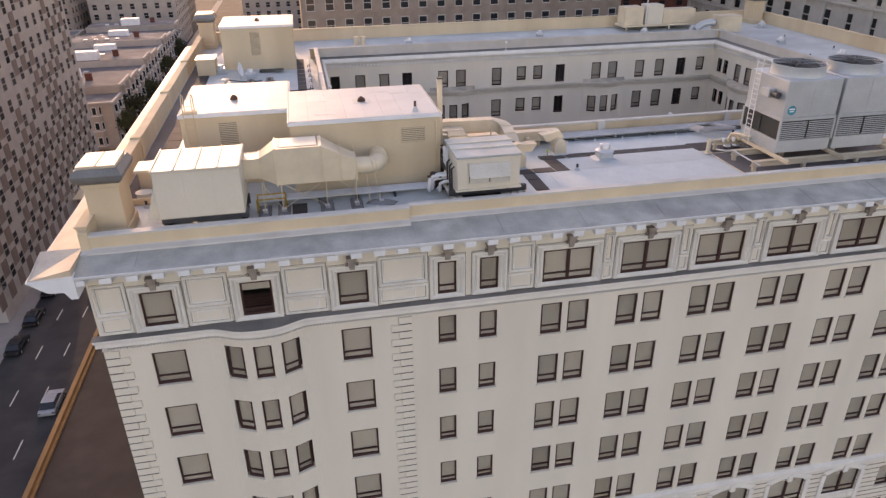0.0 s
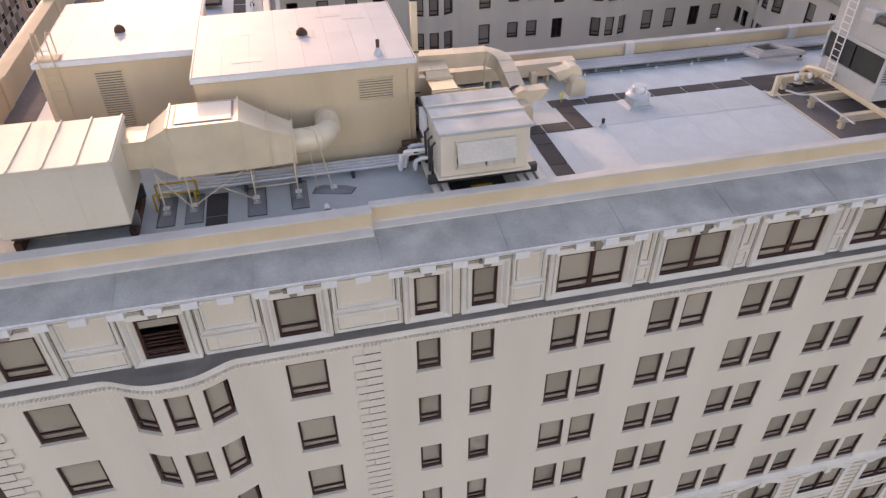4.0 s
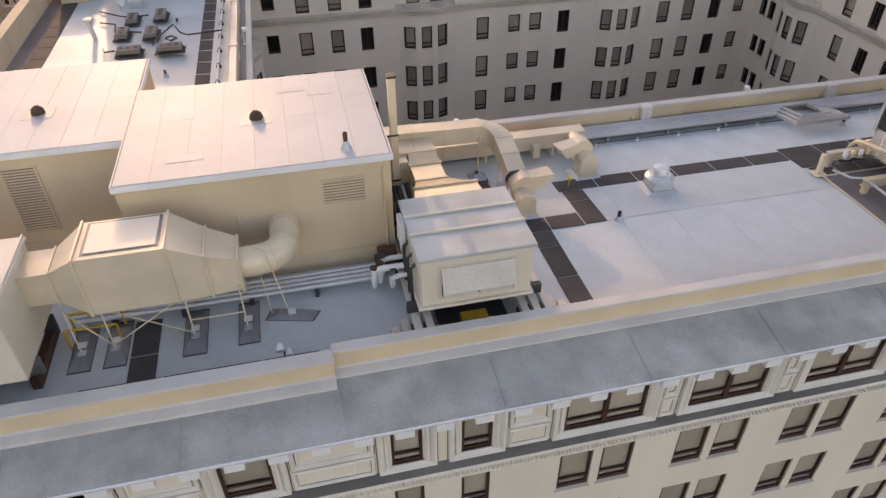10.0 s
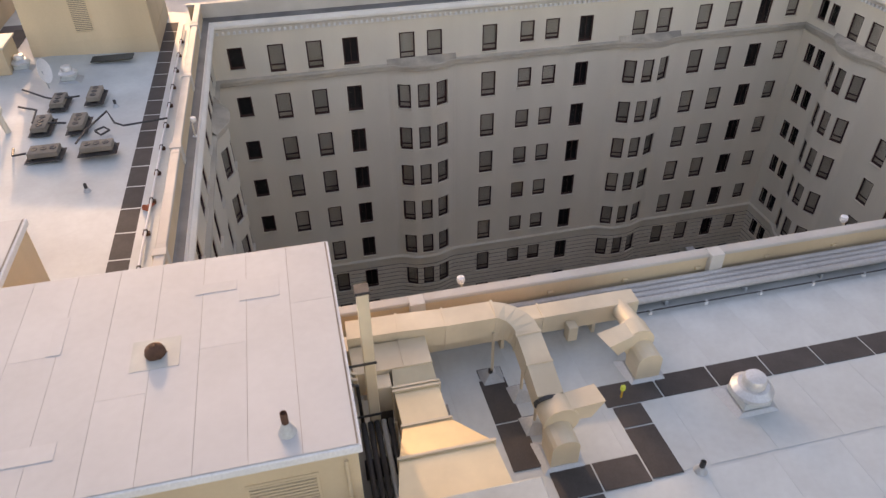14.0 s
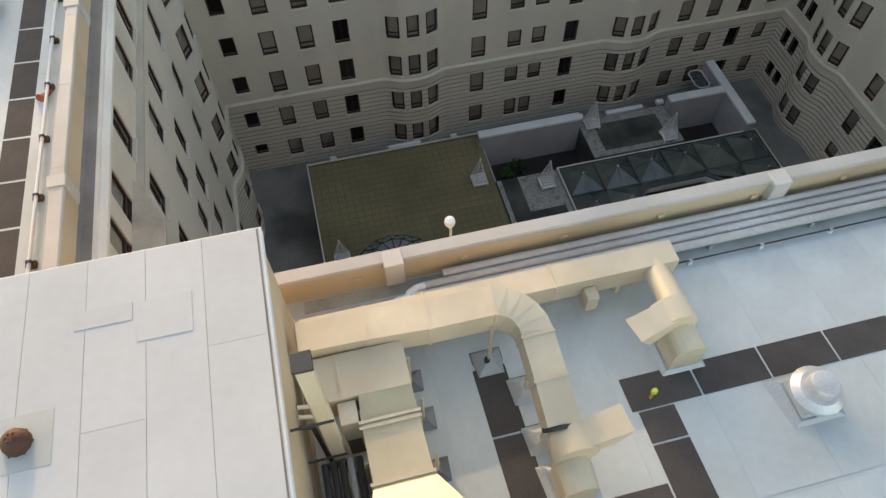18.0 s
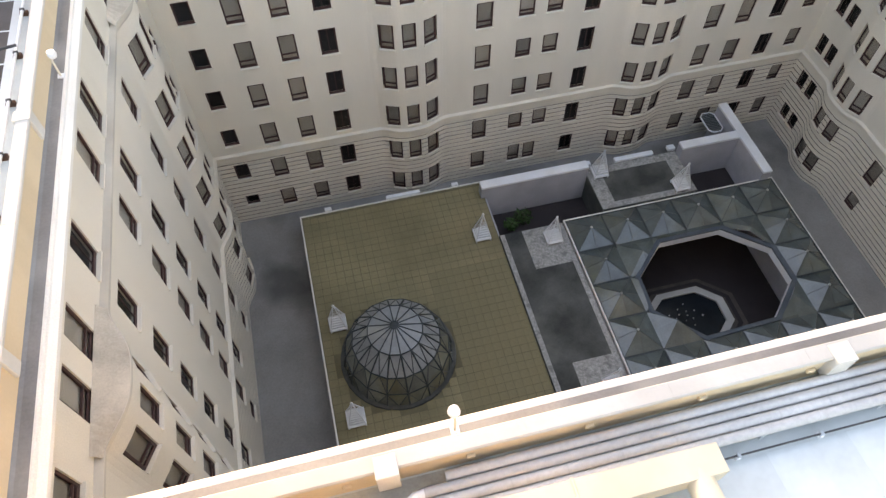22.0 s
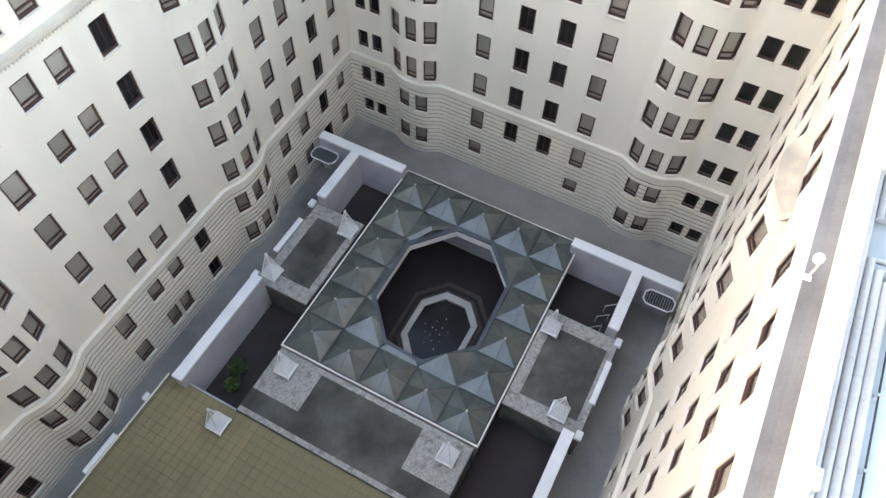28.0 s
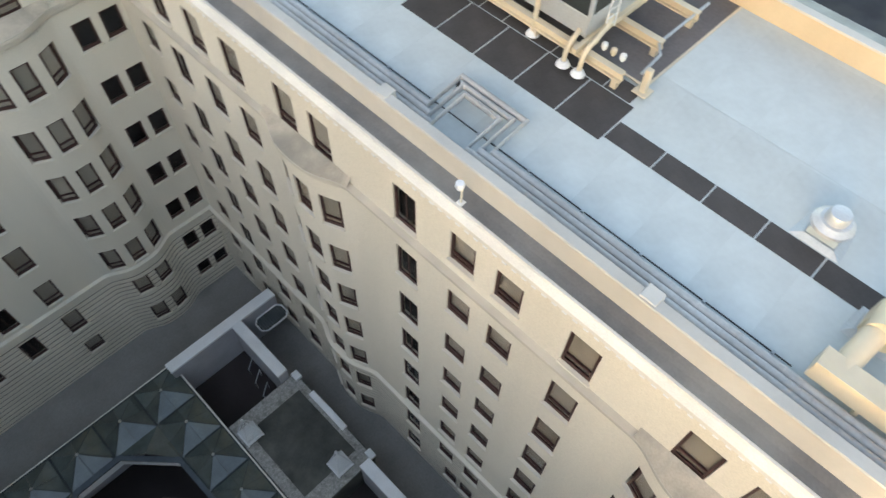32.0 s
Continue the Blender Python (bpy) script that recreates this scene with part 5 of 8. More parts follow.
for a, b in zip(steps, steps[1:]):
    # sunlit run of the duct: warm sun is put into its colour
    child("duct_section", Shape().rings([a, b]), DUCT_SUN_GLOSS, t)
for x in (2.1, 2.75):
    child("plenum_seam", Shape().box(x - 0.02, x + 0.02, 8.895, 9.85, 34.2, 34.225), SHEET, t)
for r in steps[1:5]:
    (x0, y, z0), (x1, _, z1) = r[0], r[2]
    child("flange", Shape().box(x0 - 0.05, x1 + 0.05, y - 0.03, y + 0.03, z1, z1 + 0.06).box(x0 - 0.05, x0, y - 0.03, y + 0.03, z0, z1).box(x1, x1 + 0.05, y - 0.03, y + 0.03, z0, z1), SHEET, t)
for x, y in ((3.54, 9.75), (3.62, 8.82), (3.65, 7.66), (2.25, 6.6), (2.3, 7.8)):
    leg = child("leg", Shape().rod((x, y, roof_z(x, y)), (x, y, 33.5), 0.035, 6), SHEET, t)
    child("curb", pyramid_curb(x, y, roof_z(x, y), 0.28, 0.2), CURB, leg, "grey pyramid flashing")
t = thing("return_duct", "tan square duct that bends down to a roof fan", "duct", (5, 9.6, ROOF))
path = [(1.45, 10.25, 34.14), (2.8, 10.22, 34.13), (4.05, 10.15, 34.12), (5.42, 10.15, 34.1)] + [(5.42 + 0.75 * math.sin(a), 9.4 + 0.75 * math.cos(a), 34.07 - 0.16 * a) for a in [k * math.pi / 10 for k in range(1, 6)]] + [(6.17, 8.5, 33.65), (6.17, 7.65, 33.4)]
rings = []
for i, p in enumerate(path):
    p = Vector(p)
    d = (Vector(path[min(i + 1, len(path) - 1)]) - Vector(path[max(i - 1, 0)])).normalized()
    side = d.cross(Z).normalized()
    up = side.cross(d)
    rings.append([p + side * a * 0.34 + up * b * 0.33 for a, b in ((-1, -1), (1, -1), (1, 1), (-1, 1))])
for k, (a, b) in enumerate(((0, 2), (2, 4), (4, 9), (9, 10))):
    child("duct_section", Shape().rings(rings[a:b + 1]), SHEET, t)
for k in (1, 2, 3, 8, 9):
    c = sum((Vector(q) for q in rings[k]), Vector()) / 4
    d = (Vector(path[k + 1]) - Vector(path[k - 1])).normalized() * 0.03
    big = [c + (Vector(q) - c) * 1.07 for q in rings[k]]
    child("flange", Shape().rings([[q - d for q in big], [q + d for q in big]]), SHEET, t)
for x, y, z in ((5.35, 9.78, 33.95), (5.94, 8.94, 33.7), (5.92, 7.78, 33.4), (2.0, 10.1, 34.0)):
    b = roof_z(x, y)
    leg = child("leg", Shape().rod((x, y, b), (x, y, z), 0.045, 6), SHEET, t)
    child("skirt", Shape().box(x - 0.355, x + 0.355, y - 0.355, y + 0.355, b - 0.01, b + 0.012), STEEL, leg, "black sealed edge of the flashing")
    child("curb", pyramid_curb(x, y, b + 0.012, 0.34, 0.26), GALV, leg, "grey pyramid flashing")
child("fan_collar", Shape().rod((6.15, 7.58, 33.37), (6.15, 7.66, 33.4), 0.37, 16), STEEL, t)
t = thing("trunk_duct", "long low tan duct beside the courtyard parapet", "duct", (5.8, 10.7, ROOF))
for a, b in ((1.4, 4.2), (4.2, 7.2), (7.2, 10.25)):
    child("duct_section", Shape().box(a, b - 0.004, 10.8, 11.4, 32.5, 33.14, 0.01), SHEET, t)
for x in (4.2, 7.2):
    child("flange", Shape().box(x - 0.03, x + 0.03, 10.77, 11.43, 33.14, 33.17, 0.01), SHEET, t)
for x in (2.5, 6.0, 8.9):
    child("leg", Shape().box(x - 0.05, x + 0.05, 10.85, 11.35, 32.0, 32.5), SHEET, t)
child("junction_box", Shape().box(7.9, 8.2, 10.45, 10.79, 32.3, 32.85, 0.02), SHEET, t)
child("elbow", Shape().tube([(9.7, 11.05, 32.85), (9.7, 10.6, 32.9), (9.65, 10.0, 33.05), (9.6, 9.5, 33.1)], 0.29, 14), SHEET, t, "", True)


def roof_fan(x, y, hood, label):
    """A scroll fan on a curb; hood: the way its mouth points."""
    base = roof_z(x, y) - 0.02
    t = thing("roof_fan", label, "roof fan", (x, y, base), "scroll fans")
    child("curb", Shape().hull([(x - 0.62, y - 0.55, base), (x + 0.62, y - 0.55, base), (x + 0.62, y + 0.55, base), (x - 0.62, y + 0.55, base)], [(x - 0.42, y - 0.38, base + 0.16), (x + 0.42, y - 0.38, base + 0.16), (x + 0.42, y + 0.38, base + 0.16), (x - 0.42, y + 0.38, base + 0.16)]), GALV, t, "grey metal flashing")
    prof = [(x - 0.36, base + 0.16), (x + 0.36, base + 0.16), (x + 0.36, base + 0.75)] + [(x + 0.36 * math.cos(a), base + 0.75 + 0.28 * math.sin(a)) for a in [k * math.pi / 8 for k in range(1, 8)]] + [(x - 0.36, base + 0.75)]
    child("motor_cover", Shape().rings([[(px_, y - 0.36, pz) for px_, pz in prof], [(px_, y + 0.3, pz) for px_, pz in prof]]), SHEET, t, "rounded motor cover")
    hx, hy = hood
    cx, cy = x + hx * 0.1, y + 0.55 + hy * 0.1
    child("scroll", Shape().rod((cx, cy - 0.28, base + 0.95), (cx, cy + 0.28, base + 0.95), 0.47, 18), SHEET, t, "round fan scroll", True)
    q = Vector((hx, hy, 0)).normalized()
    s = Vector((-q.y, q.x, 0))
    o = Vector((cx, cy, base + 1.15))
    a = [o + s * 0.26 * i + Z * 0.2 * j for i, j in ((-1, -1), (1, -1), (1, 1), (-1, 1))]
    b = [o + q * 1.15 + s * 0.3 * i + Z * (0.24 * j) - Z * 0.08 for i, j in ((-1, -1), (1, -1), (1, 1), (-1, 1))]
    b[0], b[1] = b[0] - q * 0.35, b[1] - q * 0.35
    child("mouth", Shape().rings([a, b]), SHEET, t, "slanting discharge mouth")
    for i in (-1, 1):
        child("bracket", Shape().rod((x + 0.3 * i, y + 0.3, base + 0.15), (x + 0.25 * i, y + 0.6, base + 0.7), 0.03, 5), SHEET, t)


roof_fan(6.2, 6.72, (1, 0.12), "tan scroll fan on a flashed curb, its mouth slanting out")
roof_fan(9.55, 8.95, (-1, -0.25), "tan scroll fan joined to the long duct")
t = thing("spare_coils", "bundle of dark pipes leaning in the gap by the penthouse", "pipes", (1.75, 6, ROOF))
for k in range(5):
    child("pipe", Shape().tube([(1.5 + 0.165 * k, 4.6, 33.0), (1.52 + 0.165 * k, 8.0, 33.4), (1.52 + 0.165 * k, 8.0, 33.15)], 0.07, 8), GALV if k == 3 else STEEL, t)
for y in (5.2, 7.2):
    child("rack", Shape().box(1.4, 2.3, y - 0.05, y + 0.05, ROOF - 0.1, 33.0, 0.01), STEEL, t, "dark steel rack under the pipes")
t = thing("control_cabinet", "tan cabinet and pipework at the penthouse wall", "cabinet", (2.1, 8.6, ROOF))
child("cabinet", Shape().box(1.98, 2.34, 8.42, 8.88, 33.2, 34.1, 0.02), SHEET, t)
child("stand", Shape().box(2.0, 2.32, 8.46, 8.84, ROOF - 0.2, 33.2, 0.01), STEEL, t)
for k in range(3):
    child("pipe", Shape().tube([(1.27, 8.45 + 0.2 * k, 34.4), (1.5, 8.45 + 0.2 * k, 34.3), (1.55, 8.45 + 0.2 * k, ROOF - 0.2)], 0.045, 8), SHEET if k else STEEL, t)


def mushroom_vent(x, y, z, k=1.0):
    t = thing("roof_vent", "pale metal mushroom vent on a flashed square curb", "roof vent", (x, y, z), "mushroom vents")
    r = lambda a: a * k
    child("flashing", Shape().hull([(x - r(0.68), y - r(0.56), z), (x + r(0.68), y - r(0.56), z), (x + r(0.68), y + r(0.56), z), (x - r(0.68), y + r(0.56), z)], [(x - r(0.42), y - r(0.42), z + r(0.14)), (x + r(0.42), y - r(0.42), z + r(0.14)), (x + r(0.42), y + r(0.42), z + r(0.14)), (x - r(0.42), y + r(0.42), z + r(0.14))]), GALV, t)
    child("curb", Shape().box(x - r(0.38), x + r(0.38), y - r(0.38), y + r(0.38), z + r(0.14), z + r(0.38), 0.02), ROOFING, t)
    child("skirt", Shape().lathe(x, y, [(r(0.34), z + r(0.38)), (r(0.52), z + r(0.42)), (r(0.52), z + r(0.52)), (r(0.4), z + r(0.62)), (r(0.38), z + r(0.64))], 20), UNIT_WHITE, t, "", True)
    child("cap", Shape().lathe(x, y, [(r(0.29), z + r(0.6)), (r(0.29), z + r(0.84)), (r(0.25), z + r(0.9)), (r(0.1), z + r(0.93)), (r(0.01), z + r(0.93))], 20), UNIT_WHITE, t, "rounded pale cap", True)


mushroom_vent(11.83, 7.22, roof_z(11.83, 7.22) - 0.02, 1.08)
for x, y in ((45.5, 37.8), (46.5, 29.7), (49.0, 46.5), (34.0, 46.9), (40.2, 47.0), (21.5, 47.9), (6.2, 47.4), (-10.3, 34.6), (-13.0, 36.6), (30.0, 10.0), (36.5, 6.5)):
    mushroom_vent(x, y, roof_z(x, y) - 0.02, 0.9)
for x, y in ((9.4, 5.45), (5.3, 9.75), (-7.65, 23.1), (-7.6, 31.0), (-14.3, 5.2), (22.5, 10.3), (48.2, 33), (44.0, 31), (47.5, 40)):
    vent_pipe(x, y, roof_z(x, y) - 0.01, 0.38, 0.07)
f = thing("work_light", "small yellow-green marker stake on the roof pad", "marker", (8.5, 8.05, ROOF))
child("stake", Shape().rod((8.5, 8.05, ROOF), (8.5, 8.05, ROOF + 0.3), 0.03, 6), YELLOW, f)
child("tag", Shape().box(8.44, 8.56, 8.0, 8.1, ROOF + 0.28, ROOF + 0.45, 0.02), LIME, f)
t = thing("parapet_lamp", "white twin floodlight standing on the roof edge", "floodlight", (-2.6, 1.35, ROOF))
child("post", Shape().rod((-2.6, 1.35, ROOF), (-2.6, 1.35, 32.7), 0.03, 6), STEEL, t)
for d in (-0.1, 0.12):
    child("lamp_head", Shape().rod((-2.6 + d, 1.25, 32.75 - d), (-2.6 + d, 1.45, 32.85 - d), 0.12, 12, 0.07), WHITE, t)

# ---- pipes and fittings along the courtyard parapets ----
for k in range(4):
    y, zz = 11.56 + 0.235 * k, 32.36
    a, c = 19.9 + 0.3 * k, 22.5 - 0.3 * k
    pts = [(3.4 + 0.5 * k, y, zz), (a, y, zz), (a, 10.15 + 0.25 * k, zz + 0.22), (c, 10.15 + 0.25 * k, zz + 0.22), (c, y, zz), (40.0, y, zz)]
    if k == 3:
        pts = [pts[0], pts[-1]]
    p = new("roof_pipe", Shape().tube(pts, 0.112, 10).mesh("roof_pipe", PIPE_CLAD, True))
    tagged(p, "insulated metal-clad pipe running beside the courtyard parapet", "pipe", "pipes along the courtyard parapet")
    bands = Shape()
    for j in range(12):
        x = 4.6 + 1.2 * j + 0.37 * k
        bands.rod((x - 0.02, y, zz), (x + 0.02, y, zz), 0.119, 10)
    tagged(part("cladding_joint", bands, PIPE_CLAD, p), kind="stuff")
strip = Shape().hull([(x, y, roof_z(x, y) - 0.05) for x, y in ((1.45, 11.3), (40.4, 11.3), (40.4, 12.5), (1.45, 12.5))], [(x, y, roof_z(x, y) + 0.012) for x, y in ((1.45, 11.3), (40.4, 11.3), (40.4, 12.5), (1.45, 12.5))])
structure("stained_strip", strip, COPING, "dirty grey roofing under the parapet pipes", "roofing")
for k in range(3):
    x = 3.42 + 0.5 * k
    y = 11.56 + 0.235 * k
    p = new("pipe_bend", Shape().tube([(x, y, 32.36), (x - 0.22, y - 0.02, 32.38), (x - 0.42, y - 0.16, 32.45), (x - 0.62, 11.42, 32.6)], 0.1, 10).mesh("pipe_bend", WHITE, True))
    tagged(p, "white lagged pipe end bending towards the duct", "pipe", "pipe bends at the duct")
for i in range(12):
    x = 6.0 + 2.85 * i
    s = new("pipe_support", Shape().box(x - 0.05, x + 0.05, 11.46, 12.32, 31.95, 32.24, 0.01).mesh("pipe_support", GALV))
    tagged(s, "galvanised cross bar carrying roof pipes", "pipe support", "pipe supports")
p = new("roof_conduit", Shape().tube([(10.5, 11.22, 32.2), (40, 11.22, 32.2)], 0.024, 6).mesh("roof_conduit", STEEL))
tagged(p, "dark conduit running low over the roof on small stands", "conduit")
for i in range(15):
    x = 11.0 + 1.95 * i
    s = thing("conduit_stand", "small white conduit stand on the roof", "conduit stand", (x, 11.22, 32.05), "conduit stands")
    child("post", Shape().box(x - 0.06, x + 0.06, 11.16, 11.28, 32.02, 32.17, 0.01), WHITE, s)
    child("clip", Shape().box(x - 0.04, x + 0.04, 11.17, 11.27, 32.17, 32.25, 0.01), GALV, s)
for x in (3.75, 13.85, 23.3, 33.0):
    structure("coping_block", Shape().box(x - 0.24, x + 0.24, CS - 0.88, CS - 0.42, 32.2, 33.06, 0.02), FLASHING, "white scupper block on the parapet coping", "coping")
for i in range(14):
    x = 2.9 + 2.6 * i
    structure("clip", Shape().box(x - 0.09, x + 0.09, CS - 0.74, CS - 0.66, 32.42, 32.54, 0.01), TAN, "small tan bracket on the parapet", "bracket")
for y in (17, 24.5, 32, 39.5):
    structure("coping_block", Shape().box(CW - 0.38, CW + 0.1, y - 0.2, y + 0.2, 32.2, 33.06, 0.02), FLASHING, "white scupper block on the parapet coping", "coping")


def security_lamp(x, y, dx, dy):
    """A lamp head on a bent post that stands in the gutter outside the parapet."""
    z = 31.98
    t = thing("security_light", "white security light on a short post in the roof gutter", "security light", (x, y, z), "security lights")
    child("arm", Shape().tube([(x, y, z), (x, y, z + 0.62), (x + dx * 0.05, y + dy * 0.05, z + 0.74)], 0.035, 8), UNIT, t)
    child("head", Shape().lathe(x + dx * 0.1, y + dy * 0.1, [(0.05, z + 0.72), (0.11, z + 0.76), (0.14, z + 0.86), (0.12, z + 0.97), (0.03, z + 1.0)], 14), WHITE, t, "rounded white lamp head", True)
    child("base", Shape().box(x - 0.1, x + 0.1, y - 0.1, y + 0.1, z, z + 0.06, 0.01), WHITE, t)


security_lamp(5.36, CS + 0.08, 0, 1)
security_lamp(19.45, CS + 0.08, 0, 1)
security_lamp(16.0, CN - 0.08, 0, -1)
security_lamp(CW + 0.3, 27.2, 1, 0)
CX, CZ = CW - 1.05, 32.02
p = new("parapet_conduit", Shape().tube([(CX, 14.5, CZ + 0.2), (CX, 42, CZ + 0.2)], 0.05, 8).mesh("parapet_conduit", WHITE))
tagged(p, "white conduit along the foot of the west parapet", "conduit")
for i in range(12):
    y = 15.2 + 2.2 * i
    s = thing("conduit_clamp", "rusty clamp block under the white conduit", "clamp", (CX, y, CZ), "conduit clamps")
    child("block", Shape().box(CX - 0.13, CX + 0.13, y - 0.1, y + 0.1, CZ - 0.06, CZ + 0.14, 0.02), RUST, s)
    child("strap", Shape().box(CX - 0.07, CX + 0.07, y - 0.04, y + 0.04, CZ + 0.14, CZ + 0.27, 0.01), STEEL, s)

t = thing("warning_cone", "small rust-orange cone lying beside the white conduit", "cone", (-5.1, 21.4, roof_z(-5.1, 21.4)))
z = roof_z(-5.1, 21.4)
child("body", Shape().rod((-5.25, 21.3, z + 0.12), (-4.95, 21.75, z + 0.05), 0.13, 12, 0.03), CONE, t, "", True)
child("foot", Shape().rod((-5.26, 21.285, z + 0.13), (-5.25, 21.3, z + 0.125), 0.17, 8), CONE, t)

# ---- cooling towers and their platform ----
structure("platform_mat", Shape().box(18.38, 30.5, 0.75, 6.3, ROOF, ROOF + 0.02), ROOF_GREY, "grey mat under the cooling tower platform", "mat")
for nm, b in (("west", (18.36, 18.44, 0.75, 6.3)), ("north", (18.36, 25.0, 6.24, 6.32))):
    structure("trim_line_" + nm, Shape().box(*b, ROOF + 0.02, ROOF + 0.05), SHEET, "tan edge strip of the platform mat", "edge strip")
frame_t = thing("tower_platform", "tan steel beam platform under the cooling towers", "platform", (24, 4.2, ROOF))
for y in (2.9, 4.9, 6.95):
    child("beam", Shape().box(18.9, 30.2, y - 0.12, y + 0.12, 32.72, 32.78, 0.005).box(18.9, 30.2, y - 0.02, y + 0.02, 32.78, 33.0).box(18.9, 30.2, y - 0.12, y + 0.12, 33.0, 33.06, 0.005), SHEET, frame_t)
for x in (20.5, 24.1, 27.8, 30.0):
    child("cross_beam", Shape().box(x - 0.08, x + 0.08, 1.9, 7.4, 33.06, 33.26, 0.01), SHEET, frame_t)
for x in (19.1, 22.3, 25.8, 29.5):
    for y in (2.9, 4.9, 6.95):
        child("stub_post", Shape().box(x - 0.1, x + 0.1, y - 0.1, y + 0.1, ROOF, 32.72), SHEET, frame_t)
for k, (x0, x1) in enumerate(((20.55, 24.0), (24.2, 27.65))):
    t = thing("cooling_tower", "galvanised cooling tower with a fan ring on a tan platform", "cooling tower", ((x0 + x1) / 2, 5, 33.26), "cooling towers")
    y0, y1 = 3.3, 6.8
    child("basin", Shape().box(x0, x1, y0, y1, 33.26, 34.0, 0.03), GALV, t, "pale cold-water basin")
    for (xa, xb) in ((x0 + 0.08, (x0 + x1) / 2 - 0.06), ((x0 + x1) / 2 + 0.06, x1 - 0.08)):
        for yy in (y0 - 0.005, y1 + 0.005):
            lv = child("louvre_panel", Shape().box(xa, xb, yy - 0.02, yy + 0.02, 34.05, 35.1), BRONZE, t, "ribbed air intake panel")
            for j in range(9):
                child("slat", Shape().box(xa, xb, yy - 0.05, yy - 0.02, 34.08 + 0.115 * j, 34.13 + 0.115 * j), GALV, lv)
    for xx in (x0 + 0.005, x1 - 0.005):
        for (ya, yb) in ((y0 + 0.1, 5.0), (5.1, y1 - 0.1)):
            child("louvre_panel", Shape().box(xx - 0.02, xx + 0.02, ya, yb, 34.05, 35.1), BRONZE, t, "dark air intake panel")
    child("band", Shape().box(x0 - 0.03, x1 + 0.03, y0 - 0.03, y1 + 0.03, 35.12, 35.3, 0.02), GALV, t)
    child("inner_core", Shape().box(x0 + 0.1, x1 - 0.1, y0 + 0.1, y1 - 0.1, 34.0, 35.12), BRONZE, t)
    child("casing", Shape().box(x0, x1, y0, y1, 35.3, 37.4, 0.04), GALV, t, "dull galvanised upper casing")
    for c in ((x0, y0), (x1, y0), (x0, y1), (x1, y1)):
        child("corner_post", Shape().box(c[0] - 0.06, c[0] + 0.06, c[1] - 0.06, c[1] + 0.06, 33.9, 35.14), GALV, t)
    for xx in ((x0 + x1) / 2, ):
        child("panel_seam", Shape().box(xx - 0.02, xx + 0.02, y0 - 0.015, y0 + 0.0, 35.35, 37.35), GALV, t)
    cx, cy = (x0 + x1) / 2, 5.05
    child("fan_ring", Shape().lathe(cx, cy, [(1.52, 37.4), (1.46, 37.7), (1.5, 37.98), (1.42, 37.98), (1.38, 37.7), (1.42, 37.42)], 32), GALV, t, "round fan shroud", True)
    child("fan_well", Shape().lathe(cx, cy, [(1.4, 37.42), (0.01, 37.43)], 24), STEEL, t)
    for j in range(6):
        a = j * math.tau / 6
        d, e = Vector((math.cos(a), math.sin(a), 0)), Vector((-math.sin(a), math.cos(a), 0))
        c = Vector((cx, cy, 37.72))
        child("fan_blade", Shape().hull([c + d * 0.2 - e * 0.12, c + d * 1.3 - e * 0.22, c + d * 1.3 + e * 0.22 + Z * 0.1, c + d * 0.2 + e * 0.12 + Z * 0.1], [c + d * 0.2 - e * 0.12 + Z * 0.02, c + d * 1.3 - e * 0.22 + Z * 0.02, c + d * 1.3 + e * 0.22 + Z * 0.12, c + d * 0.2 + e * 0.12 + Z * 0.12]), STEEL, t)
    child("hub", Shape().lathe(cx, cy, [(0.22, 37.66), (0.22, 37.86), (0.1, 37.92)], 14), STEEL, t)
    for j in range(9):
        child("guard_ring", Shape().tube([(cx + (0.25 + 0.14 * j) * math.cos(a), cy + (0.25 + 0.14 * j) * math.sin(a), 37.99) for a in [q * math.tau / 28 for q in range(29)]], 0.008, 4), STEEL, t)
    for j in range(4):
        a = j * math.pi / 4
        child("guard_bar", Shape().rod((cx + 1.44 * math.cos(a), cy + 1.44 * math.sin(a), 38.0), (cx - 1.44 * math.cos(a), cy - 1.44 * math.sin(a), 38.0), 0.015, 5), STEEL, t)
    if k == 0:
        child("badge", Shape().rod((x0 + 0.5, y0 - 0.012, 35.75), (x0 + 0.5, y0 - 0.03, 35.75), 0.27, 20), TEAL, t, "round teal maker's badge with white bars")
        child("badge_bar", Shape().box(x0 + 0.32, x0 + 0.68, y0 - 0.036, y0 - 0.031, 35.78, 35.86).box(x0 + 0.36, x0 + 0.64, y0 - 0.036, y0 - 0.031, 35.66, 35.72), WHITE, t)
        child("gear_box", Shape().box(x0 - 0.5, x0 - 0.05, 4.2, 4.9, 36.3, 36.8, 0.03), GALV, t)
        child("motor", Shape().rod((x0 - 0.3, 4.1, 36.55), (x0 - 0.3, 3.6, 36.55), 0.18, 12), STEEL, t)
        for yy in (5.6, 6.1):
            child("ladder_rail", Shape().rod((x0 - 0.2, yy, 33.2), (x0 - 0.2, yy, 38.3), 0.03, 6), WHITE, t)
        for j in range(16):
            child("ladder_rung", Shape().rod((x0 - 0.2, 5.6, 33.4 + 0.3 * j), (x0 - 0.2, 6.1, 33.4 + 0.3 * j), 0.018, 5), WHITE, t)
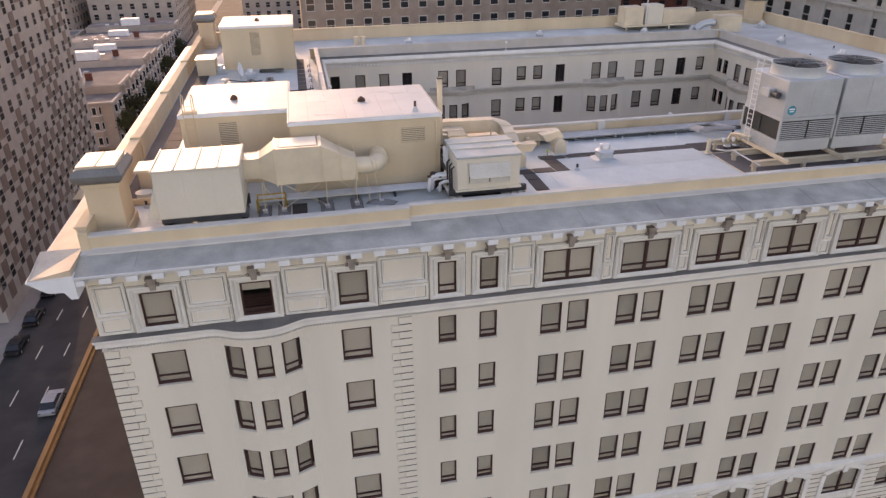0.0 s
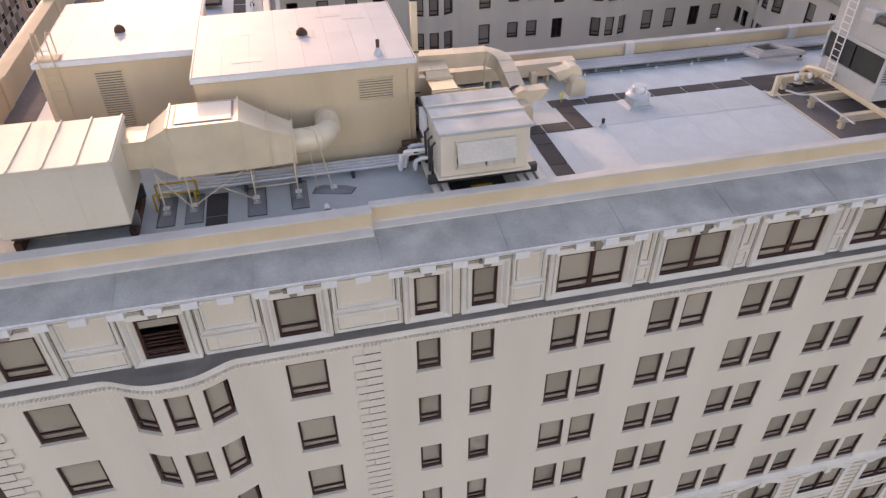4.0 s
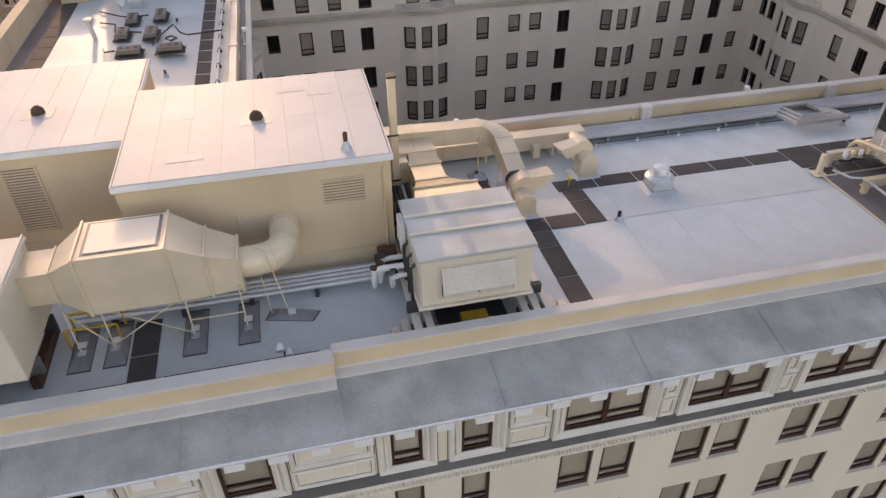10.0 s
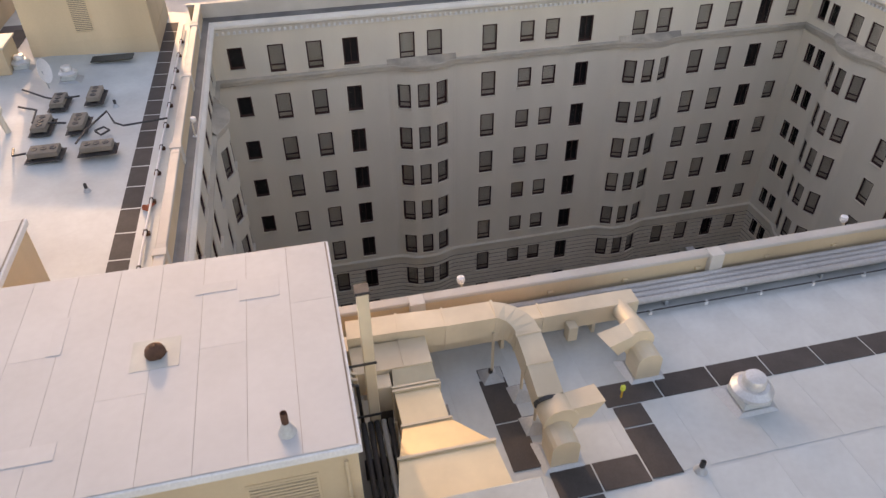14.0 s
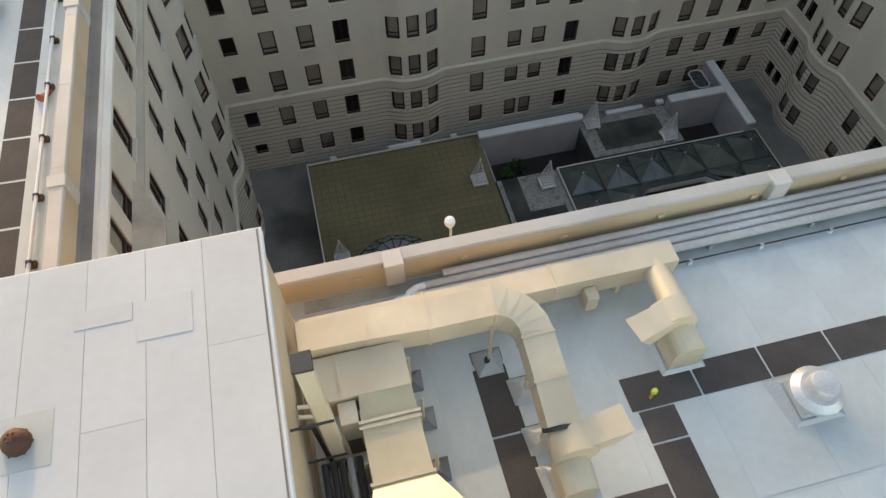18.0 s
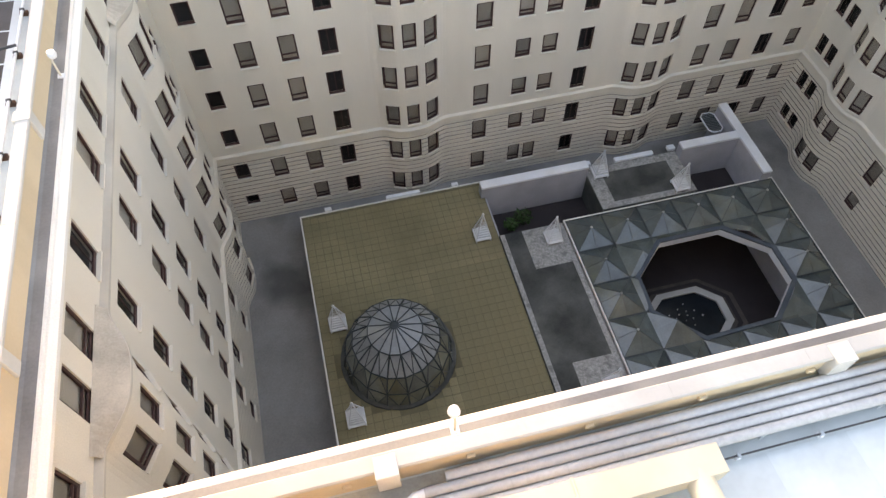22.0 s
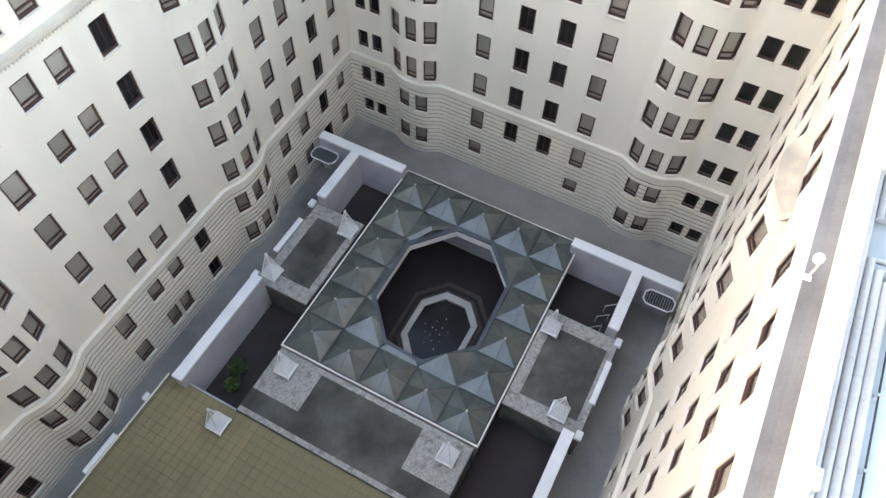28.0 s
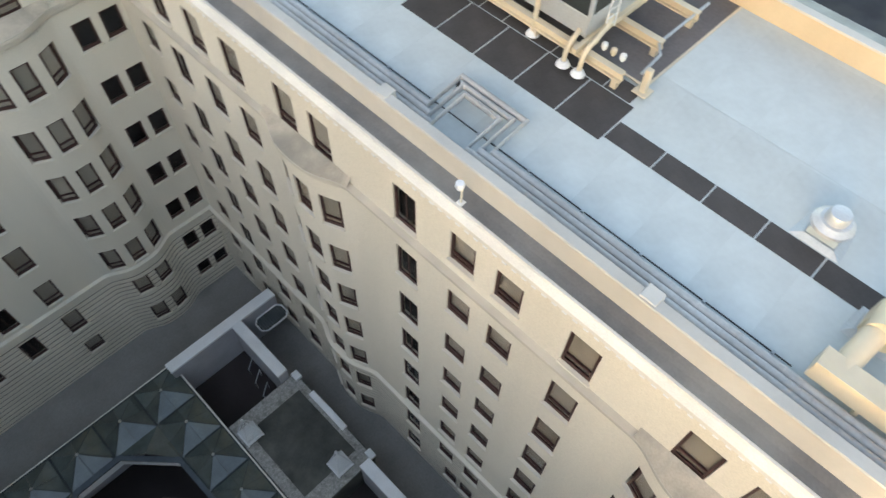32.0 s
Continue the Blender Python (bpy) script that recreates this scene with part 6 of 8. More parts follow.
for k, pts in enumerate(([(20.5, 5.6, 33.5), (20.3, 6.1, 33.5), (20.2, 6.7, 33.45), (20.2, 7.1, 33.3), (20.2, 7.3, 33.0), (20.2, 7.35, ROOF + 0.02)], [(21.2, 5.9, 33.5), (20.95, 6.3, 33.5), (20.82, 6.8, 33.42), (20.8, 7.15, 33.2), (20.8, 7.33, 32.9), (20.8, 7.35, ROOF + 0.02)], [(22.4, 6.3, 34.2), (22.4, 6.7, 34.1), (22.4, 6.93, 33.7), (22.4, 6.95, ROOF + 0.02)], [(19.0, 2.2, 33.0), (19.0, 5.0, 33.0), (18.7, 5.3, 32.9), (18.7, 6.2, 32.7)])):
    p = new("tower_pipe", Shape().tube(pts, 0.085 if k < 3 else 0.05, 12).mesh("tower_pipe", SHEET if k < 3 else GALV, True))
    tagged(p, "thick tan condenser pipe bending down to the roof", "pipe", "condenser pipes")
for x, y in ((20.8, 7.35), (20.2, 7.35), (22.4, 6.95)):
    s = new("pipe_collar", Shape().lathe(x, y, [(0.24, ROOF + 0.03), (0.17, ROOF + 0.16), (0.13, ROOF + 0.2)], 14).mesh("pipe_collar", WHITE))
    tagged(s, "white roof collar round a condenser pipe", "collar", "pipe collars")
t = thing("valve_stand", "tan steel post with pipe valves by the towers", "valves", (18.7, 6.6, ROOF))
child("post", Shape().box(18.24, 18.44, 6.4, 6.6, ROOF, 33.3, 0.02), SHEET, t)
child("plate", Shape().box(18.1, 18.6, 6.25, 6.75, ROOF + 0.02, ROOF + 0.06, 0.01), SHEET, t)
for j in range(5):
    child("valve", Shape().lathe(19.3 + 0.35 * j, 6.5, [(0.05, 33.0), (0.1, 33.1), (0.1, 33.25), (0.03, 33.3)], 10), SHEET if j % 2 else WHITE, t)
t = thing("cable_pile", "loose black hoses lying under the platform edge", "hoses", (27, 2.3, ROOF))
for j in range(7):
    child("hose", Shape().tube([(23.5 + 0.8 * j + 0.5 * math.cos(a * 1.3 + j), 2.2 + 0.35 * math.sin(a + j), ROOF + 0.1 + 0.02 * j) for a in [q * 0.7 for q in range(10)]], 0.045, 6), BLACK, t)

# ---- west wing roof ----
for x, y, w, d in ((-10.48, 25.6, 1.5, 1.1), (-8.4, 25.6, 1.6, 1.0), (-10.9, 28.1, 0.95, 1.7), (-9.3, 27.9, 0.95, 1.7), (-10.6, 30.6, 0.9, 1.6), (-9.0, 30.9, 0.9, 1.7)):
    t = thing("condenser_frame", "small brown condenser coil on a dark rubber mat", "condenser", (x + w / 2, y + d / 2, ROOF), "small condensers")
    child("mat", Shape().box(x, x + w, y, y + d, ROOF, ROOF + 0.03, 0.01), DARK_PAD, t)
    child("body", Shape().box(x + 0.15, x + w - 0.15, y + 0.15, y + d - 0.15, ROOF + 0.12, ROOF + 0.36, 0.02), JOINT, t, "weathered brown-grey coil case")
    for j in range(4):
        child("foot", Shape().box(x + 0.12 + (w - 0.4) * (j % 2), x + 0.28 + (w - 0.4) * (j % 2), y + 0.12 + (d - 0.4) * (j // 2), y + 0.28 + (d - 0.4) * (j // 2), ROOF + 0.03, ROOF + 0.12), STEEL, t)
    for j in range(3):
        child("fan_grille", Shape().lathe(x + w * 0.5 + (w > d) * (j - 1) * 0.38, y + d * 0.5 + (w <= d) * (j - 1) * 0.42, [(0.14, ROOF + 0.36), (0.14, ROOF + 0.39), (0.1, ROOF + 0.39), (0.02, ROOF + 0.37)], 12), STEEL, t)
for pts in ([(-12.3, 33.5, 32.5), (-10.9, 32.0, 32.6), (-10.3, 31.4, 32.7), (-9.2, 31.5, 32.7)], [(-12.0, 31.4, 32.5), (-11.0, 30.6, 32.6), (-10.8, 29.0, 32.7), (-9.3, 28.6, 32.7)], [(-8.5, 26.4, 32.7), (-8.3, 27.6, 32.7), (-7.6, 29.2, 32.8), (-7.2, 28.3, 32.6), (-6.8, 28.1, 32.5), (-4.9, 28.4, 32.5)], [(-8.0, 27.9, 32.45), (-7.7, 27.5, 32.45), (-7.4, 27.9, 32.45), (-7.7, 28.3, 32.45), (-8.0, 27.9, 32.5)], [(-11.2, 27.0, 32.5), (-10.9, 25.9, 32.7), (-10.4, 26.0, 32.7)]):
    p = new("refrigerant_line", Shape().tube(pts, 0.05, 6).mesh("refrigerant_line", STEEL, True))
    tagged(p, "black lagged refrigerant line snaking over the roof", "hose", "refrigerant lines")
t = thing("satellite_dish", "white satellite dish on a short mast", "satellite dish", (-11.2, 33.6, ROOF))
child("dish", Shape().lathe(0, 0, [(0.02, 0.0), (0.35, 0.06), (0.62, 0.2), (0.6, 0.22), (0.33, 0.09), (0.01, 0.03)], 24), WHITE, t, "", True).matrix_basis = Matrix.Translation((-11.2, 33.6, 33.3)) @ Matrix.Rotation(radians(80), 4, "Y") @ Matrix.Rotation(radians(10), 4, "X")
child("mast", Shape().rod((-11.1, 33.6, ROOF), (-11.15, 33.6, 33.3), 0.04, 8), GALV, t)
t = thing("gooseneck_vent", "pale flue with a round cowl on the west roof", "vent", (-11.9, 28.9, ROOF))
child("pipe", Shape().rod((-11.9, 28.9, ROOF), (-12.0, 28.9, 33.4), 0.13, 12), UNIT, t)
child("cowl", Shape().lathe(-12.0, 28.9, [(0.2, 33.35), (0.26, 33.5), (0.22, 33.58), (0.02, 33.62)], 14), UNIT, t, "", True)
structure("hatch_roof", Shape().box(-9.6, -7.4, 36.6, 37.4, ROOF, ROOF + 0.06, 0.02), FELT, "dark roof hatch mat", "roof hatch")
t = thing("roof_shed", "low tan service box with a pale flat lid", "service box", (-13.6, 8.2, ROOF))
child("body", Shape().box(-15.0, -12.6, 7.6, 8.9, ROOF, 33.5, 0.02), TAN, t)
child("lid", Shape().box(-15.15, -12.5, 7.45, 9.05, 33.5, 33.66, 0.02), UNIT, t)
t = thing("roof_shed", "low tan service box below the corner stack", "service box", (-14.2, 36.5, ROOF))
child("body", Shape().box(-15.0, -13.4, 35.9, 38.0, ROOF, 33.8, 0.02), TAN, t)
child("lid", Shape().box(-15.1, -13.3, 35.8, 38.1, 33.8, 33.9, 0.02), UNIT, t)


def chimney_stack(x, y, top):
    t = thing("chimney_stack", "square tan corner stack with a dark stepped cap", "chimney", (x, y, ROOF), "corner stacks")
    child("shaft", Shape().box(x - 0.75, x + 0.75, y - 0.95, y + 0.95, ROOF, top - 1.15, 0.02), TAN, t)
    child("plinth", Shape().box(x - 0.85, x + 0.85, y - 1.05, y + 1.05, ROOF, ROOF + 0.5, 0.03), TAN, t)
    child("neck_band", Shape().box(x - 0.83, x + 0.83, y - 1.03, y + 1.03, top - 1.15, top - 0.95, 0.02), TAN, t)
    child("cornice", Shape().rings([[(x + i * a, y + j * (a + 0.2), z) for i, j in ((-1, -1), (1, -1), (1, 1), (-1, 1))] for a, z in ((0.85, top - 0.95), (1.05, top - 0.75), (1.1, top - 0.55), (1.1, top - 0.5), (0.92, top - 0.22))]), GUTTER, t, "dark sheet-metal cornice")
    for k in (0, 1):
        child("lid", Shape().box(x - 0.85 + 0.86 * k, x - 0.01 + 0.86 * k, y - 1.05, y + 1.05, top - 0.22, top - 0.08, 0.02), SHEET, t, "tan metal lid plate")


structure("walkway_strip", Shape().box(WX + 0.62, WX + 1.95, 6.5, 44.0, ROOF + 0.004, ROOF + 0.02), ROOF_GREY, "dark grey walkway strip along the outer parapet", "walkway")
chimney_stack(-15.25, 2.7, 36.1)
chimney_stack(-15.3, 50.2, 36.1)
chimney_stack(50.2, 50.3, 36.0)
chimney_stack(50.6, 2.6, 36.0)
structure("parapet_return", Shape().box(WX + 0.2, WX + 0.6, 0.1, 2.0, 32.4, 33.5, 0.02), TAN, "short pale parapet return at the roof corner", "parapet")
structure("curb_west", Shape().box(-15.2, -13.0, 5.6, 5.75, ROOF, 32.75, 0.02), TAN, "low tan roof curb", "curb")
t = thing("roof_barrel", "round tan vent cowl beside the parapet", "vent", (-14.6, 6.6, ROOF))
child("drum", Shape().lathe(-14.6, 6.6, [(0.42, ROOF), (0.42, ROOF + 0.25), (0.46, ROOF + 0.3), (0.46, ROOF + 0.36), (0.3, ROOF + 0.4), (0.02, ROOF + 0.41)], 18), UNIT, t, "", True)
for y in (13.5, 25, 36.5):
    structure("parapet_pier", Shape().box(WX + 0.02, WX + 0.66, y - 0.3, y + 0.3, 32.4, 33.82, 0.02), TAN, "tan pier in the west parapet", "parapet pier")
# north wing machinery
t = thing("rooftop_unit", "tan rooftop machine house with pale cabinets on the north roof", "rooftop unit", (36, 49.5, ROOF))
child("frame", Shape().box(32.0, 41.5, 48.4, 50.8, 32.8, 33.0, 0.02), SHEET, t)
child("cabinet", Shape().box(32.2, 34.6, 48.6, 50.6, 33.0, 35.0, 0.03), SHEET, t)
child("cabinet", Shape().box(35.0, 37.0, 48.5, 50.4, 33.0, 35.2, 0.03), UNIT, t)
child("duct", Shape().box(37.2, 41.4, 48.8, 50.4, 33.0, 34.6, 0.03), SHEET, t)
for x in (32.5, 35, 38, 41):
    child("post", Shape().box(x - 0.08, x + 0.08, 48.5, 48.66, ROOF, 32.8), SHEET, t)
child("rail", Shape().rod((34.8, 48.4, 33.0), (34.8, 48.4, 35.8), 0.06, 8), WHITE, t)
t = thing("rooftop_unit", "plain tan rooftop box near the courtyard corner", "rooftop unit", (43.6, 45.0, ROOF))
child("body", Shape().box(42.2, 45.0, 44.6, 46.4, ROOF, 34.2, 0.03), SHEET, t)
child("elbow", Shape().tube([(40.0, 46.0, 32.6), (40.8, 46.0, 33.2), (41.5, 45.8, 33.4), (42.2, 45.6, 33.4)], 0.4, 12), GALV, t, "", True)
for k in range(2):
    t = thing("metal_flue", "short rusty metal flue on the north roof", "flue", (0.4 + 0.7 * k, 47.5, ROOF), "north roof flues")
    child("drum", Shape().lathe(0.4 + 0.7 * k, 47.5, [(0.28, ROOF), (0.28, 33.3), (0.22, 33.3)], 14), SHEET, t)

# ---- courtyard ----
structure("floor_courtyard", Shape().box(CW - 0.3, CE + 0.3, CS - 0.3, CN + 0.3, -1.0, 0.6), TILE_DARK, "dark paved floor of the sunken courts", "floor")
s = Shape()
for x0, x1, y0, y1 in ((CW, 0.9, CS, CN), (0.9, CE, 39.5, CN), (0.9, CE, CS, 16.1), (35.75, CE, 16.1, 39.5)):
    s.box(x0, x1, y0, y1, 0.6, ALLEY)
structure("pavement_alley", s, YARD, "stained grey concrete alley round the courtyard buildings", "pavement")
hall = thing("banquet_hall", "low hall with a mossy tiled flat roof in the courtyard", "building", (7.8, 28, ALLEY))
child("wall", Shape().box(0.9, 14.62, 16.1, 40.2, 0.6, 5.87), YARD_WALL, hall)
hall_roof = child("roof", Shape().box(0.82, 14.5, 16.0, 40.3, 5.87, 5.94, 0.01), MOSS_JOINT, hall, "yellow-green mossy roof laid with square tiles")
for b in ((0.76, 0.86, 15.95, 40.36), (0.86, 14.5, 40.26, 40.36)):
    child("roof_rim", Shape().box(*b, 5.87, 6.03, 0.01), TRIM, hall)
tile = Shape().box(0.02, 0.55, 0.02, 0.55, 0, 0.018).mesh("tile", MOSS)
rest = Shape()
n_tile = 0
for i in range(24):
    for j in range(42):
        x, y = 0.9 + 0.565 * i, 16.3 + 0.565 * j
        if x + 0.56 > 14.5 or y + 0.56 > 40.25 or math.hypot(x + 0.28 - 5.54, y + 0.28 - 27.72) < 3.9:
            continue
        if x > 8.4 and 20.0 < y < 33.0 and n_tile < 290:
            q = child("tile", tile, MOSS, hall_roof)
            q.location = (x, y, 5.94)
            n_tile += 1
        else:
            rest.box(x + 0.02, x + 0.55, y + 0.02, y + 0.55, 5.94, 5.958)
tagged(child("tile_field", rest, MOSS, hall_roof), kind="stuff")
for x, w in ((2.9, 0.5), (5.2, 0.0), (8.6, 2.6), (12.6, 0.5)):
    if w:
        child("gutter_box", Shape().box(x - w / 2, x + w / 2, 40.38, 40.68, 5.82, 6.12, 0.03), WHITE, hall, "white gutter box at the eave")

# glazed dome
dome = thing("glass_dome", "ribbed glass dome with a milky crown on the mossy roof", "dome", (5.54, 27.72, 5.96))
DX, DY = 5.54, 27.72
levels = [(3.55, 5.97, DOME_DARK), (3.3, 7.3, DOME_DARK), (2.75, 8.45, DOME_DARK), (1.7, 9.5, DOME_GLASS), (0.22, 10.1, DOME_GLASS)]
NS = 16
ring_pt = lambda r, z, k: Vector((DX + r * math.cos(k * math.tau / NS), DY + r * math.sin(k * math.tau / NS), z))
for li in range(4):
    (r0, z0, _), (r1, z1, m) = levels[li], levels[li + 1]
    for k in range(NS):
        a, b, c, d = ring_pt(r0, z0, k), ring_pt(r0, z0, k + 1), ring_pt(r1, z1, k + 1), ring_pt(r1, z1, k)
        if li < 2:
            mid = (a + b) / 2 if li == 0 else (c + d) / 2
            tris = ((a, mid, d), (mid, b, c), (mid, c, d)) if li == 0 else ((a, b, mid), (a, mid, d), (b, c, mid))
            for tr in tris:
                child("glass_pane", Shape().face(*tr), levels[li][2], dome)
            ends = ((mid, c), (mid, d)) if li == 0 else ((mid, a), (mid, b))
            for e, f in ends:
                child("glazing_bar", Shape().rod(e, f, 0.032, 5), BRONZE, dome)
        else:
            child("glass_pane", Shape().face(a, b, c, d), m, dome)
        child("rib", Shape().rod(a, d, 0.055 if li < 3 else 0.04, 5), BRONZE, dome)
        if li == 2:
            child("glazing_bar", Shape().rod((a + b) / 2, c, 0.032, 5), BRONZE, dome)
            child("glazing_bar", Shape().rod((a + b) / 2, d, 0.032, 5), BRONZE, dome)
    child("hoop", Shape().tube([ring_pt(r0, z0, k) for k in range(NS + 1)], 0.045, 5), BRONZE, dome)
child("hub", Shape().lathe(DX, DY, [(0.28, 10.05), (0.28, 10.16), (0.1, 10.22), (0.01, 10.23)], 12), BRONZE, dome)
child("kerb", Shape().lathe(DX, DY, [(3.75, 5.94), (3.72, 6.09), (3.5, 6.11)], 32), FELT, dome)

# link roof, planter roofs
structure("roof_link", Shape().box(14.52, 19.3, 21.1, 35.1, 0.6, 6.08, 0.02), FELT, "dark felt flat roof between hall and skylight", "roof")
for nm, b in (("west", (14.56, 14.9, 21.15, 35.05)), ("east", (18.9, 19.28, 21.15, 35.05)), ("north_patch", (16.2, 18.9, 31.7, 35.05)), ("south_patch", (16.2, 18.9, 21.15, 24.4))):
    structure("gravel_" + nm, Shape().box(*b, 6.08, 6.11, 0.01), GRAVEL, "pale gravel margin on the felt roof", "gravel")
for nm, y0, y1 in (("north", 35.4, 39.5), ("south", 15.75, 20.9)):
    structure("roof_planter_" + nm, Shape().box(22.6, 30.2, y0, y1, 0.6, 6.08, 0.02), FELT, "dark felt flat roof with pale gravel margins", "roof")
    for i, b in enumerate(((22.64, 23.75, y0, y1), (29.1, 30.16, y0, y1), (23.75, 29.1, y0, y0 + 0.6), (23.75, 29.1, y1 - 0.8, y1))):
        structure("gravel_%s_%s" % (nm, "abcd"[i]), Shape().box(b[0], b[1], b[2] + 0.05, b[3] - 0.05, 6.08, 6.11, 0.01), GRAVEL, "pale gravel margin on the felt roof", "gravel")
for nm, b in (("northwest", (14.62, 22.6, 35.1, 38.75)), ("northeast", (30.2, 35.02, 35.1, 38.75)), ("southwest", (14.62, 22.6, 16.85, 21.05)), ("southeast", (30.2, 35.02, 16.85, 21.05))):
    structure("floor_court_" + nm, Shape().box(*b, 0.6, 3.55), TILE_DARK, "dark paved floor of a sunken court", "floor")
for nm, b in (("east_a", (35.02, 35.72, 35.05, 42.4)), ("east_b", (35.02, 35.72, 13.5, 21.35)), ("north_a", (14.2, 22.58, 38.75, 39.4)), ("north_b", (30.22, 35.0, 38.75, 39.4)), ("south_a", (14.2, 22.58, 16.2, 16.85)), ("south_b", (30.22, 35.0, 16.2, 16.85))):
    structure("wall_court_" + nm, Shape().box(*b, 0.6, 7.0, 0.0), YARD_WALL, "grey painted courtyard wall", "wall")
    structure("coping_court_" + nm, Shape().box(b[0] - 0.02 * (nm[0] == "e"), b[1] + 0.02 * (nm[0] == "e"), b[2] - 0.04, b[3] + 0.04, 7.0, 7.2, 0.02), WHITE, "broad white coping of the courtyard wall", "coping")
for x in (22.9, 29.9):
    for y in (39.75, 15.85):
        structure("bracket", Shape().box(x - 0.3, x + 0.3, y - 0.22, y + 0.22, 6.1, 6.4, 0.03), WHITE, "white bracket on the courtyard wall", "bracket")
for y in (39.72, 15.88):
    structure("bracket", Shape().box(25.2, 28.4, y - 0.2, y + 0.2, 6.0, 6.25, 0.03), WHITE, "long white ledge on the courtyard wall", "ledge")
for y0, y1 in ((13.4, 15.5), (40.55, 42.65)):
    t = thing("alley_grille", "dark mesh grille in a rounded white frame over the alley", "grille", (34.2, (y0 + y1) / 2, ALLEY), "alley grilles")
    x0, x1, z, c = 33.75, 34.97, 6.1, 0.3
    loop = [(x0 + c, y0, z), (x1 - c, y0, z), (x1, y0 + c, z), (x1, y1 - c, z), (x1 - c, y1, z), (x0 + c, y1, z), (x0, y1 - c, z), (x0, y0 + c, z), (x0 + c, y0, z)]
    child("frame", Shape().tube(loop, 0.055, 8), WHITE, t, "white tube frame")
    child("mesh_panel", Shape().prism([(px_, py_) for px_, py_, _ in loop[:-1]], z - 0.03, z - 0.015), BRONZE, t, "dark wire mesh")
    for j in range(11):
        child("wire", Shape().rod((x0 + 0.05, y0 + 0.18 + 0.175 * j, z), (x1 - 0.05, y0 + 0.18 + 0.175 * j, z), 0.012, 4), GALV, t)
    for y in (y0 + c, y1 - c):
        child("bracket", Shape().rod((x1 - 0.6, y, z - 0.03), (x1 + 0.05, y, z - 0.55), 0.025, 6), WHITE, t)


def lattice_cowl(x, y, z, tilt=0.0):
    """A white open pyramid of lattice strips over a roof vent."""
    t = thing("lattice_cowl", "white slatted pyramid cowl standing on the low roof", "vent cowl", (x, y, z), "pyramid cowls")
    w, h = 0.52, 2.55
    cs = [Vector((x + i * w, y + j * w, z + 0.28)) for i, j in ((-1, -1), (1, -1), (1, 1), (-1, 1))]
    top = Vector((x, y, z + h))
    child("base", Shape().box(x - w - 0.06, x + w + 0.06, y - w - 0.06, y + w + 0.06, z + 0.16, z + 0.28, 0.02), WHITE, t)
    for c in cs:
        child("leg", Shape().rod((c.x, c.y, z), (c.x, c.y, z + 0.2), 0.05, 6), WHITE, t)
        child("rib", Shape().rod(c, top, 0.035, 5), WHITE, t)
    for k in range(4):
        a, b = cs[k], cs[(k + 1) % 4]
        for j in range(9):
            f = (j + 0.6) / 10
            p, q = a.lerp(top, f), b.lerp(top, f)
            child("slat", Shape().hull([p, q, q + Z * 0.012, p + Z * 0.012], [p.lerp(top, 0.045) + (top - p).normalized() * 0, q.lerp(top, 0.045), q.lerp(top, 0.045) + Z * 0.012, p.lerp(top, 0.045) + Z * 0.012]), WHITE, t)
    child("finial", Shape().lathe(x, y, [(0.08, z + h - 0.12), (0.1, z + h), (0.02, z + h + 0.12)], 8), WHITE, t)


for x, y, z in ((13.32, 35.49, 5.96), (18.17, 33.9, 6.11), (23.58, 38.8, 6.11), (29.05, 36.1, 6.11), (28.85, 20.15, 6.11), (23.7, 17.5, 6.11), (18.09, 22.3, 6.11), (2.1, 30.86, 5.96), (2.15, 24.15, 5.96), (13.45, 20.35, 5.96)):
    lattice_cowl(x, y, z)

# skylight field: a grid of glass pyramids round an eight-sided well
SK = dict(x0=19.5, x1=36.02, y0=21.05, y1=35.04, z=6.14)
field = thing("skylight_field", "grid of grey glass pyramids round an octagonal light well", "skylight", (27.4, 28, 0.6))
OCT = [(33.15, 29.3), (30.3, 31.85), (25.3, 31.85), (22.65, 29.35), (22.5, 26.55), (25.2, 23.75), (30.6, 23.95), (33.2, 26.45)]


def clip(poly):
    """The part of a polygon outside the well, as pieces beyond each of its sides."""
    out, rest = [], poly
    n = len(OCT)
    for k in range(n):
        (ax, ay), (bx, by) = OCT[k], OCT[(k + 1) % n]
        side = lambda p: (bx - ax) * (p[1] - ay) - (by - ay) * (p[0] - ax)
        keep, cut = [], []
        for i, p in enumerate(rest):
            q = rest[(i + 1) % len(rest)]
            sp, sq = side(p), side(q)
            (keep if sp >= 0 else cut).append(p)
            if sp * sq < 0:
                f = sp / (sp - sq)
                c = tuple(p[m] + (q[m] - p[m]) * f for m in range(len(p)))
                keep.append(c)
                cut.append(c)
        if len(cut) > 2:
            out.append(cut)
        rest = keep
        if len(rest) < 3:
            break
    return out


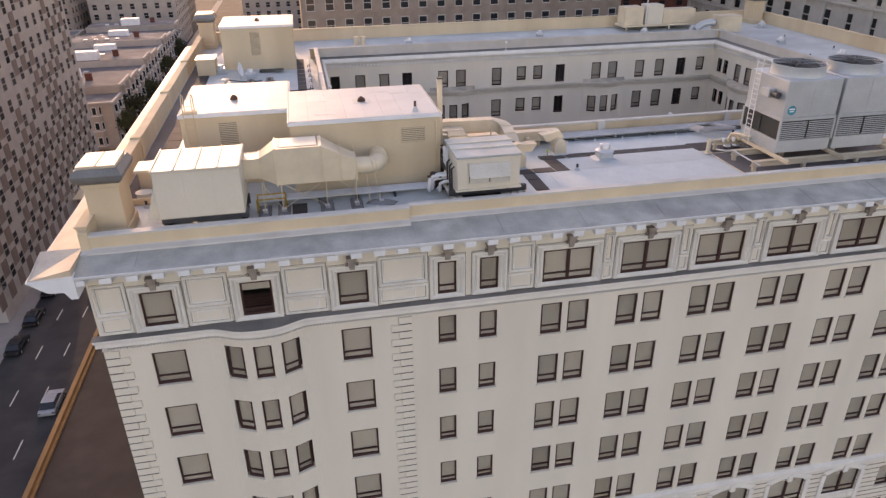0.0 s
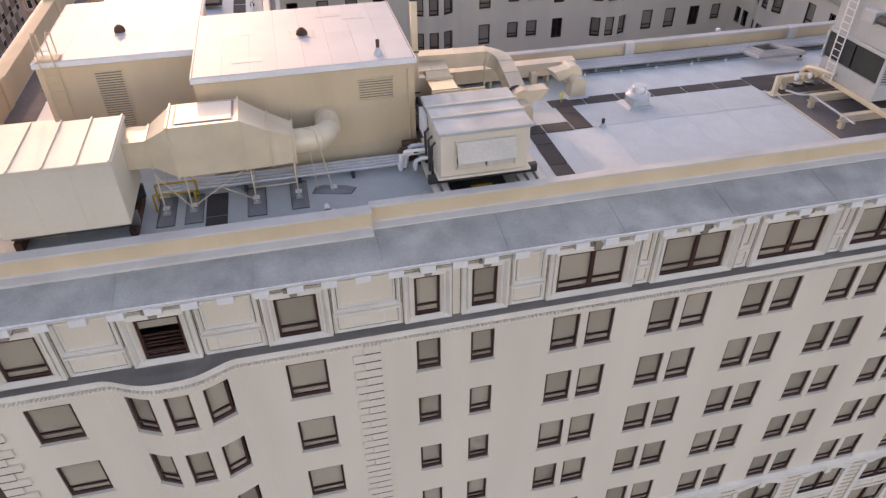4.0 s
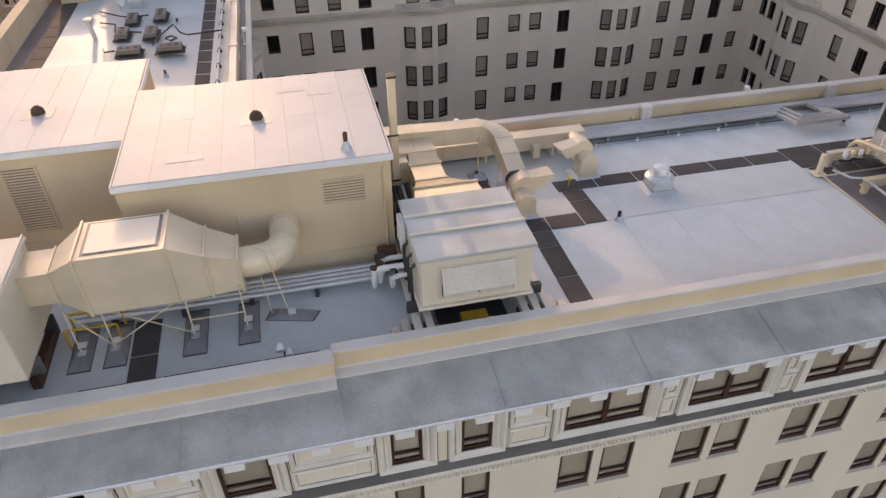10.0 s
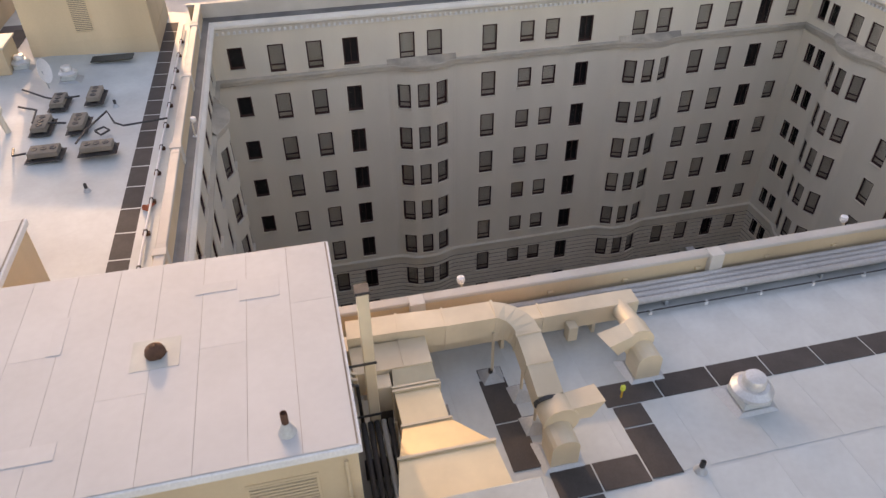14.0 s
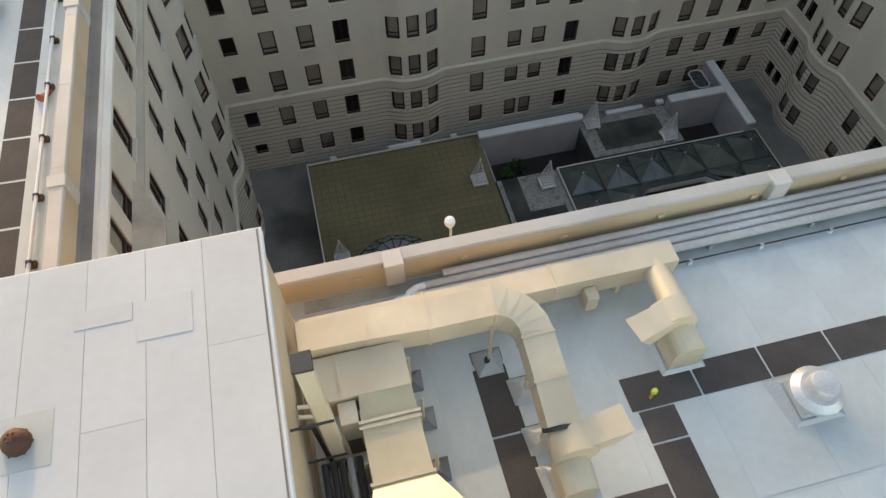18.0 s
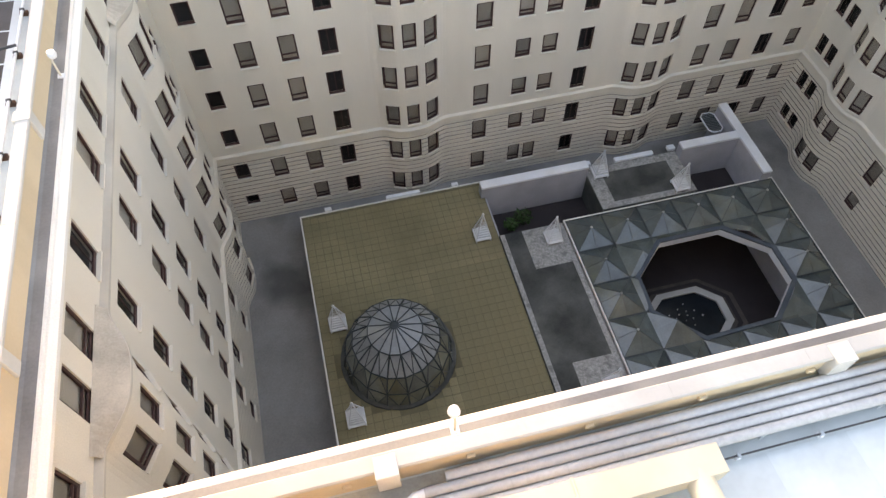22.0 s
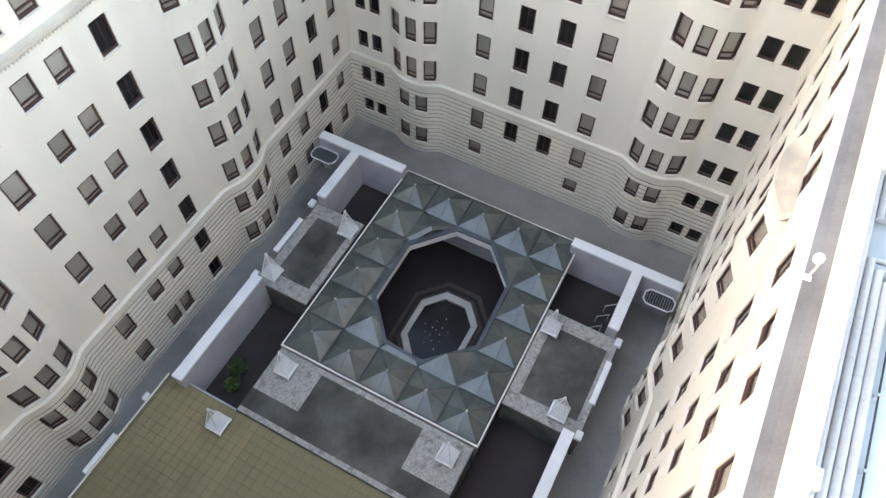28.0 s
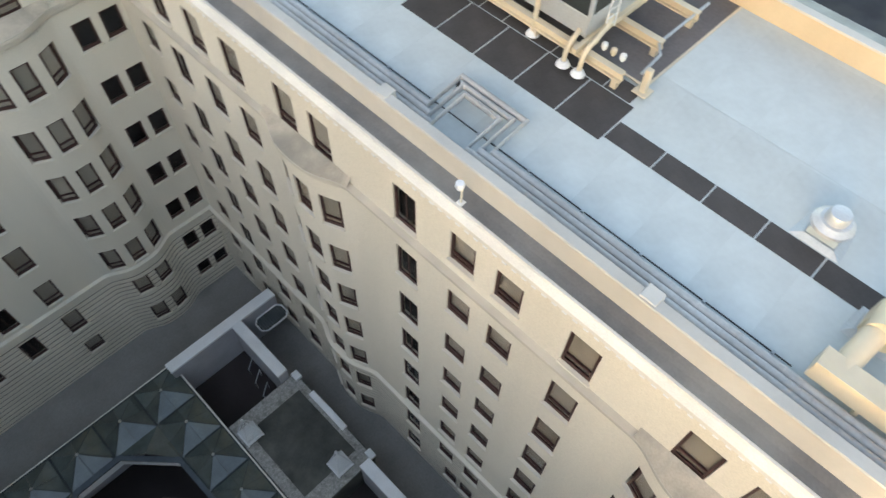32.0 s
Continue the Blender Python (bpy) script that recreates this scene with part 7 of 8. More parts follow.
nx, ny = 6, 5
cw, ch = (SK["x1"] - SK["x0"]) / nx, (SK["y1"] - SK["y0"]) / ny
zb, zt = SK["z"], SK["z"] + 0.78
for i in range(nx):
    for j in range(ny):
        x0, y0 = SK["x0"] + cw * i, SK["y0"] + ch * j
        x1, y1 = x0 + cw, y0 + ch
        c = ((x0 + x1) / 2, (y0 + y1) / 2, zt)
        base = [(x0, y0, zb), (x1, y0, zb), (x1, y1, zb), (x0, y1, zb)]
        any_pane = False
        for k in range(4):
            a, b = base[k], base[(k + 1) % 4]
            m = tuple((a[q] + b[q]) / 2 for q in range(3))
            for tri in ([a, m, c], [m, b, c]):
                for piece in clip(tri):
                    child("glass_pane", Shape().face(*piece), SKY_GLASS, field)
                    any_pane = True
        if any_pane and not (1 <= i <= nx - 2 and 1 <= j <= ny - 2):
            for k in range(4):
                a = base[k]
                b = base[(k + 1) % 4]
                m = tuple((a[q] + b[q]) / 2 for q in range(3))
                child("hip_bar", Shape().rod(Vector(a) + Z * 0.02, Vector(c) + Z * 0.02, 0.018, 5), BRONZE, field)
                child("glazing_bar", Shape().rod(Vector(m) + Z * 0.02, Vector(c) + Z * 0.02, 0.014, 5), FELT, field)
            child("apex_cap", Shape().lathe(c[0], c[1], [(0.1, zt - 0.03), (0.07, zt + 0.06), (0.01, zt + 0.08)], 8), COPING, field)
for i in range(nx + 1):
    x = SK["x0"] + cw * i
    spans = [(SK["y0"], SK["y1"])] if i in (0, nx) else [(SK["y0"], 23.7), (31.95, SK["y1"])]
    for a, b in spans:
        child("valley_gutter", Shape().box(x - 0.06, x + 0.06, a, b, zb - 0.06, zb + 0.06, 0.01), BRONZE, field)
for j in range(ny + 1):
    y = SK["y0"] + ch * j
    spans = [(SK["x0"], SK["x1"])] if j in (0, ny) else [(SK["x0"], 22.4), (33.25, SK["x1"])]
    for a, b in spans:
        child("valley_gutter", Shape().box(a, b, y - 0.06, y + 0.06, zb - 0.06, zb + 0.06, 0.01), BRONZE, field)
for b in ((SK["x0"] - 0.12, SK["x0"] - 0.02, SK["y0"] - 0.12, SK["y1"] + 0.12), (SK["x1"] + 0.02, SK["x1"] + 0.1, SK["y0"] - 0.12, SK["y1"] + 0.12), (SK["x0"] - 0.02, SK["x1"] - 0.02, SK["y0"] - 0.12, SK["y0"] - 0.02), (SK["x0"] - 0.02, SK["x1"] - 0.02, SK["y1"] + 0.02, SK["y1"] + 0.12)):
    child("rim", Shape().box(*b, zb - 0.25, zb + 0.1, 0.01), TRIM, field, "pale metal rim")
for k in range(8):
    a, b = Vector((*OCT[k], 0)), Vector((*OCT[(k + 1) % 8], 0))
    mid = Vector((27.6, 28.08, 0))
    inset = lambda p, d: p + (mid - p).normalized() * d
    a0, b0, a1, b1, a2, b2 = inset(a, -0.06), inset(b, -0.06), inset(a, 0.2), inset(b, 0.2), inset(a, 0.28), inset(b, 0.28)
    child("well_rim", Shape().hull([a0 + Z * 6.1, b0 + Z * 6.1, b2 + Z * 6.1, a2 + Z * 6.1], [a0 + Z * 6.28, b0 + Z * 6.28, b2 + Z * 6.24, a2 + Z * 6.24]), RIM, field, "blue-grey metal rim of the well")
    child("well_fascia", Shape().hull([a1 + Z * 5.5, b1 + Z * 5.5, b2 + Z * 5.5, a2 + Z * 5.5], [a1 + Z * 6.098, b1 + Z * 6.098, b2 + Z * 6.098, a2 + Z * 6.098]), WHITE, field, "white fascia of the well")
s = Shape()
for x0, x1, y0, y1 in ((19.55, 19.75, 21.1, 35.0), (35.0, 35.7, 21.1, 35.0), (19.75, 35.0, 21.1, 21.3), (19.75, 35.0, 34.8, 35.0)):
    s.box(x0, x1, y0, y1, 0.6, 5.9)
structure("wall_skylight", s, YARD_WALL, "grey wall carrying the skylight field", "wall")

pond = thing("fountain_pond", "eight-sided pond with a pale stone rim below the light well", "pond", (27.5, 28.1, 0.6))
PO = [(30.7, 28.75), (29.15, 30.15), (25.9, 30.15), (24.25, 28.75), (24.25, 26.8), (25.9, 25.4), (29.2, 25.4), (30.7, 26.75)]
for k in range(8):
    a, b = Vector((*PO[k], 0)), Vector((*PO[(k + 1) % 8], 0))
    mid = Vector((27.5, 27.75, 0))
    ai, bi = a.lerp(mid, 0.18), b.lerp(mid, 0.18)
    child("rim_stone", Shape().hull([a + Z * 0.6, b + Z * 0.6, bi + Z * 0.6, ai + Z * 0.6], [a + Z * 1.0, b + Z * 1.0, bi + Z * 1.0, ai + Z * 1.0]), LIMESTONE, pond, "pale stone rim")
child("water", Shape().prism([tuple(Vector((*p, 0)).lerp(Vector((27.5, 27.75, 0)), 0.13).xy) for p in PO], 0.62, 0.82), WATER, pond, "dark still water")
for k in range(14):
    a, r = k * 2.4, 0.3 + 0.09 * k
    child("nozzle", Shape().lathe(27.2 + r * math.cos(a), 28.0 + 0.8 * r * math.sin(a), [(0.05, 0.82), (0.05, 0.92), (0.02, 0.96)], 6), GALV, pond)
for k in range(3):
    structure("paving_ring", Shape().prism([tuple(Vector((*p, 0)).lerp(Vector((27.5, 27.75, 0)), -0.12 - 0.11 * k).xy) for p in PO], 0.6, 0.625 - 0.006 * k), TILE_DARK if k == 1 else PAVING, "patterned paving round the pond", "paving")


def shrub(x, y, z, r, label):
    t = thing("shrub", label, "shrub", (x, y, z), "courtyard shrubs")
    child("stem", Shape().rod((x, y, z), (x + 0.1, y, z + r), 0.05, 6, 0.03), BARK, t)
    g = random.Random(int(x * 31 + y))
    s = Shape()
    for k in range(170):
        d = Vector((g.gauss(0, 1), g.gauss(0, 1), g.gauss(0, 0.8))).normalized() * r * g.uniform(0.35, 1.0)
        c = Vector((x, y, z + r * 0.95)) + d
        u = Vector((g.gauss(0, 1), g.gauss(0, 1), g.gauss(0, 0.5))).normalized() * 0.16
        v = u.cross(Vector((g.gauss(0, 1), g.gauss(0, 1), g.gauss(0, 1)))).normalized() * 0.07
        s.face(c - u, c + v, c + u, c - v)
    child("leaves", s, LEAF, t)


for x, y, r in ((17.3, 37.6, 0.75), (16.2, 37.2, 0.55)):
    shrub(x, y, 3.55, r, "leafy green shrub in a sunken court")
for x, y in ((33.53, 17.20), (32.45, 17.44), (31.39, 17.61)):
    t = thing("deck_rail", "short pale metal rail in the sunken court", "rail", (x, y, 3.55), "court rails")
    child("bar", Shape().rod((x - 0.30, y - -0.39, 4.42), (x + 0.30, y + -0.39, 4.42), 0.035, 6), GALV, t)
    for k in (-1, 1):
        child("post", Shape().rod((x + 0.27 * k, y + -0.35 * k, 3.55), (x + 0.27 * k, y + -0.35 * k, 4.42), 0.028, 6), GALV, t)

# ---- streets and neighbours ----
GZ = -6.0
structure("ground", Shape().box(-1800, 1800, -1200, 2200, -9, GZ), ASPHALT, "dark asphalt of the surrounding city streets", "ground")
structure("pavement_avenue_west", Shape().box(-51.0, -47.3, -60, 122, GZ, GZ + 0.16, 0.02), SIDEWALK, "pale concrete pavement along the avenue", "pavement")
structure("pavement_avenue_far", Shape().box(-51.0, -47.8, 136, 420, GZ, GZ + 0.16, 0.02), SIDEWALK, "pale concrete pavement before the row houses", "pavement")
structure("pavement_avenue_east", Shape().box(-36.0, -35.0, -60, 120, GZ, GZ + 0.16, 0.02), SIDEWALK, "pale concrete pavement below the terrace wall", "pavement")
structure("terrace", Shape().box(-35.0, WX, -40, 75, GZ, -3.0), TERRACE, "dark stained flat terrace roof beside the hotel", "terrace")
structure("terrace_wall", Shape().box(-35.0, -34.5, -40, 75, -3.0, -2.35, 0.03), KERB, "ochre parapet along the terrace edge", "parapet")
structure("terrace_wall_base", Shape().box(-34.5, -34.2, -40, 75, -3.0, -2.75, 0.02), KERB, "low ochre kerb inside the terrace parapet", "kerb")
dash = Shape().box(-0.07, 0.07, 0, 3.0, 0, 0.012).mesh("lane_dash", LANE)
k = 0
for x in (-43.2, -39.8):
    for j in range(22):
        d = new("lane_dash", dash)
        d.location = (x, 14 + 9.5 * j, GZ)
        tagged(d, "white painted lane dash on the avenue", "road marking", "lane dashes")
for x, y in ((-24.5, 20.0), (-27.0, 33.0), (-22.0, 27), (-30, 20), (-25.5, 42)):
    vent_pipe(x, y, -3.0, 0.5, 0.12)
for k, (x, y) in enumerate(((-26.0, 12.6), (-23.2, 13.2))):
    t = thing("gooseneck_duct", "grey gooseneck exhaust duct on the dark terrace", "duct", (x, y, -3), "terrace ducts")
    child("curb", Shape().box(x - 0.7, x + 0.7, y - 0.6, y + 0.6, -3, -2.8, 0.02), GALV, t)
    child("box", Shape().hull([(x - 0.5, y - 0.4, -2.8), (x + 0.5, y - 0.4, -2.8), (x + 0.5, y + 0.4, -2.8), (x - 0.5, y + 0.4, -2.8)], [(x - 0.35, y - 0.3, -1.6), (x + 0.35, y - 0.3, -1.6), (x + 0.35, y + 0.3, -1.6), (x - 0.35, y + 0.3, -1.6)]), GALV, t)
    child("scroll", Shape().rod((x - 0.35, y + 0.1, -1.1), (x + 0.35, y + 0.1, -1.1), 0.65, 16), GALV, t, "", True)
    child("pipe", Shape().tube([(x + 0.3, y + 0.4, -1.0), (x + 0.6, y + 1.6, -0.9), (x + 1.4, y + 2.4, -0.9), (-16.6, y + 2.6, -0.9)], 0.45, 12), SHEET, t, "tan round pipe to the hotel wall", True)
t = thing("terrace_shed", "low terrace plant house with a pale ribbed roof", "shed", (-21, 8.5, -3))
child("body", Shape().box(-25.2, -17.2, 4.5, 10.0, -3, -1.2), TAN, t)
for j in range(8):
    child("roof_panel", Shape().box(-25.4 + 1.03 * j, -24.4 + 1.03 * j, 4.3, 10.2, -1.2, -1.08, 0.02), UNIT, t)

# low annex with dark hipped roofs below the south front
annex = thing("annex", "low annex with dark slate roofs below the hotel front", "building", (25, -6, GZ))
child("wall", Shape().box(8.0, 44.0, -11.5, -0.6, GZ, -1.4), LIMESTONE, annex)
child("roof", Shape().hull([(7.6, -12.0, -1.4), (44.4, -12.0, -1.4), (44.4, -0.55, -1.4), (7.6, -0.55, -1.4)], [(9.6, -7.0, 0.15), (42.4, -7.0, 0.15), (42.4, -0.56, 0.15), (9.6, -0.56, 0.15)]), SLATE, annex, "dark ribbed roof")
for c in (20.1, 33.1):
    lo = [(c - 2.7, -7.5, -0.5), (c + 2.7, -7.5, -0.5), (c + 2.7, -0.55, -0.5), (c - 2.7, -0.55, -0.5)]
    hi = [(c - 2.5, -7.3, 0.6), (c + 2.5, -7.3, 0.6), (c + 2.5, -0.56, 0.6), (c - 2.5, -0.56, 0.6)]
    d = child("dormer", Shape().hull(lo, hi), SLATE, annex, "dark hipped dormer roof beside the wall")
    part("dormer_top", Shape().hull(hi, [(c - 1.1, -5.6, 1.75), (c + 1.1, -5.6, 1.75), (c + 1.1, -0.57, 1.75), (c - 1.1, -0.57, 1.75)]), SLATE, d)
    part("eave_trim", Shape().box(c - 2.7, c + 2.7, -7.62, -7.5, -0.62, -0.44, 0.02), SHEET, d)
for j in range(60):
    x = 10 + 0.55 * j
    child("roof_rib", Shape().rod((x, -11.8, -1.28), (x, -7.0, 0.18), 0.03, 4), SLATE, annex)
for x in (22.0, 33.4, 10.6):
    ring = lambda r, z: [(x + r * math.cos(a), -4.2 + r * 1.15 * math.sin(a), z) for a in [(q + 0.5) * math.tau / 8 for q in range(8)]]
    child("turret_roof", Shape().rings([ring(3.1, -1.0), ring(3.0, -0.4), ring(2.2, 1.0), ring(0.9, 1.35)]), SLATE, annex, "dark many-sided hipped roof")


def city_block(label, x0, x1, y0, y1, top, wall, roof_mat, faces, storey=3.4, bay=3.0, win=(1.3, 1.9), base=None, first=1.2, name="building", parapet=0.7, trim=None, rows=(-99, 999), joined=True, group=""):
    """A neighbouring building: walls, roof, parapet, and windows on the faces named, between the heights in rows."""
    z0 = GZ if base is None else base
    t = thing(name, label, "building", ((x0 + x1) / 2, (y0 + y1) / 2, z0), group)
    child("wall", Shape().box(x0, x1, y0, y1, z0, top), wall, t)
    child("roof", Shape().box(x0 + 0.3, x1 - 0.3, y0 + 0.3, y1 - 0.3, top, top + 0.05), roof_mat, t)
    s = Shape()
    for b in ((x0, x1, y0, y0 + 0.3), (x0, x1, y1 - 0.3, y1), (x0, x0 + 0.3, y0 + 0.3, y1 - 0.3), (x1 - 0.3, x1, y0 + 0.3, y1 - 0.3)):
        s.box(*b, top, top + parapet)
    child("parapet", s, trim or wall, t)
    g = random.Random(int(x0 * 7 + y0 * 3 + top))
    w, h = win
    frame_s = lambda s, m=None: s.box(-w / 2 - 0.12, w / 2 + 0.12, -0.1, 0.02, -0.14, 0, 0, m).box(-w / 2 - 0.12, -w / 2, -0.07, 0.02, 0, h, 0, m).box(w / 2, w / 2 + 0.12, -0.07, 0.02, 0, h, 0, m).box(-w / 2 - 0.12, w / 2 + 0.12, -0.1, 0.02, h, h + 0.16, 0, m).box(-w / 2, w / 2, -0.05, 0.0, h * 0.48, h * 0.54, 0, m)
    pane_s = lambda s, m=None: s.box(-w / 2, w / 2, -0.03, 0.0, 0, h, 0, m)
    fm, pm_ = frame_s(Shape()).mesh("window", trim or wall), pane_s(Shape()).mesh("pane", CAR_GLASS)
    far_frames, far_panes = Shape(), Shape()
    for f in faces:
        if f in "ew":
            length, put = y1 - y0, (lambda u, z: Matrix.Translation((x1 if f == "e" else x0, y0 + u, z)) @ Matrix.Rotation(radians(90 if f == "e" else -90), 4, "Z"))
        else:
            length, put = x1 - x0, (lambda u, z: Matrix.Translation((x0 + u, y0 if f == "s" else y1, z)) @ Matrix.Rotation(radians(0 if f == "s" else 180), 4, "Z"))
        n = int(length / bay)
        z = z0 + first
        while z + h < top - 0.3:
            for i in range(n if rows[0] < z < rows[1] else 0):
                m = put((i + 0.5) * length / n, z)
                if joined:
                    frame_s(far_frames, m)
                    pane_s(far_panes, m)
                else:
                    fr = child("window", fm, trim or wall, t)
                    fr.matrix_basis = m
                    part("pane", pm_, CAR_GLASS, fr)
            z += storey
    if far_frames.v:
        tagged(child("window_frames", far_frames, trim or wall, t), kind="stuff")
        tagged(child("window_panes", far_panes, CAR_GLASS, t), kind="stuff")
    return t


# patterned apartment tower on the avenue
tower = city_block("tall apartment tower with patchy pale and brown panels", -80, -49.5, 62, 121, 44, TOWER_LIGHT, ROOF_GREY, "e", 3.3, 3.9, (1.5, 1.9), None, 4.5, "apartment_tower", 0.8, joined=False)
g = random.Random(12)
pm = Shape().box(-0.06, 0.05, -0.98, 0.98, 0, 2.35, 0.01).mesh("panel", TOWER_DARK)
for i in range(15):
    for z in range(15):
        low = z < 5
        if g.random() < (0.95 if low else 0.45):
            p = child("panel", pm, TOWER_DARK, tower)
            p.matrix_basis = Matrix.Translation((-49.46, 62 + (i + 0.02) * 59 / 15, GZ + 2.2 + 3.3 * z))
ps = Shape().box(-1.0, 1.0, -0.05, 0.05, 0, 2.35, 0.01).mesh("panel", TOWER_DARK)
for i in range(8):
    for z in range(15):
        if g.random() < (0.95 if z < 5 else 0.45):
            p = child("panel", ps, TOWER_DARK, tower)
            p.matrix_basis = Matrix.Translation((-78 + 3.7 * i, 61.96, GZ + 2.2 + 3.3 * z))
child("canopy", Shape().box(-49.4, -46.8, 98, 103, -2.2, -1.9, 0.03), SHEET, tower, "flat entrance canopy")
for y in (98.3, 102.7):
    child("canopy_post", Shape().rod((-47.1, y, GZ + 0.16), (-47.1, y, -2.2), 0.1, 8), STEEL, tower)


def row_house(x, y, w, depth, top, shade, k):
    """A bay-fronted row house facing east."""
    t = thing("row_house", "bay-fronted painted row house with a flat grey roof", "house", (x - depth / 2, y + w / 2, GZ), "row houses on the avenue")
    child("wall", Shape().box(x - depth, x, y, y + w - 0.05, GZ, top), HOUSE, t)
    child("roof", Shape().box(x - depth + 0.2, x - 0.2, y + 0.2, y + w - 0.25, top, top + 0.06), ROOF_GREY, t)
    child("cornice", Shape().box(x - 0.1, x + 0.55, y - 0.02, y + w - 0.03, top - 0.35, top + 0.35, 0.05), HOUSE, t)
    pane = Shape().box(-0.02, 0.03, -0.42, 0.42, 0, 1.6).mesh("pane", CAR_GLASS)
    fr = Shape().box(-0.02, 0.06, -0.55, -0.42, -0.12, 1.75).box(-0.02, 0.06, 0.42, 0.55, -0.12, 1.75).box(-0.02, 0.06, -0.42, 0.42, 1.6, 1.75).box(-0.02, 0.1, -0.42, 0.42, -0.12, 0).mesh("window", WHITE)
    for b in range(2):
        c = y + w * (0.27 + 0.46 * b)
        o = [(x - 0.05, c - 1.25), (x + 0.8, c - 0.75), (x + 0.8, c + 0.75), (x - 0.05, c + 1.25)]
        child("bay", Shape().prism(o, GZ + 0.8, top - 0.4), HOUSE, t)
        for s in range(3):
            z = GZ + 1.6 + 3.6 * s
            if z + 1.7 > top - 0.3:
                continue
            for px_, py_, rot in ((x + 0.81, c - 0.01, 0), (x + 0.38, c - 1.03, -60), (x + 0.38, c + 1.03, 60)):
                f = child("window", fr, WHITE, t)
                f.matrix_basis = Matrix.Translation((px_, py_, z)) @ Matrix.Rotation(radians(rot), 4, "Z") @ Matrix.Diagonal((1, 0.72 if rot else 1, 1, 1))
                part("pane", pane, CAR_GLASS, f)
            child("band", Shape().prism([(p[0] + 0.06, p[1]) for p in o], z - 0.5, z - 0.3), WHITE, t)
    if k == 0:
        for b in range(3):
            c = x - 4.0 - 7.2 * b
            o = [(c - 1.5, y + 0.05), (c - 0.9, y - 0.8), (c + 0.9, y - 0.8), (c + 1.5, y + 0.05)]
            child("bay", Shape().prism(o, GZ + 0.8, top - 0.4), HOUSE, t)
            for s in range(4):
                z = GZ + 1.6 + 3.6 * s
                if z + 1.7 > top - 0.3:
                    continue
                for px_, py_, rot in ((c, y - 0.81, -90), (c - 1.2, y - 0.38, -150), (c + 1.2, y - 0.38, -30)):
                    f = child("window", fr, WHITE, t)
                    f.matrix_basis = Matrix.Translation((px_, py_, z)) @ Matrix.Rotation(radians(rot), 4, "Z") @ Matrix.Diagonal((1, 1 if rot == -90 else 0.72, 1, 1))
                    part("pane", pane, CAR_GLASS, f)
                child("band", Shape().prism([(p[0], p[1] - 0.06) for p in o], z - 0.5, z - 0.3), WHITE, t)
        child("cornice", Shape().box(x - depth, x + 0.55, y - 0.9, y, top - 0.35, top + 0.35, 0.05), HOUSE, t, "moulded cornice over the side bays")
    if k % 2 == 0:
        child("stair_box", Shape().box(x - depth * 0.6, x - depth * 0.4, y + 1.0, y + 4.0, top + 0.06, top + 2.4, 0.03), WHITE, t, "white stair head on the roof")
    if k % 3 == 1:
        child("chimney", Shape().box(x - depth * 0.3, x - depth * 0.25, y + w * 0.6, y + w * 0.6 + 0.9, top + 0.06, top + 1.8, 0.02), BRICK_RED, t)
    for j in range(4):
        child("skylight", Shape().box(x - depth * 0.8 + 3.2 * j, x - depth * 0.8 + 3.2 * j + 1.2, y + w * 0.3, y + w * 0.3 + 1.4, top + 0.06, top + 0.4, 0.05), GALV, t)


y = 140.0
for k in range(11):
    w = 9.5 + (k * 7 % 4) * 0.6
    row_house(-49.8, y, w, 30, 5.2 + (k * 5 % 3) * 0.9, k, k)
    y += w
for k in range(8):
    city_block("flat-roofed house behind the avenue", -112, -82, 140 + 14 * k, 153 + 14 * k, 3.5 + (k % 3) * 1.4, HOUSE, ROOF_GREY, "", 3.4, 3.0, name="house")
for i, (x0, x1, y0, y1, top, m) in enumerate(((-120, -88, 262, 300, 16, BRICK_TAN), (-84, -52, 270, 305, 14, HOUSE), (-130, -95, 330, 370, 30, BRICK_RED), (-90, -56, 320, 360, 26, BRICK_TAN), (-28, 2, 290, 330, 12, HOUSE), (8, 50, 270, 310, 18, BRICK_TAN), (-25, 20, 360, 400, 26, TOWER_LIGHT), (-160, -128, 200, 260, 20, BRICK_RED))):
    city_block("distant city apartment block with rows of windows", x0, x1, y0, y1, top, m, ROOF_GREY, "se" if x0 < -40 else "s", 3.6, 4.2, (1.6, 2.0), name="apartment_block")
for i in range(9):
    city_block("low flat-roofed building across the avenue", -30 + (i % 3) * 1.0, -8 - (i % 2) * 3, 128 + 16 * i, 142 + 16 * i, 2.5 + (i * 3 % 4) * 1.5, HOUSE if i % 2 else TOWER_LIGHT, ROOF_GREY, "w", 3.4, 3.0, name="house")
city_block("big tan brick apartment house behind the hotel", -4.9, 52.0, 92, 122, 62, BRICK_TAN, ROOF_GREY, "s", 3.5, 3.1, (1.25, 1.95), None, 1.2, "apartment_house", 0.9, trim=LIMESTONE, rows=(20, 56), joined=False)
city_block("dark red brick building behind the corner", 55, 70, 100, 120, 60, BRICK_RED, ROOF_GREY, "s", 3.6, 3.4, (1.2, 1.9), name="apartment_house", rows=(20, 56), joined=True)
ornate = city_block("ornate limestone building across the side street", 70, 110, 6, 108, 56, LIMESTONE, ROOF_GREY, "w", 4.2, 4.3, (1.5, 2.6), None, 1.6, "ornate_building", 1.2, rows=(20, 54), joined=True)
city_block("pale apartment house across the street", 62, 66, 108, 112, 20, LIMESTONE, ROOF_GREY, "", name="house")
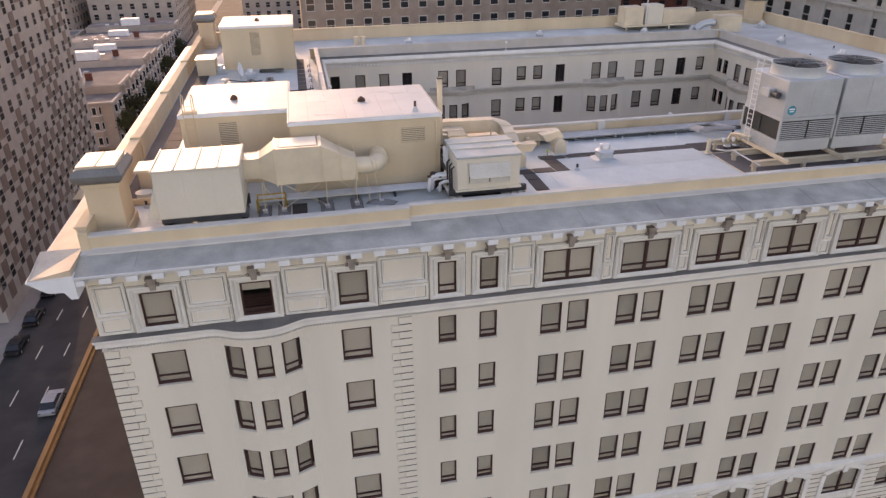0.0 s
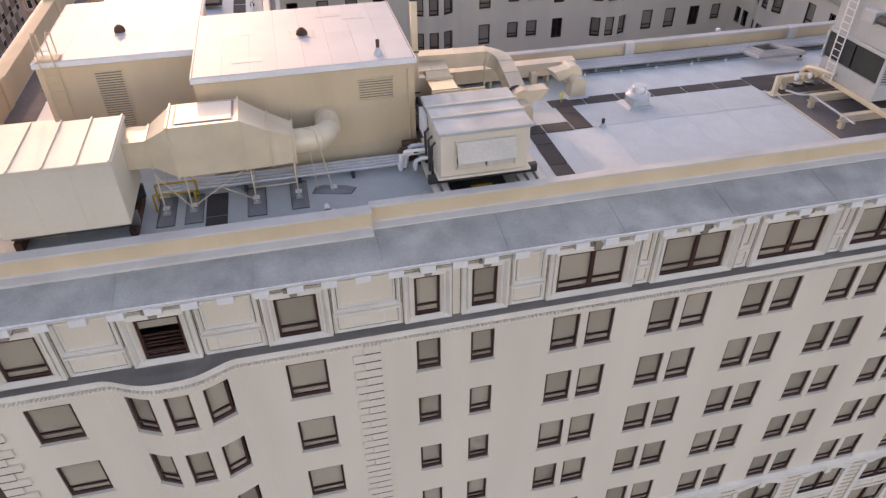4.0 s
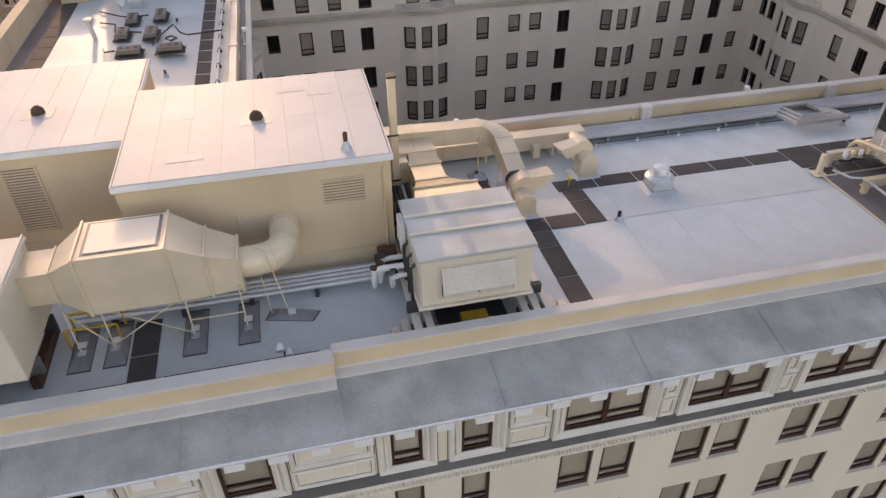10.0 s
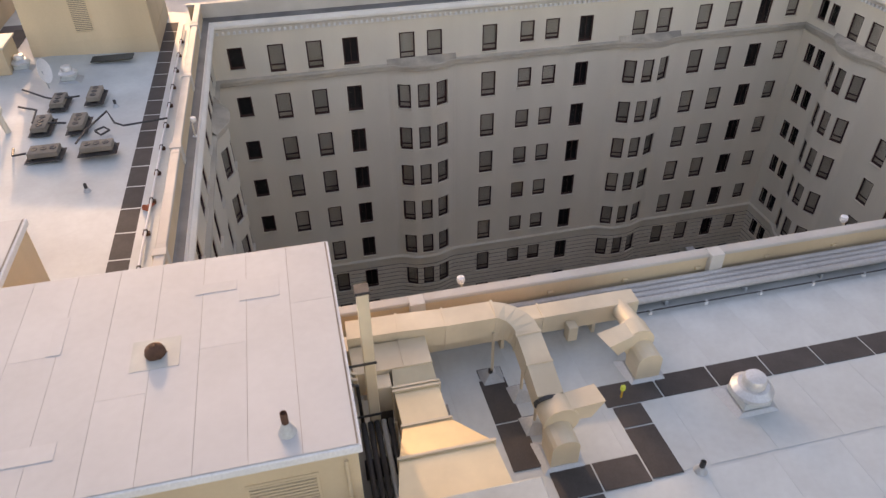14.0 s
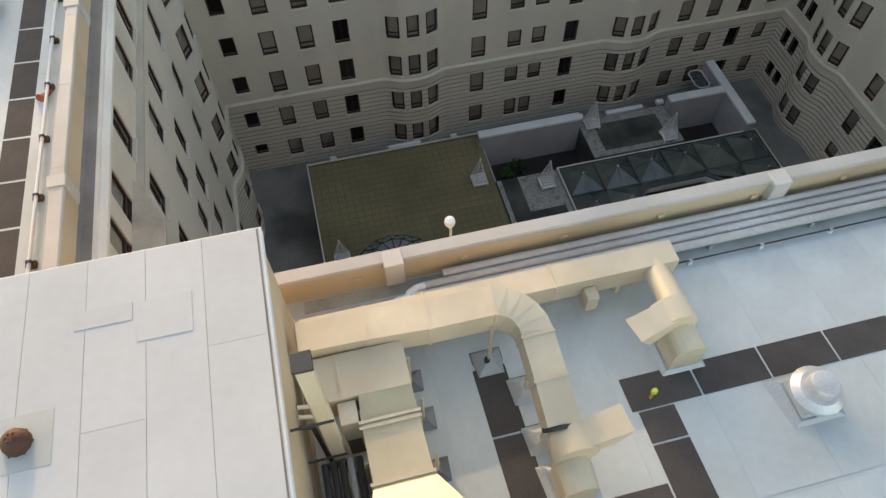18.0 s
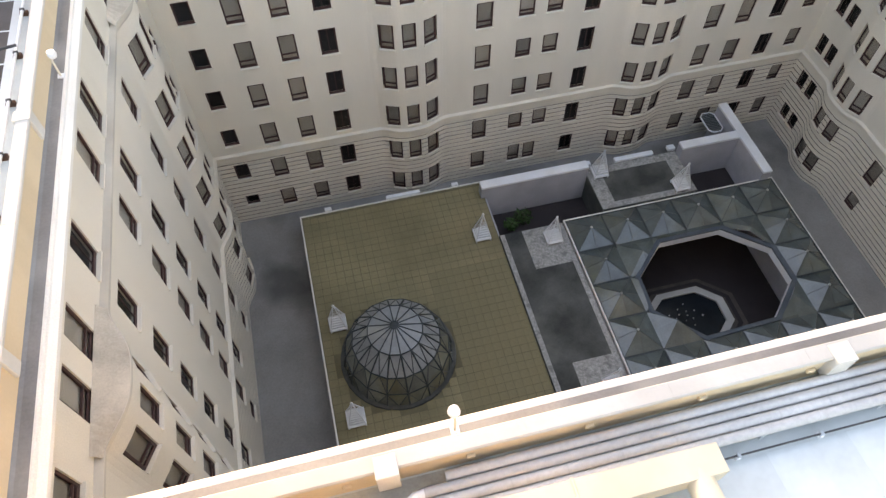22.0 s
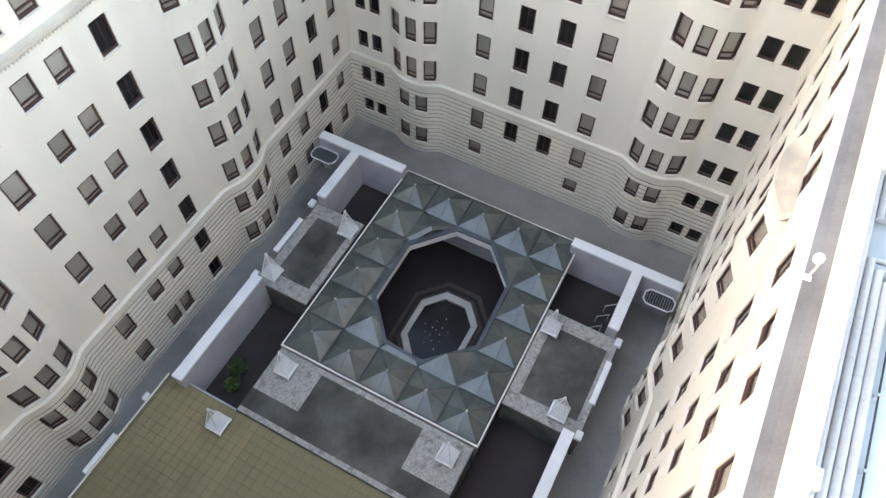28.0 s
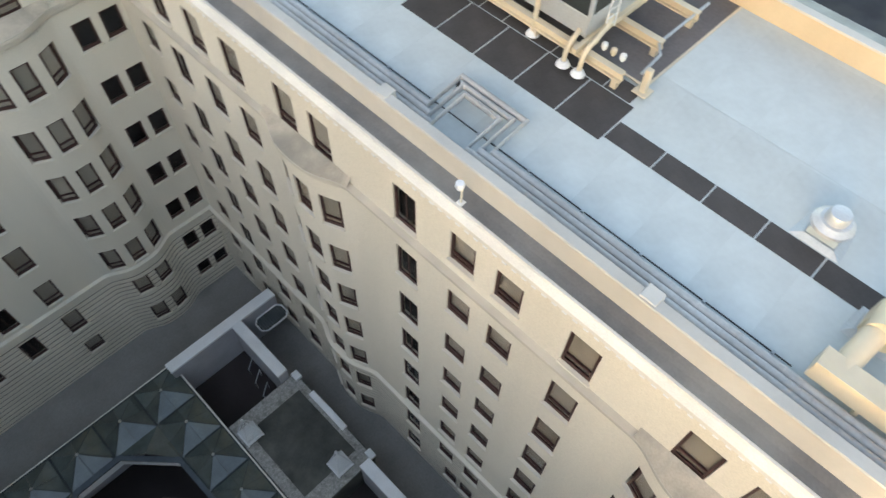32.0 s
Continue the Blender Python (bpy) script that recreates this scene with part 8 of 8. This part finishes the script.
for z in [GZ + 1.6 + 4.2 * j for j in range(12)]:
    child("string_course", Shape().box(69.6, 70.0, 6, 108, z - 0.7, z - 0.35, 0.05), LIMESTONE, ornate)
for j in range(22):
    child("pilaster", Shape().box(69.75, 70.0, 6.2 + 4.64 * j, 7.0 + 4.64 * j, GZ, 55), LIMESTONE, ornate)


def street_tree(x, y, h, seed):
    t = thing("street_tree", "dark full-leaved street tree beside parked cars", "tree", (x, y, GZ + 0.16), "street trees")
    g = random.Random(seed)
    child("trunk", Shape().rod((x, y, GZ + 0.1), (x + 0.2, y, GZ + h * 0.45), 0.22, 8, 0.13), BARK, t)
    s = Shape()
    tips = []
    for k in range(9):
        a = k * 2.4
        e = Vector((x + math.cos(a) * h * 0.24 * g.uniform(0.5, 1.1), y + math.sin(a) * h * 0.24 * g.uniform(0.5, 1.1), GZ + h * g.uniform(0.55, 0.92)))
        child("limb", Shape().rod((x + 0.2, y, GZ + h * 0.4), e, 0.1, 6, 0.03), BARK, t)
        tips.append(e)
    for k in range(1500):
        c = tips[k % 9] + Vector((g.gauss(0, 1), g.gauss(0, 1), g.gauss(0, 0.9))) * h * 0.095
        u = Vector((g.gauss(0, 1), g.gauss(0, 1), g.gauss(0, 1))).normalized() * 0.3
        v = u.orthogonal().normalized() * 0.17
        s.face(c - u, c + v, c + u, c - v)
    child("crown", s, TREE_LEAF, t)


for k, (x, y, h) in enumerate(((-48.4, 143, 8.5), (-48.6, 152, 10.5), (-48.4, 176, 8), (-48.5, 205, 9), (-48.5, 236, 9))):
    street_tree(x, y, h, k + 3)


def car(x, y, paint, label, heading=0.0):
    t = thing("car", label, "car", (0, 0, 0), "cars on the avenue")
    L, W = 2.25, 0.9
    low = [(-L, 0.45), (-L + 0.05, 0.75), (-1.0, 0.95), (1.3, 0.92), (L - 0.1, 0.78), (L, 0.45), (L - 0.1, 0.28), (-L + 0.1, 0.28)]
    child("body", Shape().rings([[(s * W, yy, zz) for yy, zz in low] for s in (-1, 1)]), paint, t)
    cab = [(-1.75, 0.9), (-1.2, 1.38), (0.45, 1.42), (1.2, 0.92)]
    child("cabin", Shape().rings([[(s * W * (0.8 if zz > 1 else 0.93), yy, zz) for yy, zz in cab] for s in (-1, 1)]), CAR_GLASS, t, "tinted glasshouse")
    child("roof", Shape().box(-0.7, 0.7, -1.15, 0.4, 1.4, 1.47, 0.03), paint, t)
    for s in (-1, 1):
        for yy in (-1.35, 1.4):
            w = child("wheel", Shape().rod((s * 0.72, yy, 0.33), (s * 0.92, yy, 0.33), 0.33, 14), TYRE, t)
            child("rim", Shape().rod((s * 0.9, yy, 0.33), (s * 0.93, yy, 0.33), 0.2, 10), GALV, w)
        child("headlight", Shape().box(s * 0.72 - 0.14, s * 0.72 + 0.14, L - 0.12, L - 0.02, 0.6, 0.74, 0.02), UNIT_WHITE, t)
        child("tail_light", Shape().box(s * 0.72 - 0.14, s * 0.72 + 0.14, -L - 0.005, -L + 0.08, 0.62, 0.76, 0.02), RUST, t)
    t.matrix_basis = pose(x, y, GZ, 0, 0, heading)
    return t


car(-38.2, 41.5, CAR_SILVER, "silver saloon car driving on the avenue")
first = car(-46.2, 62.0, CAR_DARK, "dark car parked at the kerb")
for x, y in ((-46.2, 70.2), (-46.2, 55.0), (-46.3, 132), (-46.3, 144), (-46.3, 150), (-46.3, 156.5), (-46.3, 163), (-46.3, 170), (-46.3, 176), (-46.3, 184), (-46.3, 191), (-46.3, 199), (-46.3, 207), (-37.2, 150), (-37.2, 158)):
    copy_thing(first, pose(x, y, GZ))
for x, y in ((-39.6, 70), (-46.3, 125), (-46.2, 108), (-42, 190)):
    c = car(x, y, CAR_SILVER, "pale car standing in the avenue")
